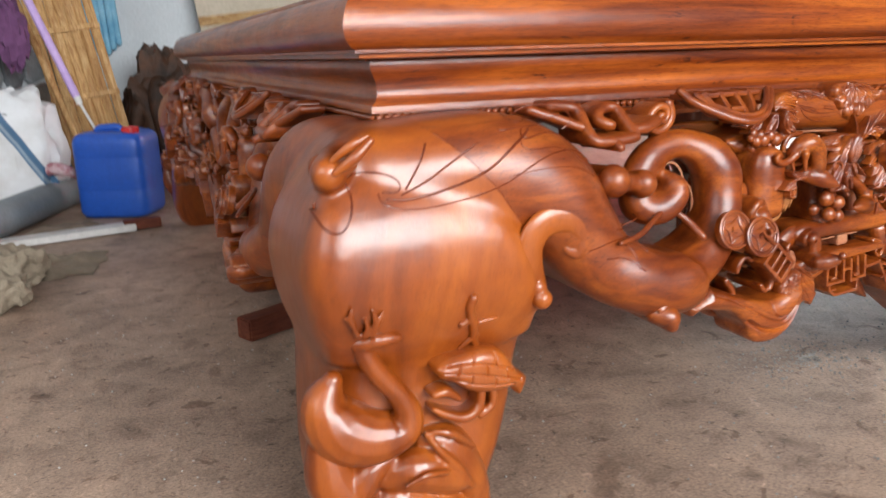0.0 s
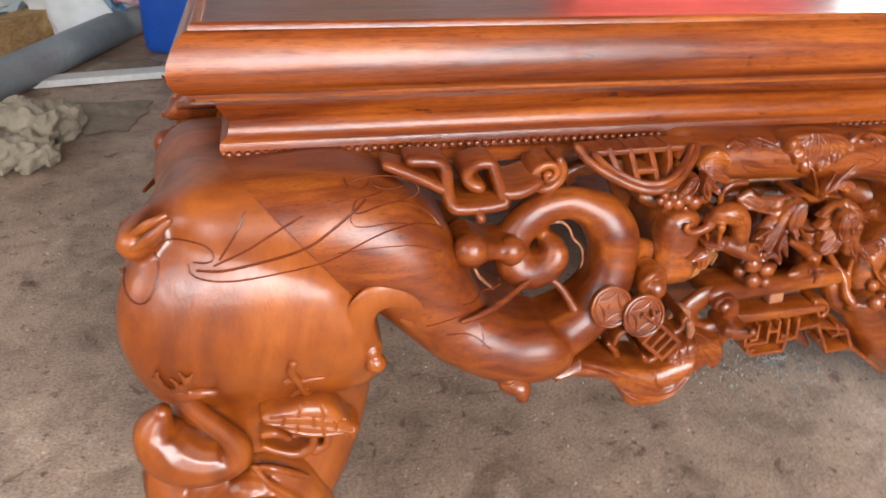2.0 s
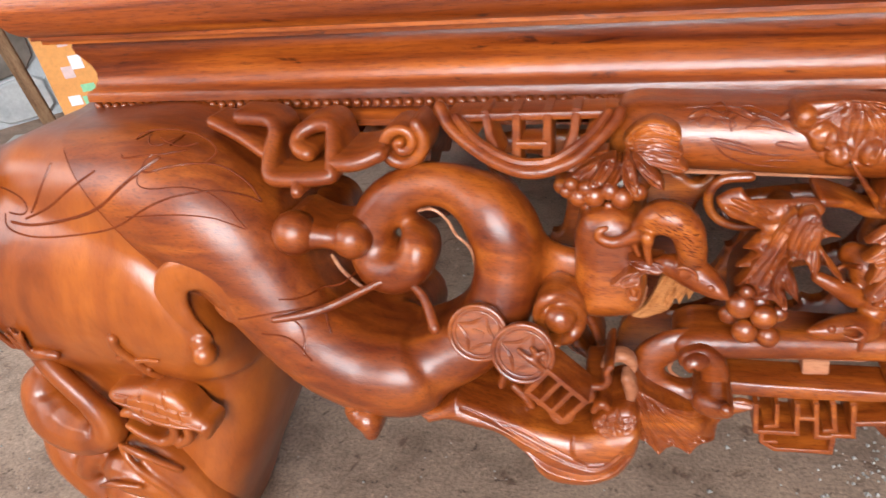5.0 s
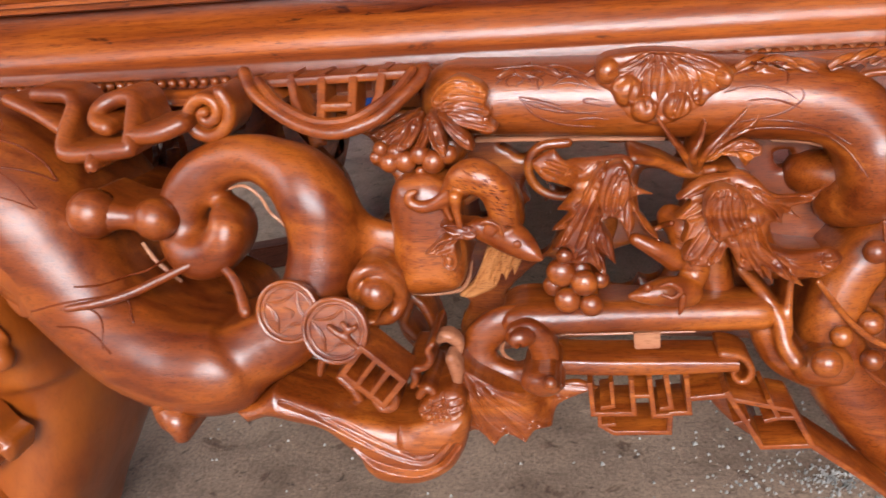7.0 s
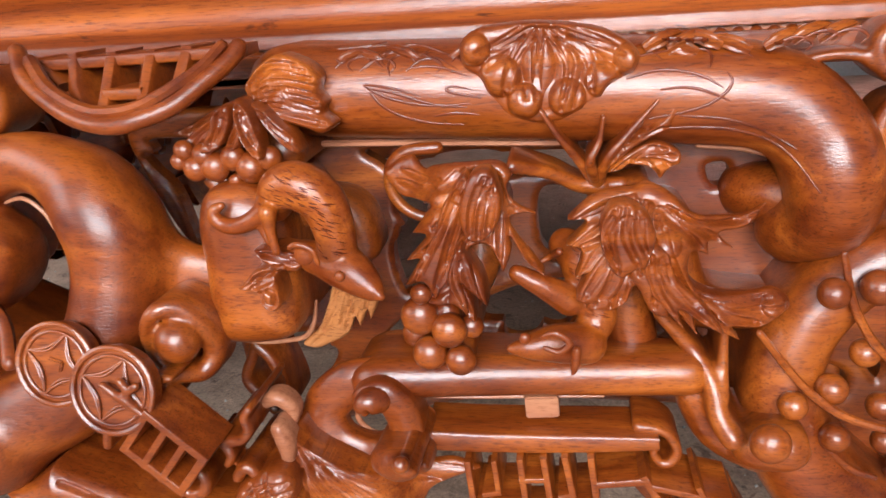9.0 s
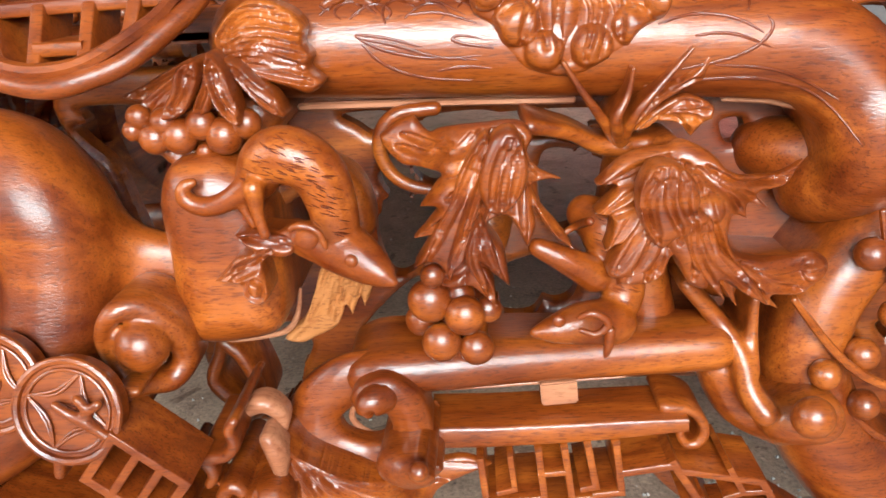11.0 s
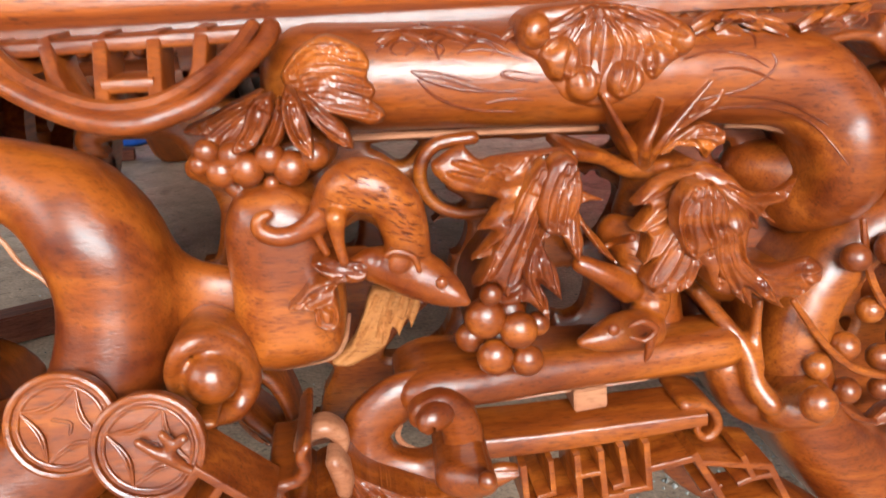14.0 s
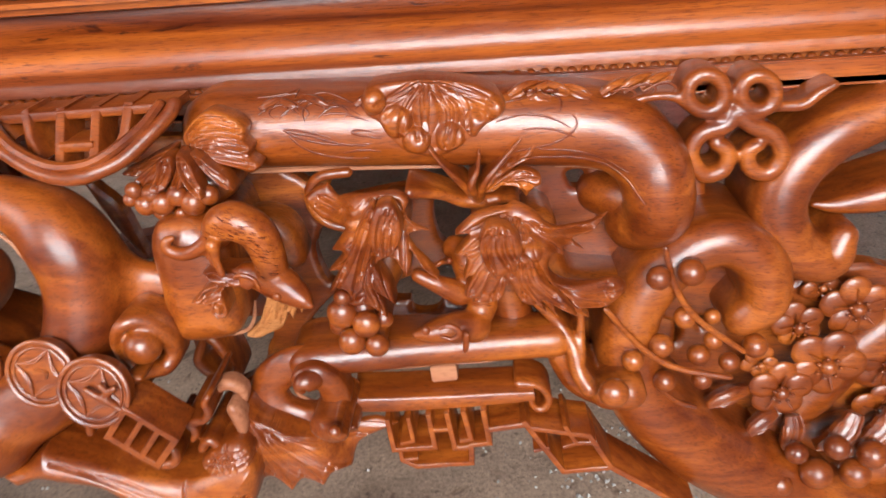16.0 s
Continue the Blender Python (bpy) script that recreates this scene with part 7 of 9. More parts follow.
# solid wood left standing behind fruit and rodents
m = Shape()
m.tube([(0.4648, -0.05, 0.384, 0.00647), (0.4778, -0.05, 0.3907, 0.00745), (0.4922, -0.05, 0.3843, 0.00905), (0.4976, -0.05, 0.3679, 0.00872)], n=12, back=-0.03)
front(m, "backing")
m = Shape()
m.tube([(0.6297, -0.03, 0.3369, 0.01223), (0.6343, -0.03, 0.3109, 0.01314), (0.6387, -0.03, 0.2905, 0.01218)], n=12, back=0.0)
front(m, "backing")
m = Shape()
m.plate([(0.3431, 0.4227), (0.3805, 0.4334), (0.4853, 0.4297), (0.5994, 0.4258), (0.6918, 0.4233), (0.7515, 0.414), (0.7685, 0.3526), (0.7534, 0.3126), (0.7536, 0.2607), (0.7504, 0.2295), (0.6924, 0.2447), (0.603, 0.2483), (0.5516, 0.2473), (0.4811, 0.234), (0.4255, 0.2266), (0.3997, 0.2454), (0.3912, 0.2892), (0.3861, 0.3294), (0.3659, 0.3562), (0.3493, 0.3924)],
        0.004, 0.014, 0.003, 0.005, cell=0.0016,
        holes=[[(0.3547, 0.4161), (0.3748, 0.4168), (0.3885, 0.4143), (0.3966, 0.4), (0.4052, 0.3822), (0.4049, 0.3676), (0.4004, 0.3517), (0.3924, 0.35), (0.3853, 0.3543), (0.379, 0.3757), (0.367, 0.3896), (0.3602, 0.3949), (0.3571, 0.4078)],
               [(0.4866, 0.4064), (0.5115, 0.4064), (0.5082, 0.3989), (0.5016, 0.3951), (0.494, 0.4002)],
               [(0.5208, 0.3919), (0.5286, 0.4024), (0.5491, 0.405), (0.5638, 0.4035), (0.5712, 0.3989), (0.5548, 0.3953), (0.5401, 0.3993), (0.5288, 0.3948), (0.5227, 0.3888), (0.5252, 0.38), (0.5362, 0.3716), (0.53, 0.3678), (0.5213, 0.374), (0.5184, 0.3844)],
               [(0.5195, 0.3619), (0.5357, 0.3605), (0.532, 0.3437), (0.5215, 0.3409), (0.5166, 0.3515)],
               [(0.468, 0.3645), (0.4773, 0.3655), (0.4744, 0.3522), (0.4681, 0.3509)],
               [(0.5773, 0.4037), (0.6158, 0.4023), (0.6161, 0.3951), (0.6, 0.3963), (0.5818, 0.4005)],
               [(0.6022, 0.381), (0.6102, 0.3829), (0.6119, 0.3704), (0.6037, 0.3698)],
               [(0.6006, 0.3657), (0.6107, 0.3655), (0.6073, 0.3514), (0.6009, 0.3536)],
               [(0.5878, 0.3219), (0.5965, 0.3278), (0.6055, 0.3202), (0.6026, 0.3015), (0.592, 0.2966), (0.5814, 0.3048)],
               [(0.6743, 0.3929), (0.6845, 0.394), (0.6862, 0.3841), (0.6778, 0.3822)],
               [(0.5021, 0.3037), (0.5183, 0.3155), (0.5258, 0.308), (0.5187, 0.2915), (0.5007, 0.2823), (0.4849, 0.2835)],
               [(0.4117, 0.2826), (0.4542, 0.2808), (0.4489, 0.2607), (0.4442, 0.2459), (0.4307, 0.244), (0.4216, 0.2708)],
               [(0.4064, 0.2663), (0.4206, 0.2579), (0.4216, 0.2416), (0.412, 0.2444)],
               [(0.634, 0.2443), (0.661, 0.2471), (0.6572, 0.2382), (0.6367, 0.2393)],
               [(0.3501, 0.4078), (0.3759, 0.4063), (0.3823, 0.3865), (0.3935, 0.3664), (0.3918, 0.3436), (0.3787, 0.3409), (0.3744, 0.3517), (0.3662, 0.3842), (0.354, 0.3994)],
               [(0.5022, 0.372), (0.51, 0.3858), (0.5249, 0.3943), (0.5392, 0.3968), (0.5816, 0.3947), (0.6085, 0.3969), (0.6065, 0.3881), (0.5815, 0.3925), (0.5351, 0.3897), (0.5241, 0.3854), (0.5183, 0.3764), (0.5225, 0.3663), (0.511, 0.3595)],
               [(0.5001, 0.3518), (0.5286, 0.3532), (0.5194, 0.3224), (0.5042, 0.3197)],
               [(0.5921, 0.3679), (0.6096, 0.3656), (0.6084, 0.3467), (0.5919, 0.3409)],
               [(0.5714, 0.3165), (0.5895, 0.3156), (0.5817, 0.2915), (0.5626, 0.2926)],
               [(0.4113, 0.2703), (0.4486, 0.27), (0.4392, 0.2426), (0.4131, 0.2324), (0.405, 0.2547)],
               [(0.3607, 0.4123), (0.3826, 0.4022), (0.3956, 0.3761), (0.3954, 0.354), (0.3843, 0.3506), (0.3709, 0.3811)],
               [(0.5157, 0.3938), (0.5248, 0.4008), (0.6007, 0.403), (0.6076, 0.3917), (0.5739, 0.3903), (0.5239, 0.3819), (0.5179, 0.3729), (0.5067, 0.3774)],
               [(0.5877, 0.3826), (0.62, 0.3735), (0.6135, 0.3496), (0.601, 0.3422), (0.5861, 0.3502)],
               [(0.5033, 0.3596), (0.5277, 0.3574), (0.5245, 0.3383), (0.5075, 0.3306)],
               [(0.5525, 0.3149), (0.5924, 0.3277), (0.5891, 0.3065), (0.553, 0.3004)],
               [(0.4132, 0.2858), (0.4521, 0.2896), (0.4369, 0.2605), (0.4109, 0.2653)]])
front(m, "openwork_board", "dark pierced board left standing behind the carving")
# lower rod ending in a volute
m = Shape()
m.tube([(0.6619, -0.05, 0.2975, 0.01224), (0.6131, -0.054, 0.2981, 0.01191), (0.5676, -0.06, 0.2998, 0.01154), (0.5316, -0.066, 0.3007, 0.01121), (0.5069, -0.07, 0.3019, 0.01046), (0.4976, -0.07, 0.3001, 0.00939)], n=24, back=-0.035, flat=0)
front(m, "lower_rod", "round rod that ends in a volute")
m = Shape()
m.tube([(0.5559, -0.056, 0.2966, 0.00942), (0.5309, -0.062, 0.2987, 0.0108), (0.5073, -0.066, 0.2996, 0.01165), (0.487, -0.068, 0.2961, 0.01259), (0.4721, -0.07, 0.2817, 0.01238), (0.4775, -0.072, 0.2641, 0.01123), (0.4959, -0.074, 0.2573, 0.00917), (0.5113, -0.077, 0.2625, 0.0091), (0.5184, -0.08, 0.2773, 0.00944), (0.5155, -0.082, 0.2911, 0.00925), (0.5088, -0.084, 0.2985, 0.00885), (0.5021, -0.085, 0.2982, 0.00805), (0.4989, -0.085, 0.2957, 0.0068), (0.4999, -0.083, 0.2909, 0.00408)], n=24, sq=0.6, back=-0.066, steps=6)
m.tube([(0.5065, -0.086, 0.2982, 0.00754), (0.5025, -0.09, 0.2983, 0.00695), (0.4997, -0.092, 0.297, 0.00494), (0.5005, -0.092, 0.2941, 0.00273)], n=16, back=-0.07)
front(m, "volute", "rolled volute at the end of the rod")
m = Shape()
m.tube([(0.4894, -0.064, 0.2799, 0.00135), (0.4875, -0.064, 0.2732, 0.00163), (0.4917, -0.064, 0.2665, 0.00164), (0.4993, -0.064, 0.2634, 0.00138), (0.5066, -0.064, 0.2666, 0.00137), (0.5098, -0.064, 0.2745, 0.00109)], n=8)
front(m, "cut_edge", "pale saw-cut edge")
m = Shape()
m.tube([(0.509, -0.07, 0.2514, 0.0077), (0.5188, -0.076, 0.2568, 0.0092), (0.5247, -0.082, 0.2608, 0.00798), (0.5277, -0.088, 0.2634, 0.00575), (0.5296, -0.092, 0.2647, 0.0031)], n=16, back=-0.062)
m.tube([(0.5202, -0.094, 0.2754, 0.00152), (0.5227, -0.1, 0.2745, 0.0015), (0.5221, -0.096, 0.265, 0.00153)], n=8)
m = skinned([m], 0.0011, 2)
front(m, "volute_bud", "little round bud under the volute")
m = Shape()
m.tube([(0.5111, -0.095, 0.269, 0.00913), (0.5185, -0.1, 0.2703, 0.00952), (0.5235, -0.106, 0.2733, 0.00738)], n=16, back=-0.06)
m.ball((0.5233, -0.116, 0.2805, 0.00451), 1)
m = skinned([m], 0.001, 2)
front(m, "knob")
m = Shape()
m.tube([(0.5287, -0.056, 0.2824, 0.00111), (0.5543, -0.056, 0.2829, 0.00112), (0.5834, -0.056, 0.2843, 0.00113), (0.6189, -0.056, 0.2856, 0.00086)], n=8)
front(m, "cut_edge", "pale saw-cut edge")
m = Shape(); m.box((0.5874, -0.05, 0.2807), (0.0087, 0.012, 0.0062), -4, 0.0008); front(m, "tenon", "pale square wooden tenon")
# shelf strip with fretwork under it
m = Shape()
m.bars([(0.5323, -0.058, 0.2649, 0.0062), (0.5537, -0.058, 0.2646, 0.00597), (0.5831, -0.058, 0.2652, 0.00574), (0.6131, -0.058, 0.2664, 0.00521), (0.6423, -0.058, 0.2679, 0.00379)], 0.03)
front(m, "shelf_strip", "moulded shelf strip ending in a little curl")
m = Shape()
m.tube([(0.6363, -0.066, 0.274, 0.00313), (0.6461, -0.066, 0.2727, 0.00257), (0.6526, -0.066, 0.2679, 0.00259), (0.6557, -0.066, 0.2601, 0.00261), (0.6532, -0.066, 0.2537, 0.00262), (0.6477, -0.066, 0.2531, 0.00233), (0.6442, -0.066, 0.2584, 0.00202), (0.6457, -0.066, 0.2629, 0.00173)], n=12, back=-0.04)
front(m, "shelf_curl")
m = Shape(); m.bars([(0.5485, -0.06, 0.2546, 0.00171), (0.5506, -0.06, 0.2302, 0.00175), (0.5786, -0.06, 0.2315, 0.00176), (0.5761, -0.06, 0.2574, 0.00172)], 0.035); front(m, "fretwork")
m = Shape(); m.bars([(0.5626, -0.06, 0.2559, 0.00143), (0.5644, -0.06, 0.2375, 0.00146), (0.5572, -0.06, 0.2358, 0.00145)], 0.035); front(m, "fretwork")
m = Shape(); m.bars([(0.5883, -0.06, 0.2583, 0.00173), (0.5918, -0.06, 0.2301, 0.00177), (0.6028, -0.06, 0.2309, 0.00178), (0.6027, -0.06, 0.2169, 0.0018), (0.565, -0.06, 0.215, 0.00178), (0.5553, -0.06, 0.2212, 0.00147), (0.5548, -0.06, 0.2288, 0.00146)], 0.035); front(m, "fretwork")
m = Shape(); m.bars([(0.5769, -0.06, 0.2457, 0.00145), (0.5895, -0.06, 0.2466, 0.00146)], 0.035); front(m, "fretwork")
m = Shape(); m.bars([(0.5993, -0.06, 0.2595, 0.00173), (0.6032, -0.06, 0.2376, 0.00177), (0.5971, -0.06, 0.2364, 0.00147)], 0.035); front(m, "fretwork")
m = Shape(); m.bars([(0.6123, -0.06, 0.2597, 0.00174), (0.6154, -0.06, 0.2336, 0.00178), (0.6034, -0.06, 0.2326, 0.00178)], 0.035); front(m, "fretwork")
m = Shape(); m.bars([(0.5553, -0.06, 0.2212, 0.00118), (0.565, -0.06, 0.2222, 0.00118)], 0.035); front(m, "fretwork")
m = Shape(); m.bars([(0.6149, -0.06, 0.245, 0.00206), (0.6391, -0.06, 0.2484, 0.00207)], 0.035); front(m, "fretwork")
m = Shape(); m.bars([(0.639, -0.06, 0.2498, 0.00207), (0.6643, -0.06, 0.2071, 0.00185), (0.6965, -0.06, 0.2096, 0.00187), (0.6814, -0.06, 0.2374, 0.00182), (0.6444, -0.06, 0.2449, 0.00178)], 0.035); front(m, "fretwork")
m = Shape(); m.bars([(0.6658, -0.06, 0.2453, 0.00149), (0.673, -0.06, 0.2315, 0.00152), (0.6655, -0.06, 0.229, 0.00152)], 0.035); front(m, "fretwork")
m = Shape(); m.bars([(0.673, -0.06, 0.2315, 0.00152), (0.6846, -0.06, 0.2319, 0.00152)], 0.035); front(m, "fretwork")
m = Shape(); m.bars([(0.6458, -0.06, 0.2262, 0.00121), (0.6539, -0.06, 0.2286, 0.00121)], 0.035); front(m, "fretwork")
m = Shape(); m.bars([(0.6965, -0.06, 0.2096, 0.00218), (0.7266, -0.06, 0.1879, 0.00192), (0.7549, -0.06, 0.1652, 0.00198)], 0.035); front(m, "fretwork")
m = Shape()
m.plate([(0.6342, 0.2224), (0.6507, 0.2257), (0.6642, 0.2064), (0.6765, 0.1847), (0.6639, 0.1887), (0.6453, 0.2054)],
        -0.035, -0, 0.004, 0.006,)
front(m, "fret_backing")
# stem crossing to the blossom tree
m = Shape()
m.tube([(0.6469, -0.05, 0.3299, 0.00365), (0.6629, -0.05, 0.3102, 0.00432), (0.6716, -0.058, 0.297, 0.00488), (0.6757, -0.064, 0.2802, 0.00575), (0.6816, -0.07, 0.2714, 0.00631)], n=12, back=-0.02)
m.tube([(0.6774, -0.056, 0.3237, 0.00225), (0.6774, -0.056, 0.305, 0.00287), (0.6771, -0.062, 0.2887, 0.00373)], n=10, back=-0.02)
m.tube([(0.6682, -0.045, 0.281, 0.01199), (0.6791, -0.045, 0.2624, 0.01285), (0.7004, -0.045, 0.249, 0.01246)], n=12, back=-0.01)
m.tube([(0.6951, -0.062, 0.2632, 0.01301), (0.7066, -0.066, 0.2661, 0.01349)], n=14, back=-0.02)
m.ball((0.694, -0.09, 0.2823, 0.00976), 0.9)
m = skinned([m], 0.0013, 4)
front(m, "stem")
# blossom tree trunk and coils
m = Shape()
m.tube([(0.985, -0.02, 0.0696, 0.03249), (0.9179, -0.022, 0.0982, 0.03196), (0.8604, -0.026, 0.1277, 0.03127), (0.8088, -0.03, 0.1616, 0.03046), (0.7616, -0.034, 0.1965, 0.02878), (0.7244, -0.038, 0.2393, 0.02457), (0.7104, -0.038, 0.2802, 0.0207), (0.7182, -0.036, 0.3173, 0.01861), (0.7417, -0.034, 0.3457, 0.01778), (0.7691, -0.034, 0.3568, 0.01718), (0.7937, -0.034, 0.3402, 0.01702), (0.7993, -0.034, 0.3123, 0.01633), (0.7863, -0.034, 0.2981, 0.0128)], n=24, back=0.03)
front(m, "tree_trunk", "blossom tree trunk rolled into a coil, polished wood")
m = Shape()
m.tube([(0.8878, -0.01, 0.4426, 0.0163), (0.8631, -0.012, 0.4286, 0.01721), (0.8333, -0.016, 0.4166, 0.01804), (0.8108, -0.02, 0.3964, 0.01831), (0.8043, -0.022, 0.3707, 0.01833), (0.8178, -0.022, 0.3427, 0.01767), (0.8405, -0.022, 0.3341, 0.01553), (0.8488, -0.022, 0.3493, 0.00947)], n=22, back=0.03)
front(m, "tree_coil")
m = Shape()
m.tube([(0.9006, -0.01, 0.38, 0.01079), (0.8742, -0.01, 0.3717, 0.01091), (0.8468, -0.01, 0.3664, 0.00587), (0.8325, -0.01, 0.3672, 0.0022)], n=14, back=0.03)
front(m, "tree_coil")
# pierced four-ring ornament
m = Shape()
m.tube([(0.7614, -0.034, 0.4515, 0.00458), (0.7605, -0.034, 0.446, 0.0046), (0.7569, -0.034, 0.4422, 0.00462), (0.7517, -0.034, 0.441, 0.00463), (0.7462, -0.034, 0.4428, 0.00463), (0.7419, -0.034, 0.4471, 0.00461), (0.7401, -0.034, 0.4528, 0.00459), (0.7411, -0.034, 0.4582, 0.00456), (0.7447, -0.034, 0.4619, 0.00454), (0.7499, -0.034, 0.463, 0.00453), (0.7553, -0.034, 0.4613, 0.00454), (0.7595, -0.034, 0.4571, 0.00455), (0.7614, -0.034, 0.4515, 0.00458)], n=10, steps=3, back=-0.008)
m.tube([(0.7903, -0.034, 0.4498, 0.00457), (0.7896, -0.034, 0.4446, 0.00459), (0.7864, -0.034, 0.441, 0.00461), (0.7815, -0.034, 0.4399, 0.00462), (0.7763, -0.034, 0.4416, 0.00461), (0.7723, -0.034, 0.4457, 0.0046), (0.7704, -0.034, 0.4509, 0.00457), (0.7712, -0.034, 0.456, 0.00455), (0.7744, -0.034, 0.4595, 0.00453), (0.7792, -0.034, 0.4606, 0.00452), (0.7843, -0.034, 0.4589, 0.00453), (0.7884, -0.034, 0.455, 0.00454), (0.7903, -0.034, 0.4498, 0.00457)], n=10, steps=3, back=-0.008)
m.tube([(0.768, -0.034, 0.4393, 0.00496), (0.7638, -0.034, 0.432, 0.00533), (0.7495, -0.034, 0.4273, 0.00537), (0.7445, -0.034, 0.4145, 0.00544), (0.7532, -0.034, 0.402, 0.0055), (0.7648, -0.034, 0.4043, 0.00514), (0.7664, -0.034, 0.4157, 0.00508), (0.7593, -0.034, 0.4211, 0.00472)], n=10, back=-0.008)
m.tube([(0.7697, -0.034, 0.4392, 0.00496), (0.7786, -0.034, 0.4312, 0.00533), (0.7917, -0.034, 0.4249, 0.00535), (0.7986, -0.034, 0.4114, 0.00541), (0.7925, -0.034, 0.4009, 0.00547), (0.7816, -0.034, 0.4034, 0.00513), (0.7778, -0.034, 0.4144, 0.00508), (0.7838, -0.034, 0.419, 0.00471)], n=10, back=-0.008)
m.tube([(0.6991, -0.034, 0.4488, 0.00463), (0.705, -0.034, 0.4485, 0.00331), (0.7185, -0.034, 0.4517, 0.00263), (0.7331, -0.034, 0.4508, 0.00296), (0.7433, -0.034, 0.4442, 0.0033), (0.7633, -0.034, 0.4376, 0.00332)], n=10, back=-0.012)
m.tube([(0.7728, -0.03, 0.4358, 0.00334), (0.7919, -0.03, 0.4401, 0.00332), (0.8079, -0.03, 0.4406, 0.00364), (0.8166, -0.03, 0.4471, 0.00361), (0.8249, -0.03, 0.4516, 0.00261)], n=10, back=-0.008)
m.tube([(0.7575, -0.034, 0.4413, 0.00298), (0.7682, -0.034, 0.4376, 0.00331), (0.7776, -0.034, 0.4401, 0.00297)], n=10, back=-0.008)
m = skinned([m], 0.0012, 2)
front(m, "ring_ornament", "pierced ornament of four rings")
m = Shape()
m.plate([(0.7234, 0.2414), (0.7379, 0.2802), (0.7589, 0.3206), (0.8, 0.3317), (0.8261, 0.3039), (0.8442, 0.312), (0.8892, 0.3142), (0.9511, 0.2703), (1.0011, 0.0853), (0.8626, 0.1202), (0.7829, 0.1694), (0.7374, 0.2096)],
        0, 0.012, 0.003, 0.005, cell=0.0016,
        holes=[[(0.7371, 0.2793), (0.7544, 0.2722), (0.7537, 0.2581), (0.7387, 0.2647)],
               [(0.7512, 0.2325), (0.7625, 0.2254), (0.7599, 0.2139), (0.7512, 0.2185)],
               [(0.7644, 0.2789), (0.7724, 0.2786), (0.7707, 0.2691)],
               [(0.8556, 0.208), (0.8705, 0.2021), (0.8608, 0.195)]])
front(m, "openwork_board", "dark pierced board left standing behind the carving")
# berries on forked twigs
m = Shape(); m.ball((0.7241, -0.06, 0.3455, 0.00763), 1); front(m, "berry")
m = Shape(); m.ball((0.7436, -0.06, 0.3485, 0.00862), 1); front(m, "berry")
m = Shape(); m.ball((0.7295, -0.055, 0.2922, 0.00808), 1); front(m, "berry")
m = Shape(); m.ball((0.7104, -0.062, 0.2863, 0.00731), 1); front(m, "berry")
m = Shape(); m.ball((0.7325, -0.058, 0.2663, 0.00747), 1); front(m, "berry")
m = Shape(); m.ball((0.7555, -0.05, 0.2805, 0.00746), 1); front(m, "berry")
m = Shape(); m.ball((0.764, -0.05, 0.2917, 0.00627), 1); front(m, "berry")
m = Shape(); m.ball((0.7446, -0.05, 0.3099, 0.00728), 1); front(m, "berry")
m = Shape(); m.ball((0.7593, -0.05, 0.2603, 0.00683), 1); front(m, "berry")
m = Shape(); m.ball((0.7765, -0.048, 0.2728, 0.00677), 1); front(m, "berry")
m = Shape(); m.ball((0.7933, -0.045, 0.2826, 0.00823), 1); front(m, "berry")
m = Shape(); m.ball((0.7634, -0.045, 0.3068, 0.00551), 1); front(m, "berry")
m = Shape()
m.tube([(0.728, -0.056, 0.3635, 0.00172), (0.7359, -0.056, 0.3355, 0.00211), (0.7515, -0.056, 0.3116, 0.00215), (0.7822, -0.056, 0.2861, 0.00183)], n=8)
front(m, "berry_twig")
m = Shape()
m.tube([(0.692, -0.062, 0.3256, 0.00177), (0.7165, -0.062, 0.2948, 0.00217), (0.7396, -0.062, 0.2789, 0.0022), (0.7734, -0.062, 0.2703, 0.00184)], n=8)
front(m, "berry_twig")
m = Shape()
m.tube([(0.7312, -0.056, 0.2575, 0.00151), (0.7431, -0.056, 0.2467, 0.0019), (0.7546, -0.056, 0.2424, 0.00153)], n=8)
front(m, "berry_twig")
m = Shape()
m.tube([(0.809, -0.000, 0.175, 0.0176), (0.849, 0.000, 0.205, 0.0198), (0.876, 0.000, 0.244, 0.0192), (0.904, 0.000, 0.272, 0.0180)], n=12, back=0.03)
front(m, "backing")
m = Shape()
m.tube([(0.862, -0.000, 0.172, 0.0176), (0.895, 0.000, 0.181, 0.0192), (0.935, -0.000, 0.200, 0.0189)], n=12, back=0.03)
front(m, "backing")
m = Shape()
m.tube([(0.844, -0.010, 0.143, 0.0177), (0.888, -0.010, 0.146, 0.0194), (0.930, -0.010, 0.155, 0.0193)], n=12, back=0.03)
front(m, "backing")
# open blossoms among leaves
blossom((0.849, -0.030, 0.255, 0.0268))
blossom((0.819, -0.034, 0.237, 0.0219))
blossom((0.867, -0.020, 0.294, 0.0233))
blossom((0.830, -0.020, 0.281, 0.0177))
blossom((0.804, -0.030, 0.258, 0.0126))
blossom((0.900, -0.015, 0.243, 0.0244))
blossom((0.901, -0.015, 0.203, 0.0210))
blossom((0.846, -0.010, 0.306, 0.0137))
m = Shape()
m.leaf((0.797, -0.030, 0.235), (0.768, -0.035, 0.226), 0.007, .008, 3)
m.leaf((0.819, -0.030, 0.214), (0.799, -0.035, 0.199), 0.007, .008, 3)
m.leaf((0.832, -0.030, 0.211), (0.825, -0.035, 0.187), 0.008, .008, 3)
m.leaf((0.876, -0.030, 0.211), (0.849, -0.035, 0.186), 0.01, .008, 3)
m.leaf((0.887, -0.030, 0.195), (0.863, -0.035, 0.180), 0.008, .008, 3)
m.leaf((0.903, -0.030, 0.214), (0.877, -0.035, 0.189), 0.01, .008, 3)
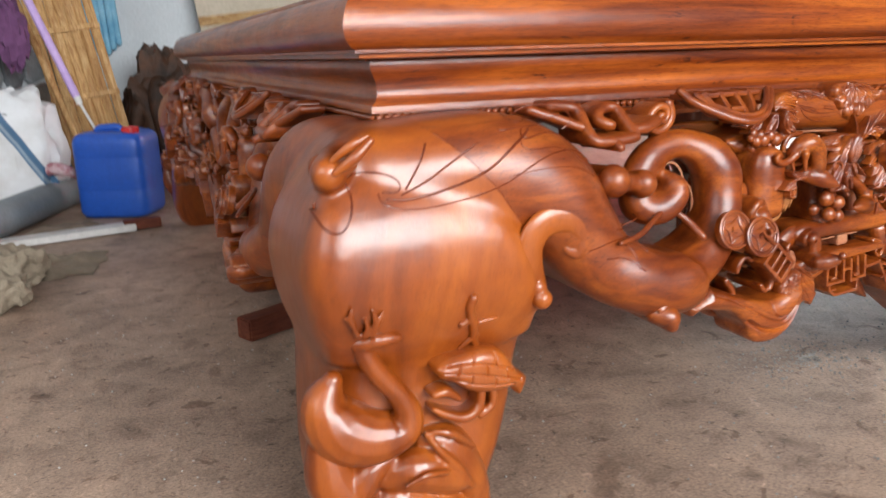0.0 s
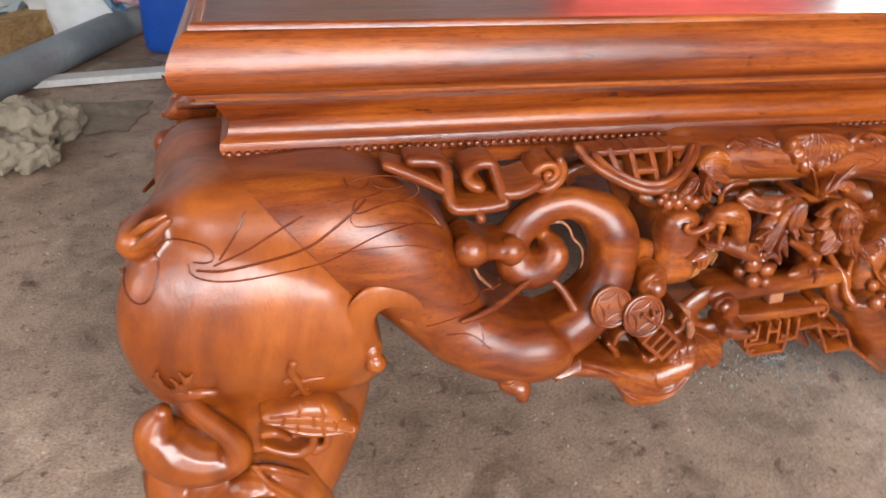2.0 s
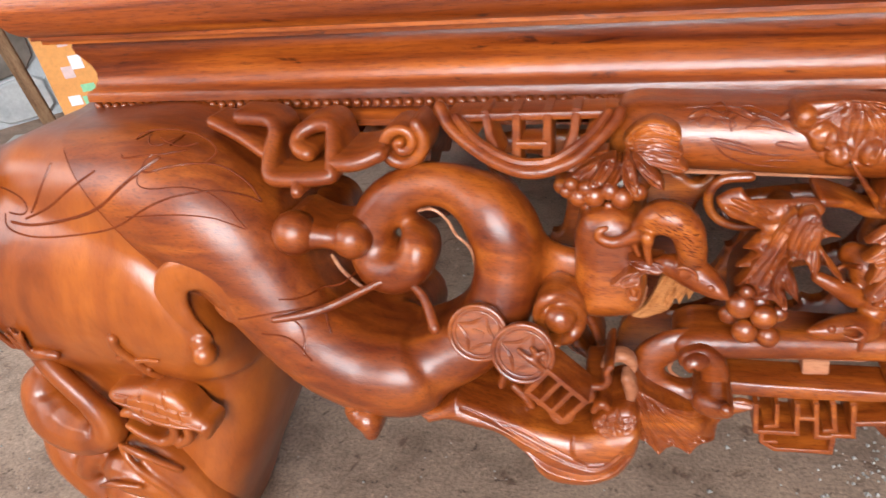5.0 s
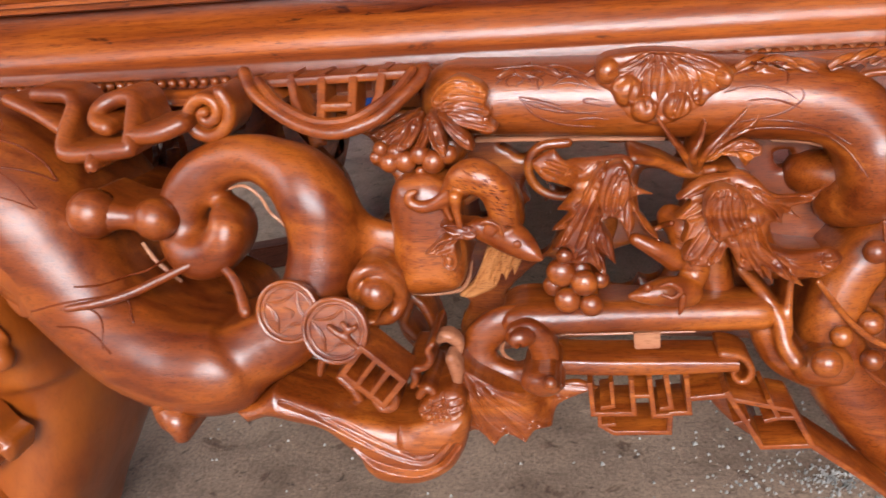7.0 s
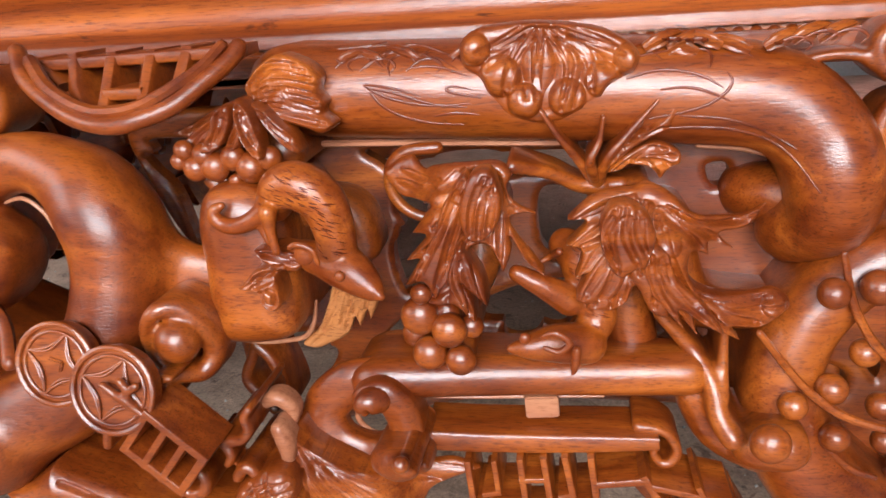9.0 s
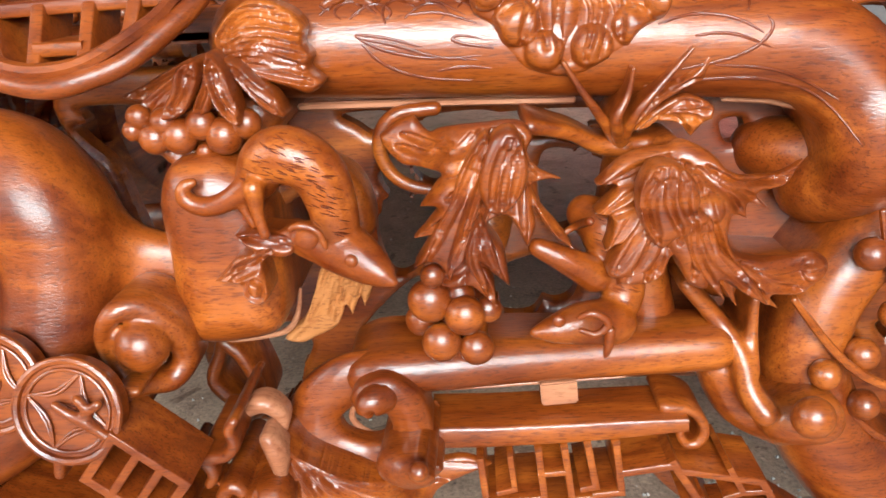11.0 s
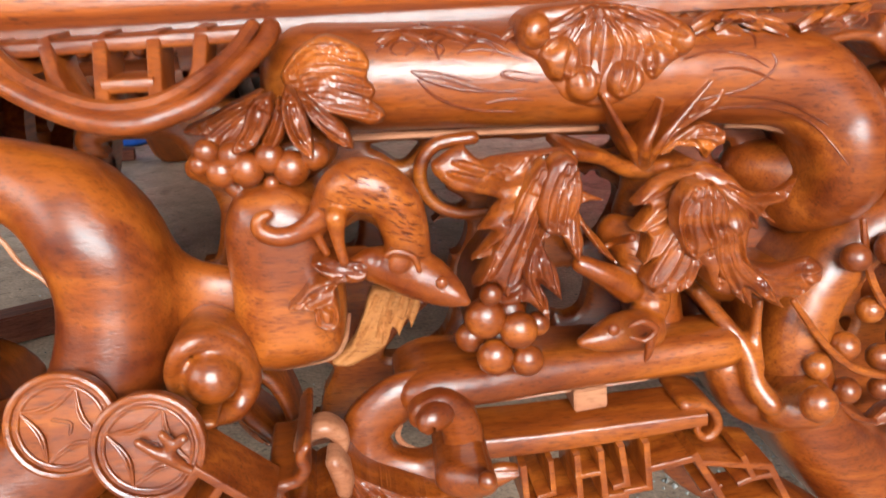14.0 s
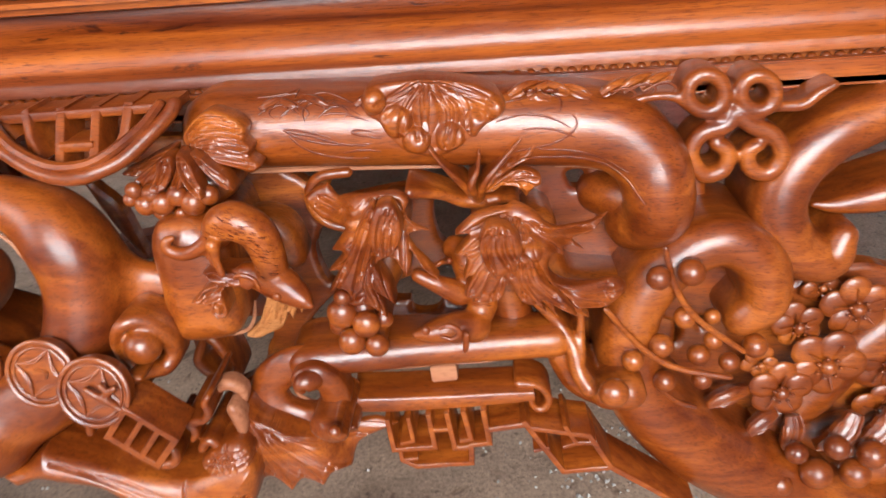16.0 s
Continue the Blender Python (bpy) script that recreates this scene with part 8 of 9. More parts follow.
front(m, "blossom_leaf")
m = Shape(); m.ball((0.846, -0.050, 0.175, 0.0114), 1.0); front(m, "berry")
m = Shape(); m.ball((0.873, -0.050, 0.174, 0.0106), 1.0); front(m, "berry")
m = Shape(); m.ball((0.821, -0.050, 0.166, 0.0098), 1.0); front(m, "berry")
m = Shape(); m.ball((0.830, -0.050, 0.194, 0.0080), 1.0); front(m, "berry")
m = Shape(); m.ball((0.857, -0.050, 0.198, 0.0088), 1.0); front(m, "berry")
m = Shape(); m.ball((0.882, -0.050, 0.191, 0.0104), 1.0); front(m, "berry")

# ---- corner leg with its two rolled trunks, joined along a slanting seam ----

JOINT = (Vector((0.765, 0.246, 0.595)), 0.271)


def fused(shapes):
    """Leg and trunks flowing into one another: one skin, eased where they meet."""
    both = Shape()
    for s in shapes:
        both.put(s.v, s.f)
    src = new("rough_leg", both.mesh("rough_leg"))
    skin = src.modifiers.new("skin", "REMESH")
    skin.mode, skin.voxel_size = "VOXEL", 0.0026
    bpy.context.view_layer.update()
    me = bpy.data.meshes.new_from_object(src.evaluated_get(bpy.context.evaluated_depsgraph_get()))
    bpy.data.objects.remove(src)
    co = np.empty(len(me.vertices) * 3)
    me.vertices.foreach_get("co", co)
    co = co.reshape(-1, 3)
    ed = np.empty(len(me.edges) * 2, int)
    me.edges.foreach_get("vertices", ed)
    ed = ed.reshape(-1, 2)
    other = np.array([tuple(SWAP.inverted() @ Vector(p)) for p in co])
    off = np.minimum(abs(co @ np.array(JOINT[0]) - JOINT[1]), abs(other @ np.array(JOINT[0]) - JOINT[1]))
    near = np.clip((0.085 - off) / 0.05, 0, 1) * np.clip((co[:, 2] - 0.3) / 0.05, 0, 1)
    deg = np.bincount(ed.ravel(), minlength=len(co))[:, None]
    for k in range(46):
        w = (0.5 * (near if k > 5 else 1 + 0 * near))[:, None]
        total = np.zeros_like(co)
        np.add.at(total, ed[:, 0], co[ed[:, 1]])
        np.add.at(total, ed[:, 1], co[ed[:, 0]])
        co = co + w * (total / deg - co)
    faces = [tuple(p.vertices) for p in me.polygons]
    bpy.data.meshes.remove(me)
    return co, faces


def swapped(s):
    o = Shape()
    o.v, o.f = [tuple(SWAP @ Vector(p)) for p in s.v], [tuple(reversed(q)) for q in s.f]
    return o


fold = Shape()
fold.tube([(0.373, -0.074, 0.38, 0.02487), (0.3664, -0.07, 0.3922, 0.02645), (0.3559, -0.066, 0.406, 0.02403), (0.3428, -0.064, 0.4118, 0.0193)], n=20, back=-0.05)
fold.tube([(0.381, -0.066, 0.3614, 0.02169), (0.3929, -0.066, 0.3581, 0.01998), (0.4046, -0.064, 0.3545, 0.01882), (0.4177, -0.062, 0.3496, 0.02208)], n=20, sq=0.35, back=-0.05)
TRUNK.put(fold.v, fold.f)
side = swapped(TRUNK)
side.v = [(x + 0.02, y, z - 0.006) for x, y, z in side.v]
ridge = Shape()
ridge.tube([(-0.072, -0.09, 0.424, 0.016), (-0.059, -0.064, 0.423, 0.022), (-0.038, -0.038, 0.428, 0.022), (-0.015, -0.015, 0.432, 0.02)], n=16)
SKIN, SKINFACES = fused([LEGSHAPE, TRUNK, side, ridge])
TREE = BVHTree.FromPolygons([Vector(p) for p in SKIN], SKINFACES)


def piece(keep):
    """The faces of the skin on one side of the joints."""
    s, place = Shape(), {}
    mid = np.array([SKIN[list(q)].mean(axis=0) for q in SKINFACES])
    for q, c in zip(SKINFACES, mid):
        if keep(Vector(c)):
            s.f.append(tuple(place.setdefault(i, len(place)) for i in q))
    s.v = [None] * len(place)
    for i, k in place.items():
        s.v[k] = tuple(SKIN[i])
    return s


def on_leg(x, z):
    """The foremost place of leg or trunk at (x, z)."""
    h = TREE.ray_cast(Vector((x, -0.4, z)), Vector((0, 1, 0)))[0]
    return Vector((x, h.y if h else -0.09, z))


def engrave(line, r):
    """A fine incised line that follows the surface, its groove shade painted dark."""
    m = Shape()
    m.tube([(*on_leg(x, z), r * 0.7) for x, z in along(line)], n=8, steps=2, sq=0.7)
    leg_part(m, "engraved_line", mat=GROOVE_SHADE)


def relief(m, line, r0, r1, proud=0.0):
    """A low rounded ridge that follows the surface."""
    pts = along(line)
    m.tube([(*(on_leg(x, z) - proud * YAX), r0 + (r1 - r0) * k / (len(pts) - 1)) for k, (x, z) in enumerate(pts)], n=8, steps=2)


def leg_part(m, name, label="", mat=None):
    ob = carved(name, m, mat or WOOD_LEG, bed, label)
    LEGPARTS.append(ob)
    return ob


beyond = lambda c: JOINT[0].dot(c) > JOINT[1]
leg_part(piece(lambda c: not beyond(c) and not beyond(SWAP.inverted() @ c)), "leg", "bulging elephant-head corner leg")
leg_part(piece(beyond), "trunk", "elephant trunk rolled into a spiral, polished wood", WOOD_TRUNK)
leg_part(piece(lambda c: not beyond(c) and beyond(SWAP.inverted() @ c)), "trunk", "elephant trunk rolled into a spiral, polished wood", WOOD_TRUNK)
seam = []
for z in np.linspace(0.36, 0.452, 12):
    x = next((x for x in np.linspace(0.0, 0.16, 120) if beyond(on_leg(x, z))), None)
    if x is not None:
        seam.append((float(x), float(z)))
engrave(seam, 0.0007)
for swirl in (
    [(0.1339, 0.4595), (0.1129, 0.4551), (0.1036, 0.4612), (0.1087, 0.4681), (0.1276, 0.4722), (0.1498, 0.4705), (0.1666, 0.4629), (0.1692, 0.4528), (0.1568, 0.4467)],
    [(0.1562, 0.4613), (0.1416, 0.4578), (0.1312, 0.4612), (0.1255, 0.4655)],
    [(0.1074, 0.4436), (0.1064, 0.4347), (0.1176, 0.4321), (0.1393, 0.4338), (0.1589, 0.4292), (0.1744, 0.4178), (0.183, 0.4062), (0.1876, 0.4004)],
    [(0.0921, 0.4113), (0.1121, 0.4141), (0.139, 0.4161), (0.1639, 0.413), (0.1784, 0.4061), (0.1871, 0.4003)],
):
    engrave(swirl, 0.0008)
# bat wing engraved over shoulder and trunk
engrave([(-0.031, 0.405), (-0.029, 0.394), (-0.004, 0.388), (0.032, 0.390), (0.077, 0.398), (0.124, 0.426), (0.159, 0.430), (0.181, 0.422), (0.193, 0.412)], 0.0013)
engrave([(-0.026, 0.399), (-0.004, 0.396), (0.032, 0.402), (0.069, 0.415), (0.098, 0.437), (0.124, 0.452)], 0.002)
engrave([(-0.013, 0.400), (0.014, 0.410), (0.041, 0.428), (0.069, 0.443)], 0.0016)
engrave([(-0.006, 0.404), (0.005, 0.419), (0.014, 0.433), (0.020, 0.444)], 0.0016)
engrave([(0.124, 0.452), (0.112, 0.452), (0.108, 0.441), (0.134, 0.446), (0.159, 0.443), (0.181, 0.427), (0.193, 0.412)], 0.0013)
engrave([(0.089, 0.452), (0.091, 0.450), (0.108, 0.452), (0.126, 0.452), (0.139, 0.452)], 0.0012)
engrave([(-0.060, 0.420), (-0.036, 0.423), (-0.015, 0.418), (-0.008, 0.409), (-0.013, 0.403), (-0.028, 0.405)], 0.0013)
engrave([(0.169, 0.331), (0.200, 0.340), (0.231, 0.338), (0.246, 0.320)], .0012)
engrave([(0.204, 0.349), (0.231, 0.343), (0.262, 0.355)], .0012)
engrave([(0.188, 0.322), (0.215, 0.322), (0.234, 0.304)], .0012)
engrave([(0.208, 0.337), (0.225, 0.327), (0.226, 0.307)], .0012)
# bat head at the corner
m = Shape()
m.tube([(-0.070, -0.064, 0.431, 0.0090), (-0.075, -0.078, 0.428, 0.0113), (-0.067, -0.088, 0.424, 0.0107), (-0.055, -0.098, 0.432, 0.0072)], n=14, sq=0.9)
m.tube([(-0.070, -0.106, 0.426, 0.0028), (-0.055, -0.113, 0.438, 0.0047), (-0.039, -0.112, 0.452, 0.0033)], n=10, sq=0.8)
m.tube([(-0.070, -0.100, 0.436, 0.0029), (-0.056, -0.108, 0.448, 0.0042), (-0.041, -0.108, 0.455, 0.0028)], n=10, sq=0.8)
leg_part(m, "bat_head", "small carved bat head")
engrave([(-0.058, 0.416), (-0.054, 0.404), (-0.058, 0.388), (-0.068, 0.375), (-0.080, 0.377), (-0.086, 0.388), (-0.086, 0.401)], .0016)
# C-scroll in the armpit of the leg
m = Shape()
m.tube([(0.125, -0.106, 0.302, 0.0088), (0.115, -0.110, 0.320, 0.0125), (0.112, -0.112, 0.342, 0.0142), (0.121, -0.114, 0.360, 0.0144), (0.139, -0.115, 0.367, 0.0143), (0.158, -0.116, 0.363, 0.0139), (0.170, -0.116, 0.347, 0.0127), (0.164, -0.115, 0.332, 0.0090), (0.153, -0.112, 0.336, 0.0057)], n=16, sq=0.42)
m.ball((0.126, -0.110, 0.288, 0.0105))
m.ball((0.123, -0.106, 0.299, 0.0098))
m = skinned([m], 0.0013, 2)
leg_part(m, "c_scroll", "curled C-shaped scroll")
# deer, rocks and lotus leaf in relief on the foot
m = Shape()
m.tube([(-0.078, -0.080, 0.231, 0.0104), (-0.086, -0.078, 0.209, 0.0235), (-0.074, -0.080, 0.183, 0.0315), (-0.047, -0.086, 0.171, 0.0285), (-0.018, -0.092, 0.175, 0.0205), (-0.011, -0.096, 0.191, 0.0145), (-0.019, -0.098, 0.211, 0.0111), (-0.034, -0.098, 0.231, 0.0104), (-0.046, -0.098, 0.249, 0.0103), (-0.053, -0.098, 0.265, 0.0097)], n=14)
m.tube([(-0.058, -0.100, 0.271, 0.0076), (-0.048, -0.106, 0.273, 0.0076), (-0.034, -0.110, 0.275, 0.0061), (-0.023, -0.110, 0.274, 0.0046)], n=10)
relief(m, [(-0.060, 0.281), (-0.066, 0.296), (-0.073, 0.304)], .0034, .0018, .004)
relief(m, [(-0.065, 0.293), (-0.068, 0.307), (-0.066, 0.312)], .0034, .0018, .004)
relief(m, [(-0.054, 0.282), (-0.052, 0.293), (-0.057, 0.303)], .0034, .0018, .004)
relief(m, [(-0.048, 0.281), (-0.043, 0.293), (-0.038, 0.306)], .0034, .0018, .004)
relief(m, [(-0.045, 0.289), (-0.046, 0.301), (-0.049, 0.309)], .0034, .0018, .004)
m = skinned([m], 0.0016, 3)
leg_part(m, "carved_deer", "small carved deer, one plain shape")
m = Shape()
m.tube([(0.0646, -0.1, 0.2023, 0.00497), (0.0618, -0.1, 0.1849, 0.00499), (0.0482, -0.1, 0.1758, 0.00552), (0.0296, -0.1, 0.1812, 0.00492), (0.014, -0.1, 0.1906, 0.0027)], n=10, back=-0.08)
m.tube([(0.0769, -0.1, 0.1986, 0.00445), (0.0767, -0.1, 0.1841, 0.00447), (0.0641, -0.1, 0.1746, 0.00446)], n=10, back=-0.08)
m.tube([(0.0156, -0.1, 0.2055, 0.0043), (0.0274, -0.1, 0.2066, 0.00541), (0.0402, -0.1, 0.1967, 0.00328)], n=10, back=-0.08)
m.tube([(0.036, -0.095, 0.2256, 0.01195), (0.0616, -0.098, 0.2218, 0.01647), (0.0909, -0.095, 0.2106, 0.01234)], n=14, sq=0.7)
m = skinned([m], 0.0014, 2)
relief(m, [(0.050, 0.304), (0.046, 0.293), (0.054, 0.272), (0.057, 0.255), (0.067, 0.238)], 0.005, 0.004, .001)
relief(m, [(0.040, 0.275), (0.051, 0.281), (0.047, 0.291)], 0.004, 0.002, .001)
relief(m, [(0.052, 0.273), (0.067, 0.276), (0.079, 0.276)], 0.003, 0.002, .001)
relief(m, [(0.044, 0.243), (0.053, 0.256), (0.061, 0.261)], 0.003, 0.003, .001)
leg_part(skinned([m], 0.0012, 1), "mushroom_stem", "curling mushroom stems in relief")
m = Shape()
m.plate([(0.0144, 0.235), (0.0237, 0.2417), (0.0424, 0.2449), (0.0602, 0.2474), (0.0794, 0.2427), (0.0916, 0.2316), (0.0997, 0.2182), (0.1104, 0.2083), (0.1028, 0.1917), (0.1028, 0.1917), (0.0933, 0.2009), (0.0778, 0.2005), (0.0595, 0.202), (0.0446, 0.2087), (0.0301, 0.2198), (0.0198, 0.2242)],
        -0.104, -0.085, 0.011, 0.013,
        lines=[([(0.0248, 0.2369), (0.054, 0.2359), (0.0935, 0.2224)], 0.0011, 0.0022), ([(0.0223, 0.2306), (0.0568, 0.2237), (0.1016, 0.21)], 0.0011, 0.0022), ([(0.0302, 0.2221), (0.0596, 0.2126), (0.0934, 0.2069)], 0.0011, 0.0022), ([(0.053, 0.2464), (0.0505, 0.2354)], 0.0011, 0.0022), ([(0.0734, 0.2426), (0.0744, 0.2284)], 0.0011, 0.0022), ([(0.0375, 0.2367), (0.035, 0.228)], 0.0011, 0.0022), ([(0.0647, 0.2315), (0.0646, 0.221)], 0.0011, 0.0022), ([(0.0854, 0.224), (0.0866, 0.2131)], 0.0011, 0.0022), ([(0.0491, 0.2241), (0.0477, 0.215)], 0.0011, 0.0022), ([(0.0731, 0.2181), (0.0742, 0.2084)], 0.0011, 0.0022)])
leg_part(m, "mushroom_cap", "scalloped carved mushroom cap in paler wood")
m = Shape()
m.tube([(-0.088, -0.075, 0.168, 0.0181), (-0.082, -0.075, 0.127, 0.0271), (-0.050, -0.075, 0.084, 0.0279)], n=14)
m.tube([(-0.029, -0.086, 0.125, 0.0165), (-0.002, -0.094, 0.130, 0.0231), (0.036, -0.088, 0.111, 0.0205)], n=14)
m.tube([(0.007, -0.088, 0.159, 0.0110), (0.032, -0.085, 0.144, 0.0214), (0.058, -0.078, 0.098, 0.0199), (0.069, -0.070, 0.051, 0.0180)], n=14)
m.tube([(-0.058, -0.088, 0.122, 0.0162), (-0.047, -0.090, 0.138, 0.0140), (-0.030, -0.092, 0.146, 0.0076)], n=12)
m.tube([(-0.023, -0.082, 0.093, 0.0257), (0.025, -0.082, 0.070, 0.0266)], n=14)
m.tube([(0.004, -0.105, 0.170, 0.0038), (0.016, -0.110, 0.151, 0.0043), (0.038, -0.106, 0.124, 0.0044), (0.052, -0.100, 0.099, 0.0034)], n=8)
m.tube([(-0.023, -0.118, 0.128, 0.0026), (-0.004, -0.122, 0.137, 0.0037), (0.021, -0.116, 0.131, 0.0027)], n=8)
m.tube([(0.011, -0.108, 0.172, 0.0032), (0.028, -0.110, 0.167, 0.0049), (0.056, -0.100, 0.142, 0.0028)], n=8)
m = skinned([m], 0.002, 3)
leg_part(m, "carved_rockery", "rounded carved rock mound")

# ---- beads under the moulding ----
m = Shape()
m.ball((0, 0, 0, 0.0034), 1.0, 10, 6)
bead_mesh = m.mesh("bead")
bead_mesh.materials.append(WOOD)
rest = Shape()
for side, run, near in ((0, LEN, 1.1), (1, DEP, 1.0)):
    for k in range(int(run / 0.0085)):
        s = 0.006 + 0.0085 * k
        at = (s, 0.001, 0.4605) if side == 0 else (0.001, s, 0.4605)
        if s < near:
            ob = new("bead", bead_mesh)
            ob.parent, ob.location = bed, at
        elif s < run - 0.004:
            rest.ball((*at, 0.0034), 1.0, 6, 4)
tagged(part("bead_row", rest, WOOD, bed), "", "", "", "stuff")

# ---- the same carving on the other half of the front and along the left side ----
def mirrored(obs, m, keep):
    for ob in obs:
        c = sum((Vector(b) for b in ob.bound_box), Vector()) / 8
        if keep(c):
            o = ob.copy()
            scene.collection.objects.link(o)
            o.parent = bed
            o.matrix_basis = m @ ob.matrix_basis
            for child in ob.children:
                c = child.copy()
                scene.collection.objects.link(c)
                c.parent = o


mirrored(APRON, FLIPX, lambda c: c.x < 0.93)
mirrored(APRON, SWAP, lambda c: c.x < 0.9)
mirrored(APRON, FLIPY @ SWAP, lambda c: c.x < 0.9)
for m in (FLIPX, FLIPY, FLIPX @ FLIPY):
    mirrored(LEGPARTS, m, lambda c: True)

# ---- things round the daybed ----
def lump(m, c, size, seed, n=26, k=16, rough=0.12, power=0.8, freq=3.0, floor=True):
    """A rounded, dented body: a squared ball with soft noise, flattened where it lies."""
    verts = []
    for j in range(k + 1):
        a = math.pi * j / k
        for i in range(n):
            b = 2 * math.pi * i / n
            d = Vector((math.sin(a) * math.cos(b), math.sin(a) * math.sin(b), -math.cos(a)))
            q = Vector([math.copysign(abs(x) ** power, x) for x in d])
            f = 1 + rough * noise.noise(d * freq + Vector((seed, seed * 2, 0))) + rough * 0.4 * noise.noise(d * freq * 2.7 + Vector((0, seed, 3)))
            p = Vector((c[0] + q.x * size[0] * f, c[1] + q.y * size[1] * f, c[2] + q.z * size[2] * f))
            if floor and p.z < 0.002:
                p.z = 0.002
            verts.append(p)
    m.put(verts, [(j * n + i, j * n + (i + 1) % n, (j + 1) * n + (i + 1) % n, (j + 1) * n + i) for j in range(k) for i in range(n)])


def rod(m, a, b, r, r2=None, n=20):
    m.tube([(*a, r), (*[(x + y) / 2 for x, y in zip(a, b)], (r + (r2 or r)) / 2), (*b, r2 or r)], n=n, flat=1, axis=Vector((0.1, 0.2, 1)))


BLUE = plain("blue_plastic", (0.012, 0.075, 0.40), (0.018, 0.095, 0.46), 0.38, 6.0, 0.06, 0.001, fine=60)
RED = plain("red_plastic", (0.55, 0.02, 0.02), (0.62, 0.03, 0.03), 0.35, 8.0, 0.05)
GREY = plain("grey_pvc", (0.16, 0.18, 0.19), (0.23, 0.25, 0.26), 0.5, 5.0, 0.1)
PURPLE = plain("purple_cloth", (0.09, 0.03, 0.085), (0.16, 0.06, 0.15), 0.9, 30.0, 0.5)
LILAC = plain("lilac_plastic", (0.42, 0.28, 0.55), (0.5, 0.35, 0.62), 0.4, 8.0, 0.05)
WHITE = plain("white_board", (0.55, 0.53, 0.5), (0.68, 0.66, 0.63), 0.7, 9.0, 0.2)
BURLAP = plain("beige_burlap", (0.22, 0.172, 0.12), (0.36, 0.292, 0.212), 0.95, 14.0, 0.8, 0.004, fine=160)
BAMBOO = wood("split_bamboo", (0.36, 0.2, 0.08), (0.5, 0.31, 0.14), (0.6, 0.42, 0.22), rough=0.6, coat=0.0, scale=(20, 20, 2))
BEAM = wood("raw_timber", (0.33, 0.2, 0.09), (0.44, 0.29, 0.14), (0.53, 0.37, 0.2), rough=0.7, coat=0.0, scale=(5, 5, 12))
YELLOW = plain("yellow_paint", (0.55, 0.34, 0.03), (0.62, 0.42, 0.06), 0.6, 10.0, 0.2)
BARK = plain("dark_root_wood", (0.012, 0.006, 0.003), (0.085, 0.03, 0.009), 0.55, 18.0, 0.9, 0.01, fine=60)
BROWN = wood("red_brown_offcut", (0.10, 0.03, 0.02), (0.16, 0.05, 0.03), (0.2, 0.07, 0.04), rough=0.6, coat=0.0)
ORANGE = plain("orange_print", (0.62, 0.23, 0.03), (0.68, 0.28, 0.05), 0.6, 8.0, 0.1)
CARD = plain("white_card", (0.66, 0.66, 0.67), (0.74, 0.74, 0.75), 0.6, 8.0, 0.1)
GREEN = plain("green_print", (0.2, 0.5, 0.26), (0.26, 0.56, 0.3), 0.6)
PINK = plain("pink_print", (0.6, 0.4, 0.38), (0.65, 0.45, 0.42), 0.6)

# stone-clad wall that runs aslant behind the things
WALL_AT, WALL_DIR = Vector((-1.2, 1.6, 0)), Vector((0.498, 0.867, 0)).normalized()
WALL_OUT = Vector((WALL_DIR.y, -WALL_DIR.x, 0))
west = Shape()
a, b = WALL_AT + WALL_DIR * -2.0 - WALL_OUT * 0.1, WALL_AT + WALL_DIR * 1.85 - WALL_OUT * 0.1
mid = (a + b) / 2
west.box((mid.x, mid.y, ZC / 2), ((b - a).length / 2, 0.09, ZC / 2), 0, 0, (0, math.degrees(math.atan2(WALL_DIR.y, WALL_DIR.x))))
slant = tagged(part("wall_northwest", west, WHITEWASH), "plaster wall clad low down with irregular grey stone", "", "", "structure")
STONE = [plain("grey_stone", c, d, 0.5, 14.0, 0.3, 0.003) for c, d in (((0.05, 0.055, 0.06), (0.16, 0.17, 0.18)), ((0.16, 0.17, 0.18), (0.34, 0.36, 0.37)), ((0.42, 0.44, 0.45), (0.6, 0.61, 0.6)), ((0.12, 0.10, 0.08), (0.24, 0.2, 0.17)))]
rnd = random.Random(7)
NU, NZ, SU, SZ = 26, 5, 0.135, 0.15
grid = {(i, j): ((i - 13) * SU + rnd.uniform(-0.045, 0.045), max(0.004, j * SZ + (rnd.uniform(-0.05, 0.05) if 0 < j < NZ else 0))) for i in range(NU + 1) for j in range(NZ + 1)}
for i in range(NU):
    for j in range(NZ):
        q = [grid[i, j], grid[i + 1, j], grid[i + 1, j + 1], grid[i, j + 1]]
        cu, cz = sum(p[0] for p in q) / 4, sum(p[1] for p in q) / 4
        ring = []
        for (u0, z0), (u1, z1) in zip(q, q[1:] + q[:1]):
            ring += [(u0 * 0.8 + u1 * 0.2, z0 * 0.8 + z1 * 0.2), (u0 * 0.2 + u1 * 0.8, z0 * 0.2 + z1 * 0.8)]
        m = Shape()
        pts = []
        for d, s in ((-0.012, 0.9), (0.006, 0.9), (0.011, 0.84)):
            for u, z in ring:
                w = WALL_AT + WALL_DIR * (cu + (u - cu) * s) + WALL_OUT * d
                pts.append((w.x, w.y, cz + (z - cz) * s))
        n = len(ring)
        m.put(pts, [(r * n + k, r * n + (k + 1) % n, (r + 1) * n + (k + 1) % n, (r + 1) * n + k) for r in range(2) for k in range(n)] + [tuple(2 * n + k for k in range(n))])
        part("stone", m, rnd.choice(STONE), slant)

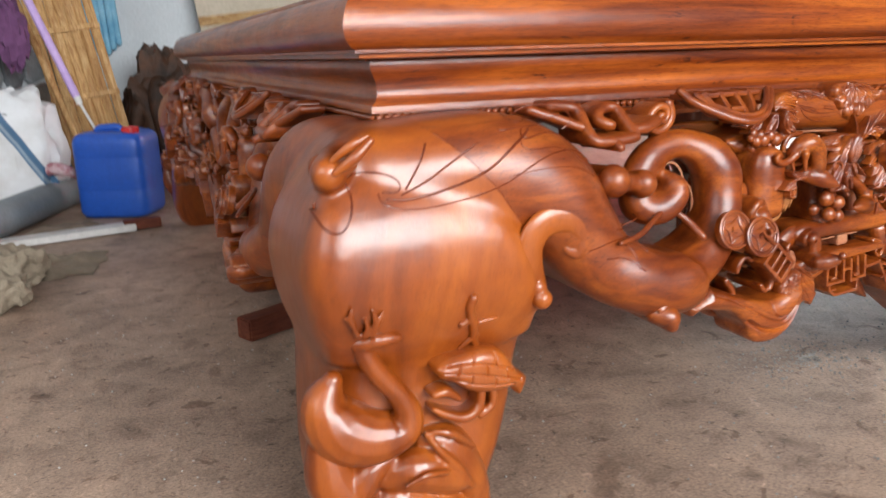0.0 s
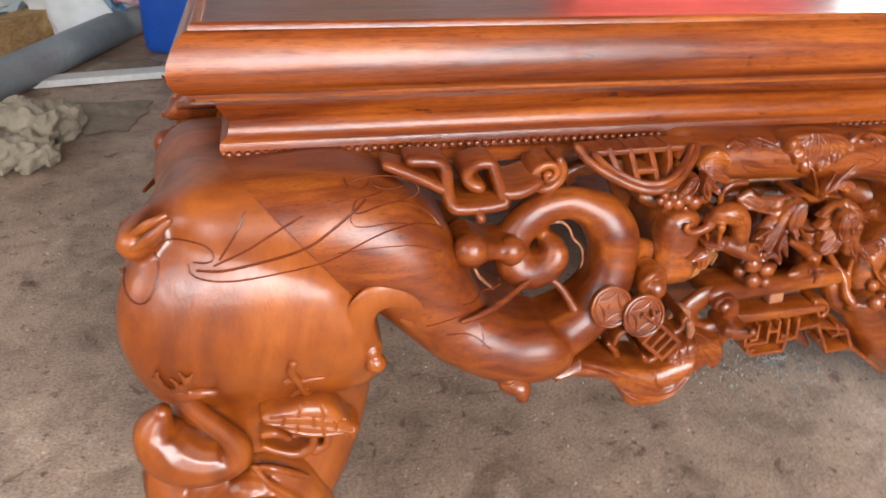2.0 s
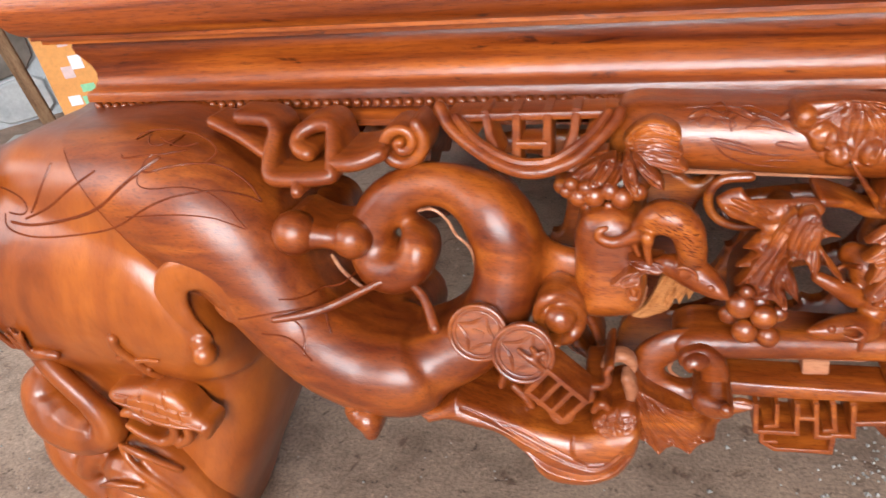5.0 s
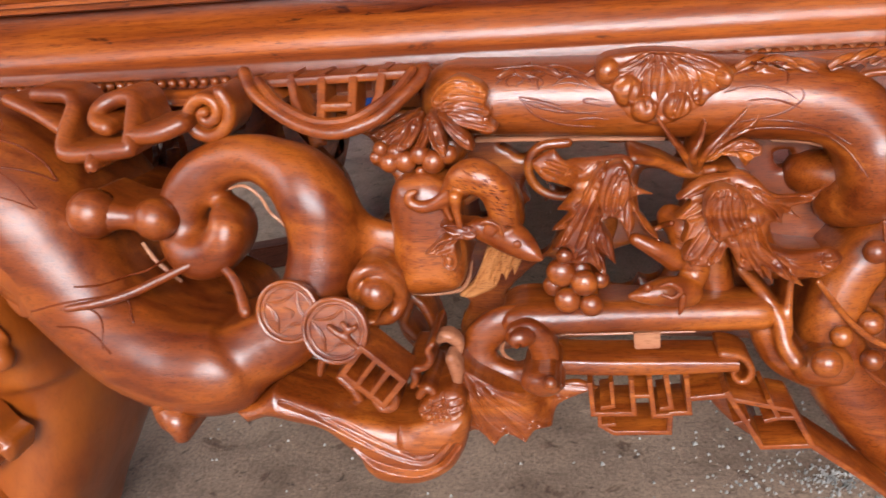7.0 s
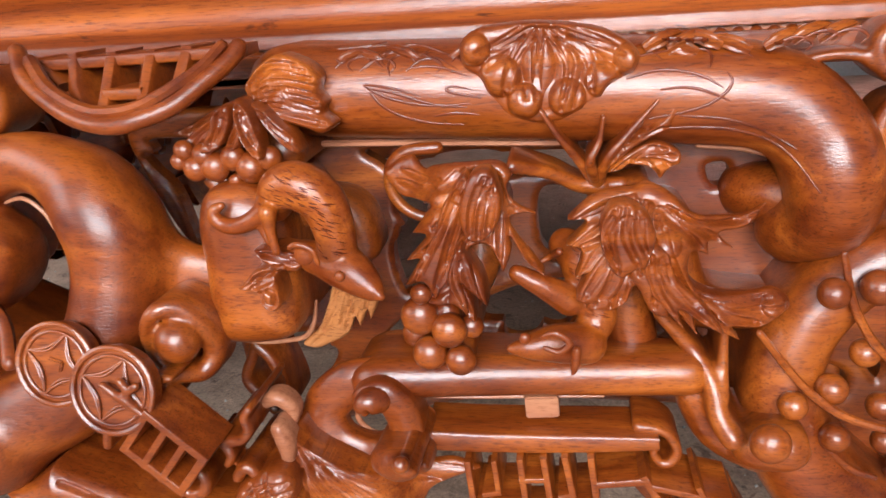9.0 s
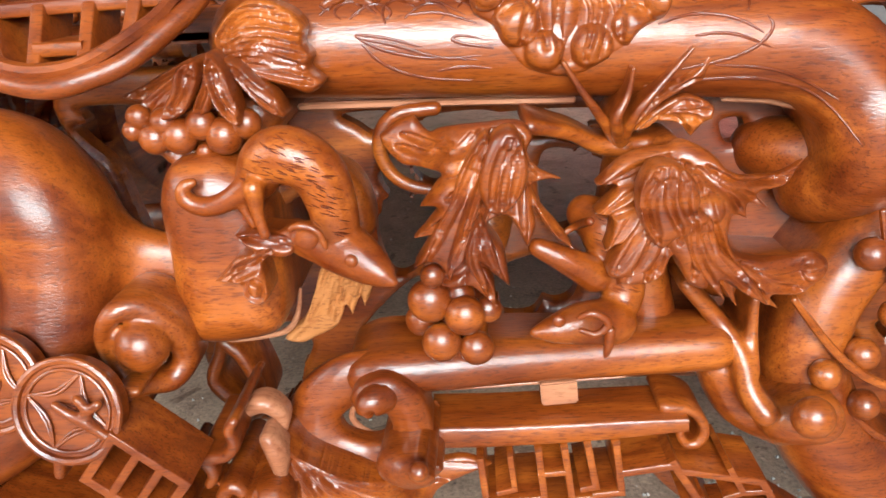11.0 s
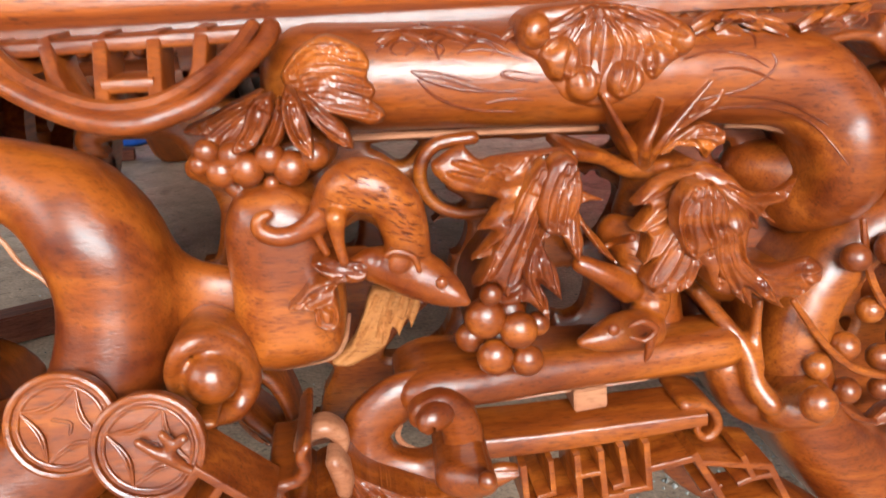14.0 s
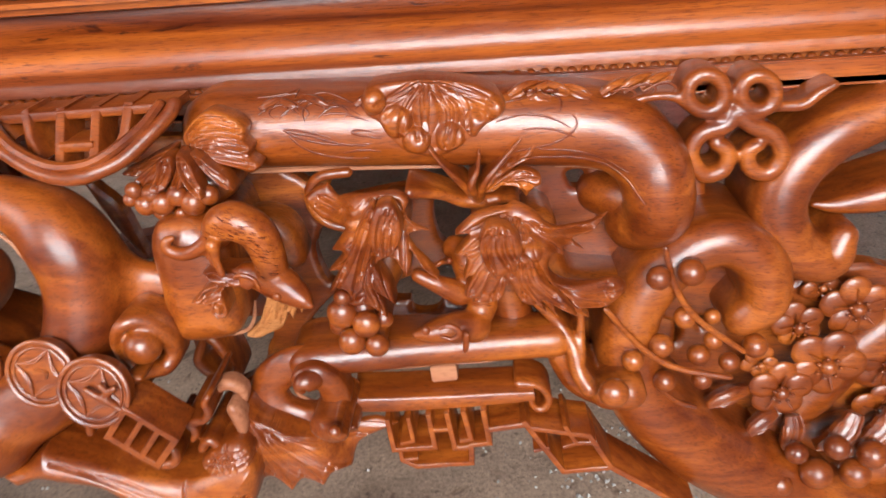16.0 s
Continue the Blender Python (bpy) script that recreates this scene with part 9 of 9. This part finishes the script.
# blue jerrycan
can = thing("jerrycan", "blue plastic jerrycan with a red screw cap, standing on the floor", "jerrycan", pose(-0.235, 2.15, 0, 0, 0, -24))
m = Shape()
n, H = 48, 0.29
for z, s in ((0.002, 0.82), (0.006, 0.92), (0.016, 0.98), (0.03, 1), (0.09, 1), (0.094, 0.995), (0.1, 0.995), (0.104, 1), (0.2, 1), (0.204, 0.995), (0.21, 0.995), (0.214, 1), (0.255, 1), (0.272, 0.97), (0.284, 0.88), (0.29, 0.74)):
    for k in range(n):
        t = 2 * math.pi * k / n
        x, y = math.cos(t), math.sin(t)
        m.v.append((0.1225 * s * math.copysign(abs(x) ** 0.36, x), 0.1 * s * math.copysign(abs(y) ** 0.36, y), z))
m.f = [(j * n + k, j * n + (k + 1) % n, (j + 1) * n + (k + 1) % n, (j + 1) * n + k) for j in range(15) for k in range(n)] + [tuple(range(n - 1, -1, -1)), tuple(15 * n + k for k in range(n))]
part("body", m, BLUE, can)
m = Shape()
m.tube([(-0.06, 0, 0.288, 0.014), (-0.045, 0, 0.298, 0.014), (0.01, 0, 0.3, 0.014), (0.03, 0, 0.285, 0.014)], n=12)
part("carrying_handle", m, BLUE, can)
m = Shape()
rod(m, (0.075, -0.05, 0.276), (0.075, -0.05, 0.306), 0.026, 0.024)
for k in range(14):
    t = 2 * math.pi * k / 14
    m.box((0.075 + 0.0255 * math.cos(t), -0.05 + 0.0255 * math.sin(t), 0.292), (0.002, 0.002, 0.011), 0, 0)
part("screw_cap", m, RED, can, "red screw cap")

# grey pipe and timber beam along the wall
pipe = thing("plastic_pipe", "grey plastic pipe lying on the floor along the wall", "pipe")
m = Shape()
A, B = Vector((-0.815, 1.32, 0.058)), Vector((-0.40, 2.46, 0.058))
t = (B - A).normalized()
s, u = t.cross(Vector((0, 0, 1))), Vector((0, 0, 1))
rings = [(A, 0.055), (B, 0.055), (B, 0.049), (A, 0.049)]
n = 32
m.put([c + r * (math.cos(2 * math.pi * k / n) * s + math.sin(2 * math.pi * k / n) * u) for c, r in rings for k in range(n)], [(j * n + k, j * n + (k + 1) % n, ((j + 1) % 4) * n + (k + 1) % n, ((j + 1) % 4) * n + k) for j in range(4) for k in range(n)])
part("tube_wall", m, GREY, pipe)
beam = thing("timber_beam", "sawn timber beam with a yellow painted end, on the floor", "timber")
m = Shape()
A, B = Vector((-0.945, 1.70, 0.06)), Vector((-0.69, 2.42, 0.06))
yaw = math.degrees(math.atan2(B.y - A.y, B.x - A.x))
c = (A + B) / 2
m.box(c, ((B - A).length / 2, 0.05, 0.058), 0, 0.004, (0, yaw))
part("sawn_body", m, BEAM, beam)
m = Shape()
e = A - (B - A).normalized() * 0.056
m.box(e, (0.055, 0.0515, 0.0595), 0, 0.004, (0, yaw))
part("painted_end", m, YELLOW, beam, "yellow painted end")

# white board with a red-brown offcut at its end
board = thing("white_plank", "thin white plank lying on the floor", "plank", pose(-0.47, 1.79, 0.002, 0, 0, 11))
m = Shape()
m.box((0, 0, 0.012), (0.26, 0.035, 0.01), 0, 0.002)
part("strip", m, WHITE, board)
offcut = thing("wood_offcut", "red-brown wood offcut lying on the floor", "offcut", pose(-0.19, 1.845, 0.002, 0, 0, 8))
m = Shape()
m.box((0, 0, 0.017), (0.055, 0.02, 0.015), 0, 0.002)
part("stick", m, BROWN, offcut)
brick = thing("wood_block", "dark wooden block on the floor under the daybed", "wood block", pose(0.02, 0.72, 0.001, 0, 0, 26))
m = Shape()
m.box((0, 0, 0.022), (0.085, 0.022, 0.021), 0, 0.003)
part("block", m, BROWN, brick)

# white woven sack with a blue stripe
def sack_cloth():
    mat, nodes, links, bsdf = shader("woven_sack")
    v = stretched(nodes, links, (1, 1, 1))
    sep = nodes.new("ShaderNodeSeparateXYZ")
    links.new(v, sep.inputs["Vector"])
    lean = nodes.new("ShaderNodeMath")
    lean.operation = "MULTIPLY_ADD"
    lean.inputs[1].default_value, lean.inputs[2].default_value = 1.71, 0.0
    links.new(sep.outputs["X"], lean.inputs[0])
    tot = nodes.new("ShaderNodeMath")
    links.new(lean.outputs[0], tot.inputs[0])
    links.new(sep.outputs["Z"], tot.inputs[1])
    band = ramp(nodes, [(0.318, (0.7, 0.7, 0.71)), (0.325, (0.05, 0.13, 0.24)), (0.345, (0.3, 0.38, 0.45)), (0.36, (0.05, 0.13, 0.24)), (0.39, (0.05, 0.13, 0.24)), (0.397, (0.7, 0.7, 0.71))])
    links.new(tot.outputs[0], band.inputs["Fac"])
    dirt = noisy(nodes, links, v, 9, 5, 0.6)
    dr = ramp(nodes, [(0.3, (0.75, 0.72, 0.68)), (0.6, (1, 1, 1))])
    links.new(dirt.outputs["Fac"], dr.inputs["Fac"])
    links.new(mixed(nodes, links, "MULTIPLY", 0.8, band.outputs["Color"], dr.outputs["Color"]), bsdf.inputs["Base Color"])
    bsdf.inputs["Roughness"].default_value = 0.6
    weave = nodes.new("ShaderNodeTexChecker")
    weave.inputs["Scale"].default_value = 420
    links.new(v, weave.inputs["Vector"])
    bp = nodes.new("ShaderNodeBump")
    bp.inputs["Strength"].default_value, bp.inputs["Distance"].default_value = 0.35, 0.001
    links.new(weave.outputs["Fac"], bp.inputs["Height"])
    links.new(bp.outputs["Normal"], bsdf.inputs["Normal"])
    return mat


sack = thing("woven_sack", "full white woven sack with a blue stripe, slumped on floor", "sack", pose(-0.6, 2.36, 0, 0, 0, 0))
m = Shape()
lump(m, (0, 0, 0.2), (0.19, 0.13, 0.235), 4.2, 40, 26, 0.22, 0.75, 2.6)
part("bag", m, sack_cloth(), sack)
m = Shape()
m.tube([(0.1, -0.08, 0.14, 0.015), (0.15, -0.12, 0.165, 0.022), (0.2, -0.12, 0.15, 0.02), (0.22, -0.1, 0.13, 0.012)], n=10)
part("tied_rag", m, plain("red_rag", (0.3, 0.05, 0.08), (0.62, 0.5, 0.5), 0.9, 40), sack, "red and white rag tied to the sack")

# split-bamboo panel leaning on the wall
panel = thing("bamboo_panel", "leaning panel of split bamboo slats with cross battens", "panel", pose(-0.26, 2.56, 0, -10, -9, 0))
for k in range(7):
    m = Shape()
    x = -0.105 + 0.035 * k
    m.tube([(x, 0, 0.004, 0.0172), (x + 0.004 * math.sin(k), 0, 0.6, 0.0172), (x, 0, 1.35, 0.0165)], n=10, sq=0.4, flat=1, axis=YAX)
    part("slat", m, BAMBOO, panel)
for z in (0.17, 0.4, 0.66, 0.95):
    m = Shape()
    m.box((0, -0.012, z), (0.125, 0.006, 0.011), 2, 0.002)
    part("batten", m, BAMBOO, panel)

# broom, stick and the purple bag that hangs over them
broom = thing("broom_handle", "lilac plastic broom handle with a white tip, leaning", "broom")
m = Shape()
rod(m, (-0.345, 2.34, 0.40), (-0.5, 2.44, 0.86), 0.014)
part("shaft", m, LILAC, broom)
m = Shape()
rod(m, (-0.338, 2.336, 0.375), (-0.345, 2.34, 0.405), 0.011, 0.0125)
part("tip", m, WHITE, broom)
m = Shape()
rod(m, (-0.30, 2.31, 0.29), (-0.338, 2.336, 0.38), 0.005)
part("hook", m, WHITE, broom)
pole = thing("wooden_pole", "thin wooden pole leaning against the wall", "pole")
m = Shape()
rod(m, (-0.30, 2.42, 0.0), (-0.56, 2.62, 0.92), 0.011, 0.013)
part("shaft", m, BAMBOO, pole)
bag = thing("cloth_bag", "crumpled purple cloth bag hanging over the pole", "bag")
m = Shape()
lump(m, (-0.535, 2.5, 0.62), (0.055, 0.05, 0.115), 9.1, 30, 22, 0.35, 0.9, 3.5, False)
part("cloth", m, PURPLE, bag)

# blue cloth and root wood by the rear wall, plywood sheet
cloth = thing("blue_cloth", "light blue cloth hanging on the rear wall", "cloth")
m = Shape()
for k in range(6):
    x = -0.30 + 0.024 * k
    m.tube([(x, 3.16, 1.25, 0.014), (x + 0.006 * math.sin(k * 2), 3.15, 0.9, 0.017), (x + 0.012, 3.165, 0.56 + 0.02 * (k % 3), 0.013)], n=10)
part("folds", m, plain("blue_cloth", (0.12, 0.33, 0.5), (0.3, 0.55, 0.68), 0.9, 12), cloth)
root = thing("root_wood", "dark gnarled tree root standing behind the jerrycan", "tree root")
m = Shape()
lump(m, (-0.02, 2.78, 0.27), (0.16, 0.14, 0.28), 3.3, 46, 34, 0.35, 0.9, 2.6)
m.kind = "root"
for k in range(7):
    t = 2 * math.pi * k / 7
    m.tube([(-0.03 + 0.06 * math.cos(t), 2.74 + 0.05 * math.sin(t), 0.42, 0.04), (-0.03 + 0.13 * math.cos(t), 2.74 + 0.1 * math.sin(t), 0.3 + 0.05 * math.sin(3 * k), 0.035), (-0.03 + 0.17 * math.cos(t + 0.3), 2.74 + 0.13 * math.sin(t), 0.03, 0.03)], n=10)
carved("gnarled_stump", m, BARK, root)
ply = thing("plywood_sheet", "plywood sheet leaning on the rear wall", "plywood", pose(0.55, 2.95, 0, -7, -6, 0))
m = Shape()
m.box((0, 0, 0.62), (0.3, 0.008, 0.62), 0, 0.001)
part("sheet", m, plain("raw_plywood", (0.40, 0.33, 0.24), (0.52, 0.45, 0.35), 0.7, 4.0, 0.1), ply)
for z in (0.3, 0.72, 1.1):
    m = Shape()
    m.box((0, -0.016, z), (0.3, 0.007, 0.02), 0, 0.001)
    part("batten", m, BEAM, ply)

# folded carton sheet, printed
carton = thing("printed_carton", "opened white and orange printed carton leaning by the wall", "carton")
C0, CL, CR = Vector((-0.925, 1.2, 0)), Vector((-1.04, 1.12, 0)), Vector((-0.885, 1.42, 0))
LEAN = Vector((-0.15, 0.07, 0))


def panel_mesh(a, b, z0, z1, off, thick=0.004):
    """A card face between a and b, from height z0 to z1, off metres in front of the sheet."""
    t = (b - a).normalized()
    nrm = Vector((t.y, -t.x, 0))
    m = Shape()
    q = []
    for d in (off, off - thick):
        for p, z in ((a, z0), (b, z0), (b, z1), (a, z1)):
            q.append(p + LEAN * (z / 0.5) + nrm * d + Vector((0, 0, z)))
    m.put(q, [(0, 1, 2, 3), (7, 6, 5, 4), (0, 4, 5, 1), (1, 5, 6, 2), (2, 6, 7, 3), (3, 7, 4, 0)])
    return m


part("side_panel", panel_mesh(CL, C0, 0.04, 0.62, 0.0), ORANGE, carton, "orange printed side")
part("front_panel", panel_mesh(C0, CR, 0.055, 0.62, 0.0), CARD, carton, "white printed face")
part("print_band", panel_mesh(C0, CR, 0.008, 0.055, 0.001), ORANGE, carton, "orange printed band")
part("flap", panel_mesh(CL, CL.lerp(C0, 0.48), 0.002, 0.04, 0.002), CARD, carton)
part("flap", panel_mesh(CL.lerp(C0, 0.52), C0, 0.002, 0.04, 0.004), CARD, carton)
part("print_patch", panel_mesh(CL.lerp(C0, 0.5), C0, 0.3, 0.62, 0.0022, 0.001), CARD, carton, "white printed patch")
for a, b, z0, z1, mt in ((0.45, 0.7, 0.09, 0.12, GREEN), (0.5, 0.75, 0.13, 0.15, GREEN), (0.2, 0.42, 0.1, 0.125, CARD), (0.3, 0.5, 0.17, 0.2, PINK), (0.5, 0.72, 0.19, 0.225, CARD), (0.42, 0.6, 0.25, 0.28, PINK), (0.15, 0.35, 0.055, 0.075, YELLOW)):
    part("print_mark", panel_mesh(CL.lerp(C0, a), CL.lerp(C0, b), z0, z1, 0.0022, 0.001), mt, carton)
part("print_mark", panel_mesh(C0.lerp(CR, 0.55), C0.lerp(CR, 0.8), 0.02, 0.042, 0.0032, 0.001), GREEN, carton)
for k in range(3):
    part("print_mark", panel_mesh(C0.lerp(CR, 0.33 + 0.05 * k), C0.lerp(CR, 0.6 + 0.05 * k), 0.2 + 0.028 * k, 0.214 + 0.028 * k, 0.0022, 0.001), PINK, carton)
CHUNK_DARK = wood("weathered_brown_wood", (0.12, 0.07, 0.04), (0.2, 0.12, 0.07), (0.28, 0.18, 0.11), rough=0.8, coat=0.0, scale=(12, 12, 2))
slat = thing("brown_board", "rough brown board leaning beside the carton", "board", pose(-1.07, 1.1, 0.0, -8, -14, 30))
m = Shape()
m.box((0, 0, 0.26), (0.017, 0.009, 0.26), 0, 0.002)
part("plank", m, CHUNK_DARK, slat)
for k, (x, y, yaw) in enumerate(((-1.13, 1.06, 20), (-1.16, 0.98, -10))):
    tile = thing("white_tile", "white broken tile lying on the floor", "tile", pose(x, y, 0.001 + 0.0 * k, 0, 0, yaw), "tile pieces")
    m = Shape()
    m.box((0, 0, 0.022 - 0.012 * k), (0.06, 0.045, 0.02 - 0.012 * k), 0, 0.002)
    part("piece", m, WHITE, tile)

# cut wood chunks and rags on the floor
CHUNK = wood("bare_red_wood", (0.3, 0.13, 0.06), (0.4, 0.19, 0.09), (0.5, 0.26, 0.13), rough=0.7, coat=0.0, scale=(3, 14, 14))
chunk = thing("wood_chunk", "reddish bare cut wood chunk lying on the floor", "wood chunk", pose(-0.70, 1.095, 0.001, 0, 0, 30))
m = Shape()
m.put([(-0.075, -0.06, 0.0), (0.055, -0.065, 0.0), (0.075, 0.055, 0.0), (-0.06, 0.065, 0.0), (-0.085, -0.062, 0.045), (-0.035, -0.05, 0.12), (0.045, -0.05, 0.145), (0.07, -0.055, 0.06), (-0.06, 0.055, 0.09), (0.03, 0.03, 0.135), (0.08, 0.05, 0.06)],
      [(3, 2, 1, 0), (0, 1, 7, 6, 5, 4), (1, 2, 10, 7), (7, 10, 9, 6), (2, 3, 8, 9, 10), (3, 0, 4, 8), (4, 5, 8), (5, 6, 9, 8)])
bm = bmesh.new()
bm.from_mesh(m.mesh("chunk"))
bmesh.ops.bevel(bm, geom=bm.edges[:], offset=0.005, segments=2, affect="EDGES")
bm.verts.index_update()
m = Shape()
m.put([w.co.copy() for w in bm.verts], [[w.index for w in f.verts] for f in bm.faces])
bm.free()
part("chunk", m, CHUNK, chunk)
chip = thing("wood_chunk", "small pale wood chip on the floor by the carton", "wood chunk", pose(-0.84, 1.2, 0.001, 0, 0, 40))
m = Shape()
m.box((0, 0, 0.036), (0.02, 0.025, 0.034), 0, 0.006)
part("chunk", m, BEAM, chip)


def rag(label, c, size, seed, mat, n=44):
    """A crumpled cloth: a heaped sheet with many folds and a ragged outline."""
    ob = thing("burlap_rag", label, "rag", None, "rags on the floor")
    m = Shape()
    for i in range(n):
        for j in range(n):
            u, v = 2 * i / (n - 1) - 1, 2 * j / (n - 1) - 1
            ed = 1 + 0.25 * noise.noise(Vector((u * 2, v * 2, seed)))
            d = max(abs(u), abs(v))
            h = max(0.0, 1 - d**2.2) * (0.55 + 0.5 * noise.noise(Vector((u * 2.2, v * 2.2, seed + 5))))
            fold = abs(noise.noise(Vector((u * 2.6 + v, v * 2.2, seed + 9)))) * 0.5 * (1 - d**4)
            m.v.append((c[0] + u * size[0] * ed + v * 0.02, c[1] + v * size[1] * ed, 0.004 + size[2] * max(0.0, h + fold)))
    m.f = [(i * n + j, (i + 1) * n + j, (i + 1) * n + j + 1, i * n + j + 1) for i in range(n - 1) for j in range(n - 1)]
    k = len(m.v)
    m.v += [(x, y, max(0.001, z - 0.004)) for x, y, z in m.v]
    m.f += [tuple(k + x for x in reversed(f)) for f in m.f]
    part("cloth", m, mat, ob, angle=60)
    return ob


heap = thing("burlap_rag", "crumpled beige burlap rag heaped on the concrete floor", "rag", None, "rags on the floor")
m = Shape()
for k, (x, y, z, r) in enumerate(((-0.575, 1.10, 0.045, 0.06), (-0.505, 1.12, 0.04, 0.06), (-0.60, 1.21, 0.08, 0.062), (-0.53, 1.21, 0.075, 0.068), (-0.485, 1.29, 0.05, 0.065), (-0.57, 1.30, 0.06, 0.06))):
    lump(m, (x, y, z), (r, r * 0.8, r * 0.75), 3.7 * k, 28, 18, 0.5, 0.9, 3.2)
m = skinned([m], 0.006, 1)
m.v = [tuple(Vector(p) + 0.014 * noise.noise(Vector(p) * 22) * Vector((0.5, 0.5, 1)) + 0.006 * noise.noise(Vector(p) * 60) * Vector((1, 1, 1))) for p in m.v]
m.v = [(x, y, max(0.001, z)) for x, y, z in m.v]
part("cloth", m, BURLAP, heap, angle=60)
rag("flat brown burlap rag on the concrete floor", (-0.44, 1.45, 0), (0.13, 0.12, 0.03), 6.0, plain("brown_burlap", (0.16, 0.12, 0.08), (0.27, 0.21, 0.15), 0.95, 14.0, 0.8, 0.004, fine=160))
rag("small dark rag by the pipe", (-0.42, 1.93, 0), (0.1, 0.05, 0.03), 8.5, plain("dark_burlap", (0.1, 0.07, 0.05), (0.2, 0.15, 0.11), 0.95, 14.0, 0.8))

# red translucent sheet over the rear window
def thin_red():
    mat, nodes, links, bsdf = shader("red_translucent_sheet")
    back, mix = nodes.new("ShaderNodeBsdfTranslucent"), nodes.new("ShaderNodeMixShader")
    back.inputs["Color"].default_value = (0.85, 0.12, 0.1, 1)
    bsdf.inputs["Base Color"].default_value = (0.75, 0.07, 0.06, 1)
    bsdf.inputs["Roughness"].default_value = 0.5
    mix.inputs[0].default_value = 0.6
    links.new(bsdf.outputs[0], mix.inputs[1])
    links.new(back.outputs[0], mix.inputs[2])
    links.new(mix.outputs[0], nodes["Material Output"].inputs["Surface"])
    return mat


tarp = thing("red_tarpaulin", "bright red plastic sheet hanging over the rear window", "tarpaulin")
m = Shape()
n, k = 90, 8
m.v = [(1.5 + 1.6 * i / (n - 1), 3.15 + 0.018 * math.sin(i * 0.9) + 0.01 * math.sin(i * 0.31), 0.5 + 1.6 * j / (k - 1)) for i in range(n) for j in range(k)]
m.f = [(i * k + j, (i + 1) * k + j, (i + 1) * k + j + 1, i * k + j + 1) for i in range(n - 1) for j in range(k - 1)]
part("sheet", m, thin_red(), tarp)
m = Shape()
rod(m, (1.48, 3.16, 2.1), (3.12, 3.16, 2.1), 0.014)
part("hanging_rod", m, GREY, tarp)

# gravel, chips and sawdust on the floor
rnd = random.Random(11)
grit = Shape()
for k in range(2600):
    if k < 520:
        a, r = rnd.uniform(0, 6.283), abs(rnd.gauss(0, 0.07))
        x, y = 0.80 + 1.4 * r * math.cos(a), 0.15 + 0.8 * r * math.sin(a)
    else:
        x, y = rnd.uniform(-0.9, 1.7), rnd.uniform(-0.45, 1.3)
    s = rnd.uniform(0.0007, 0.0026) if k >= 520 else rnd.uniform(0.0008, 0.003)
    if 520 <= k < 560:
        x, y, s = 0.80 + rnd.gauss(0, 0.12), 0.15 + rnd.gauss(0, 0.07), rnd.uniform(0.002, 0.0042)
    p = [Vector((rnd.uniform(-1, 1), rnd.uniform(-1, 1), rnd.uniform(0.2, 1))).normalized() * s * rnd.uniform(0.7, 1.2) for _ in range(4)]
    e = Vector((x, y, s * 0.4))
    grit.put([e + Vector((s, 0, -s * 0.4)), e + Vector((-s * 0.6, s * 0.8, -s * 0.4)), e + Vector((-s * 0.5, -s * 0.8, -s * 0.4)), e + Vector((p[0].x * 0.3, p[0].y * 0.3, s * 0.8)), e + Vector((p[1].x, p[1].y, s * 0.3))], [(0, 1, 3), (1, 2, 3), (2, 0, 3), (0, 4, 1), (0, 2, 1)])
tagged(part("gravel", grit, plain("pale_grit", (0.12, 0.11, 0.1), (0.5, 0.46, 0.42), 0.9, 60), angle=10), "scattered grit and pale crumbs on the concrete floor", "gravel", "", "stuff")
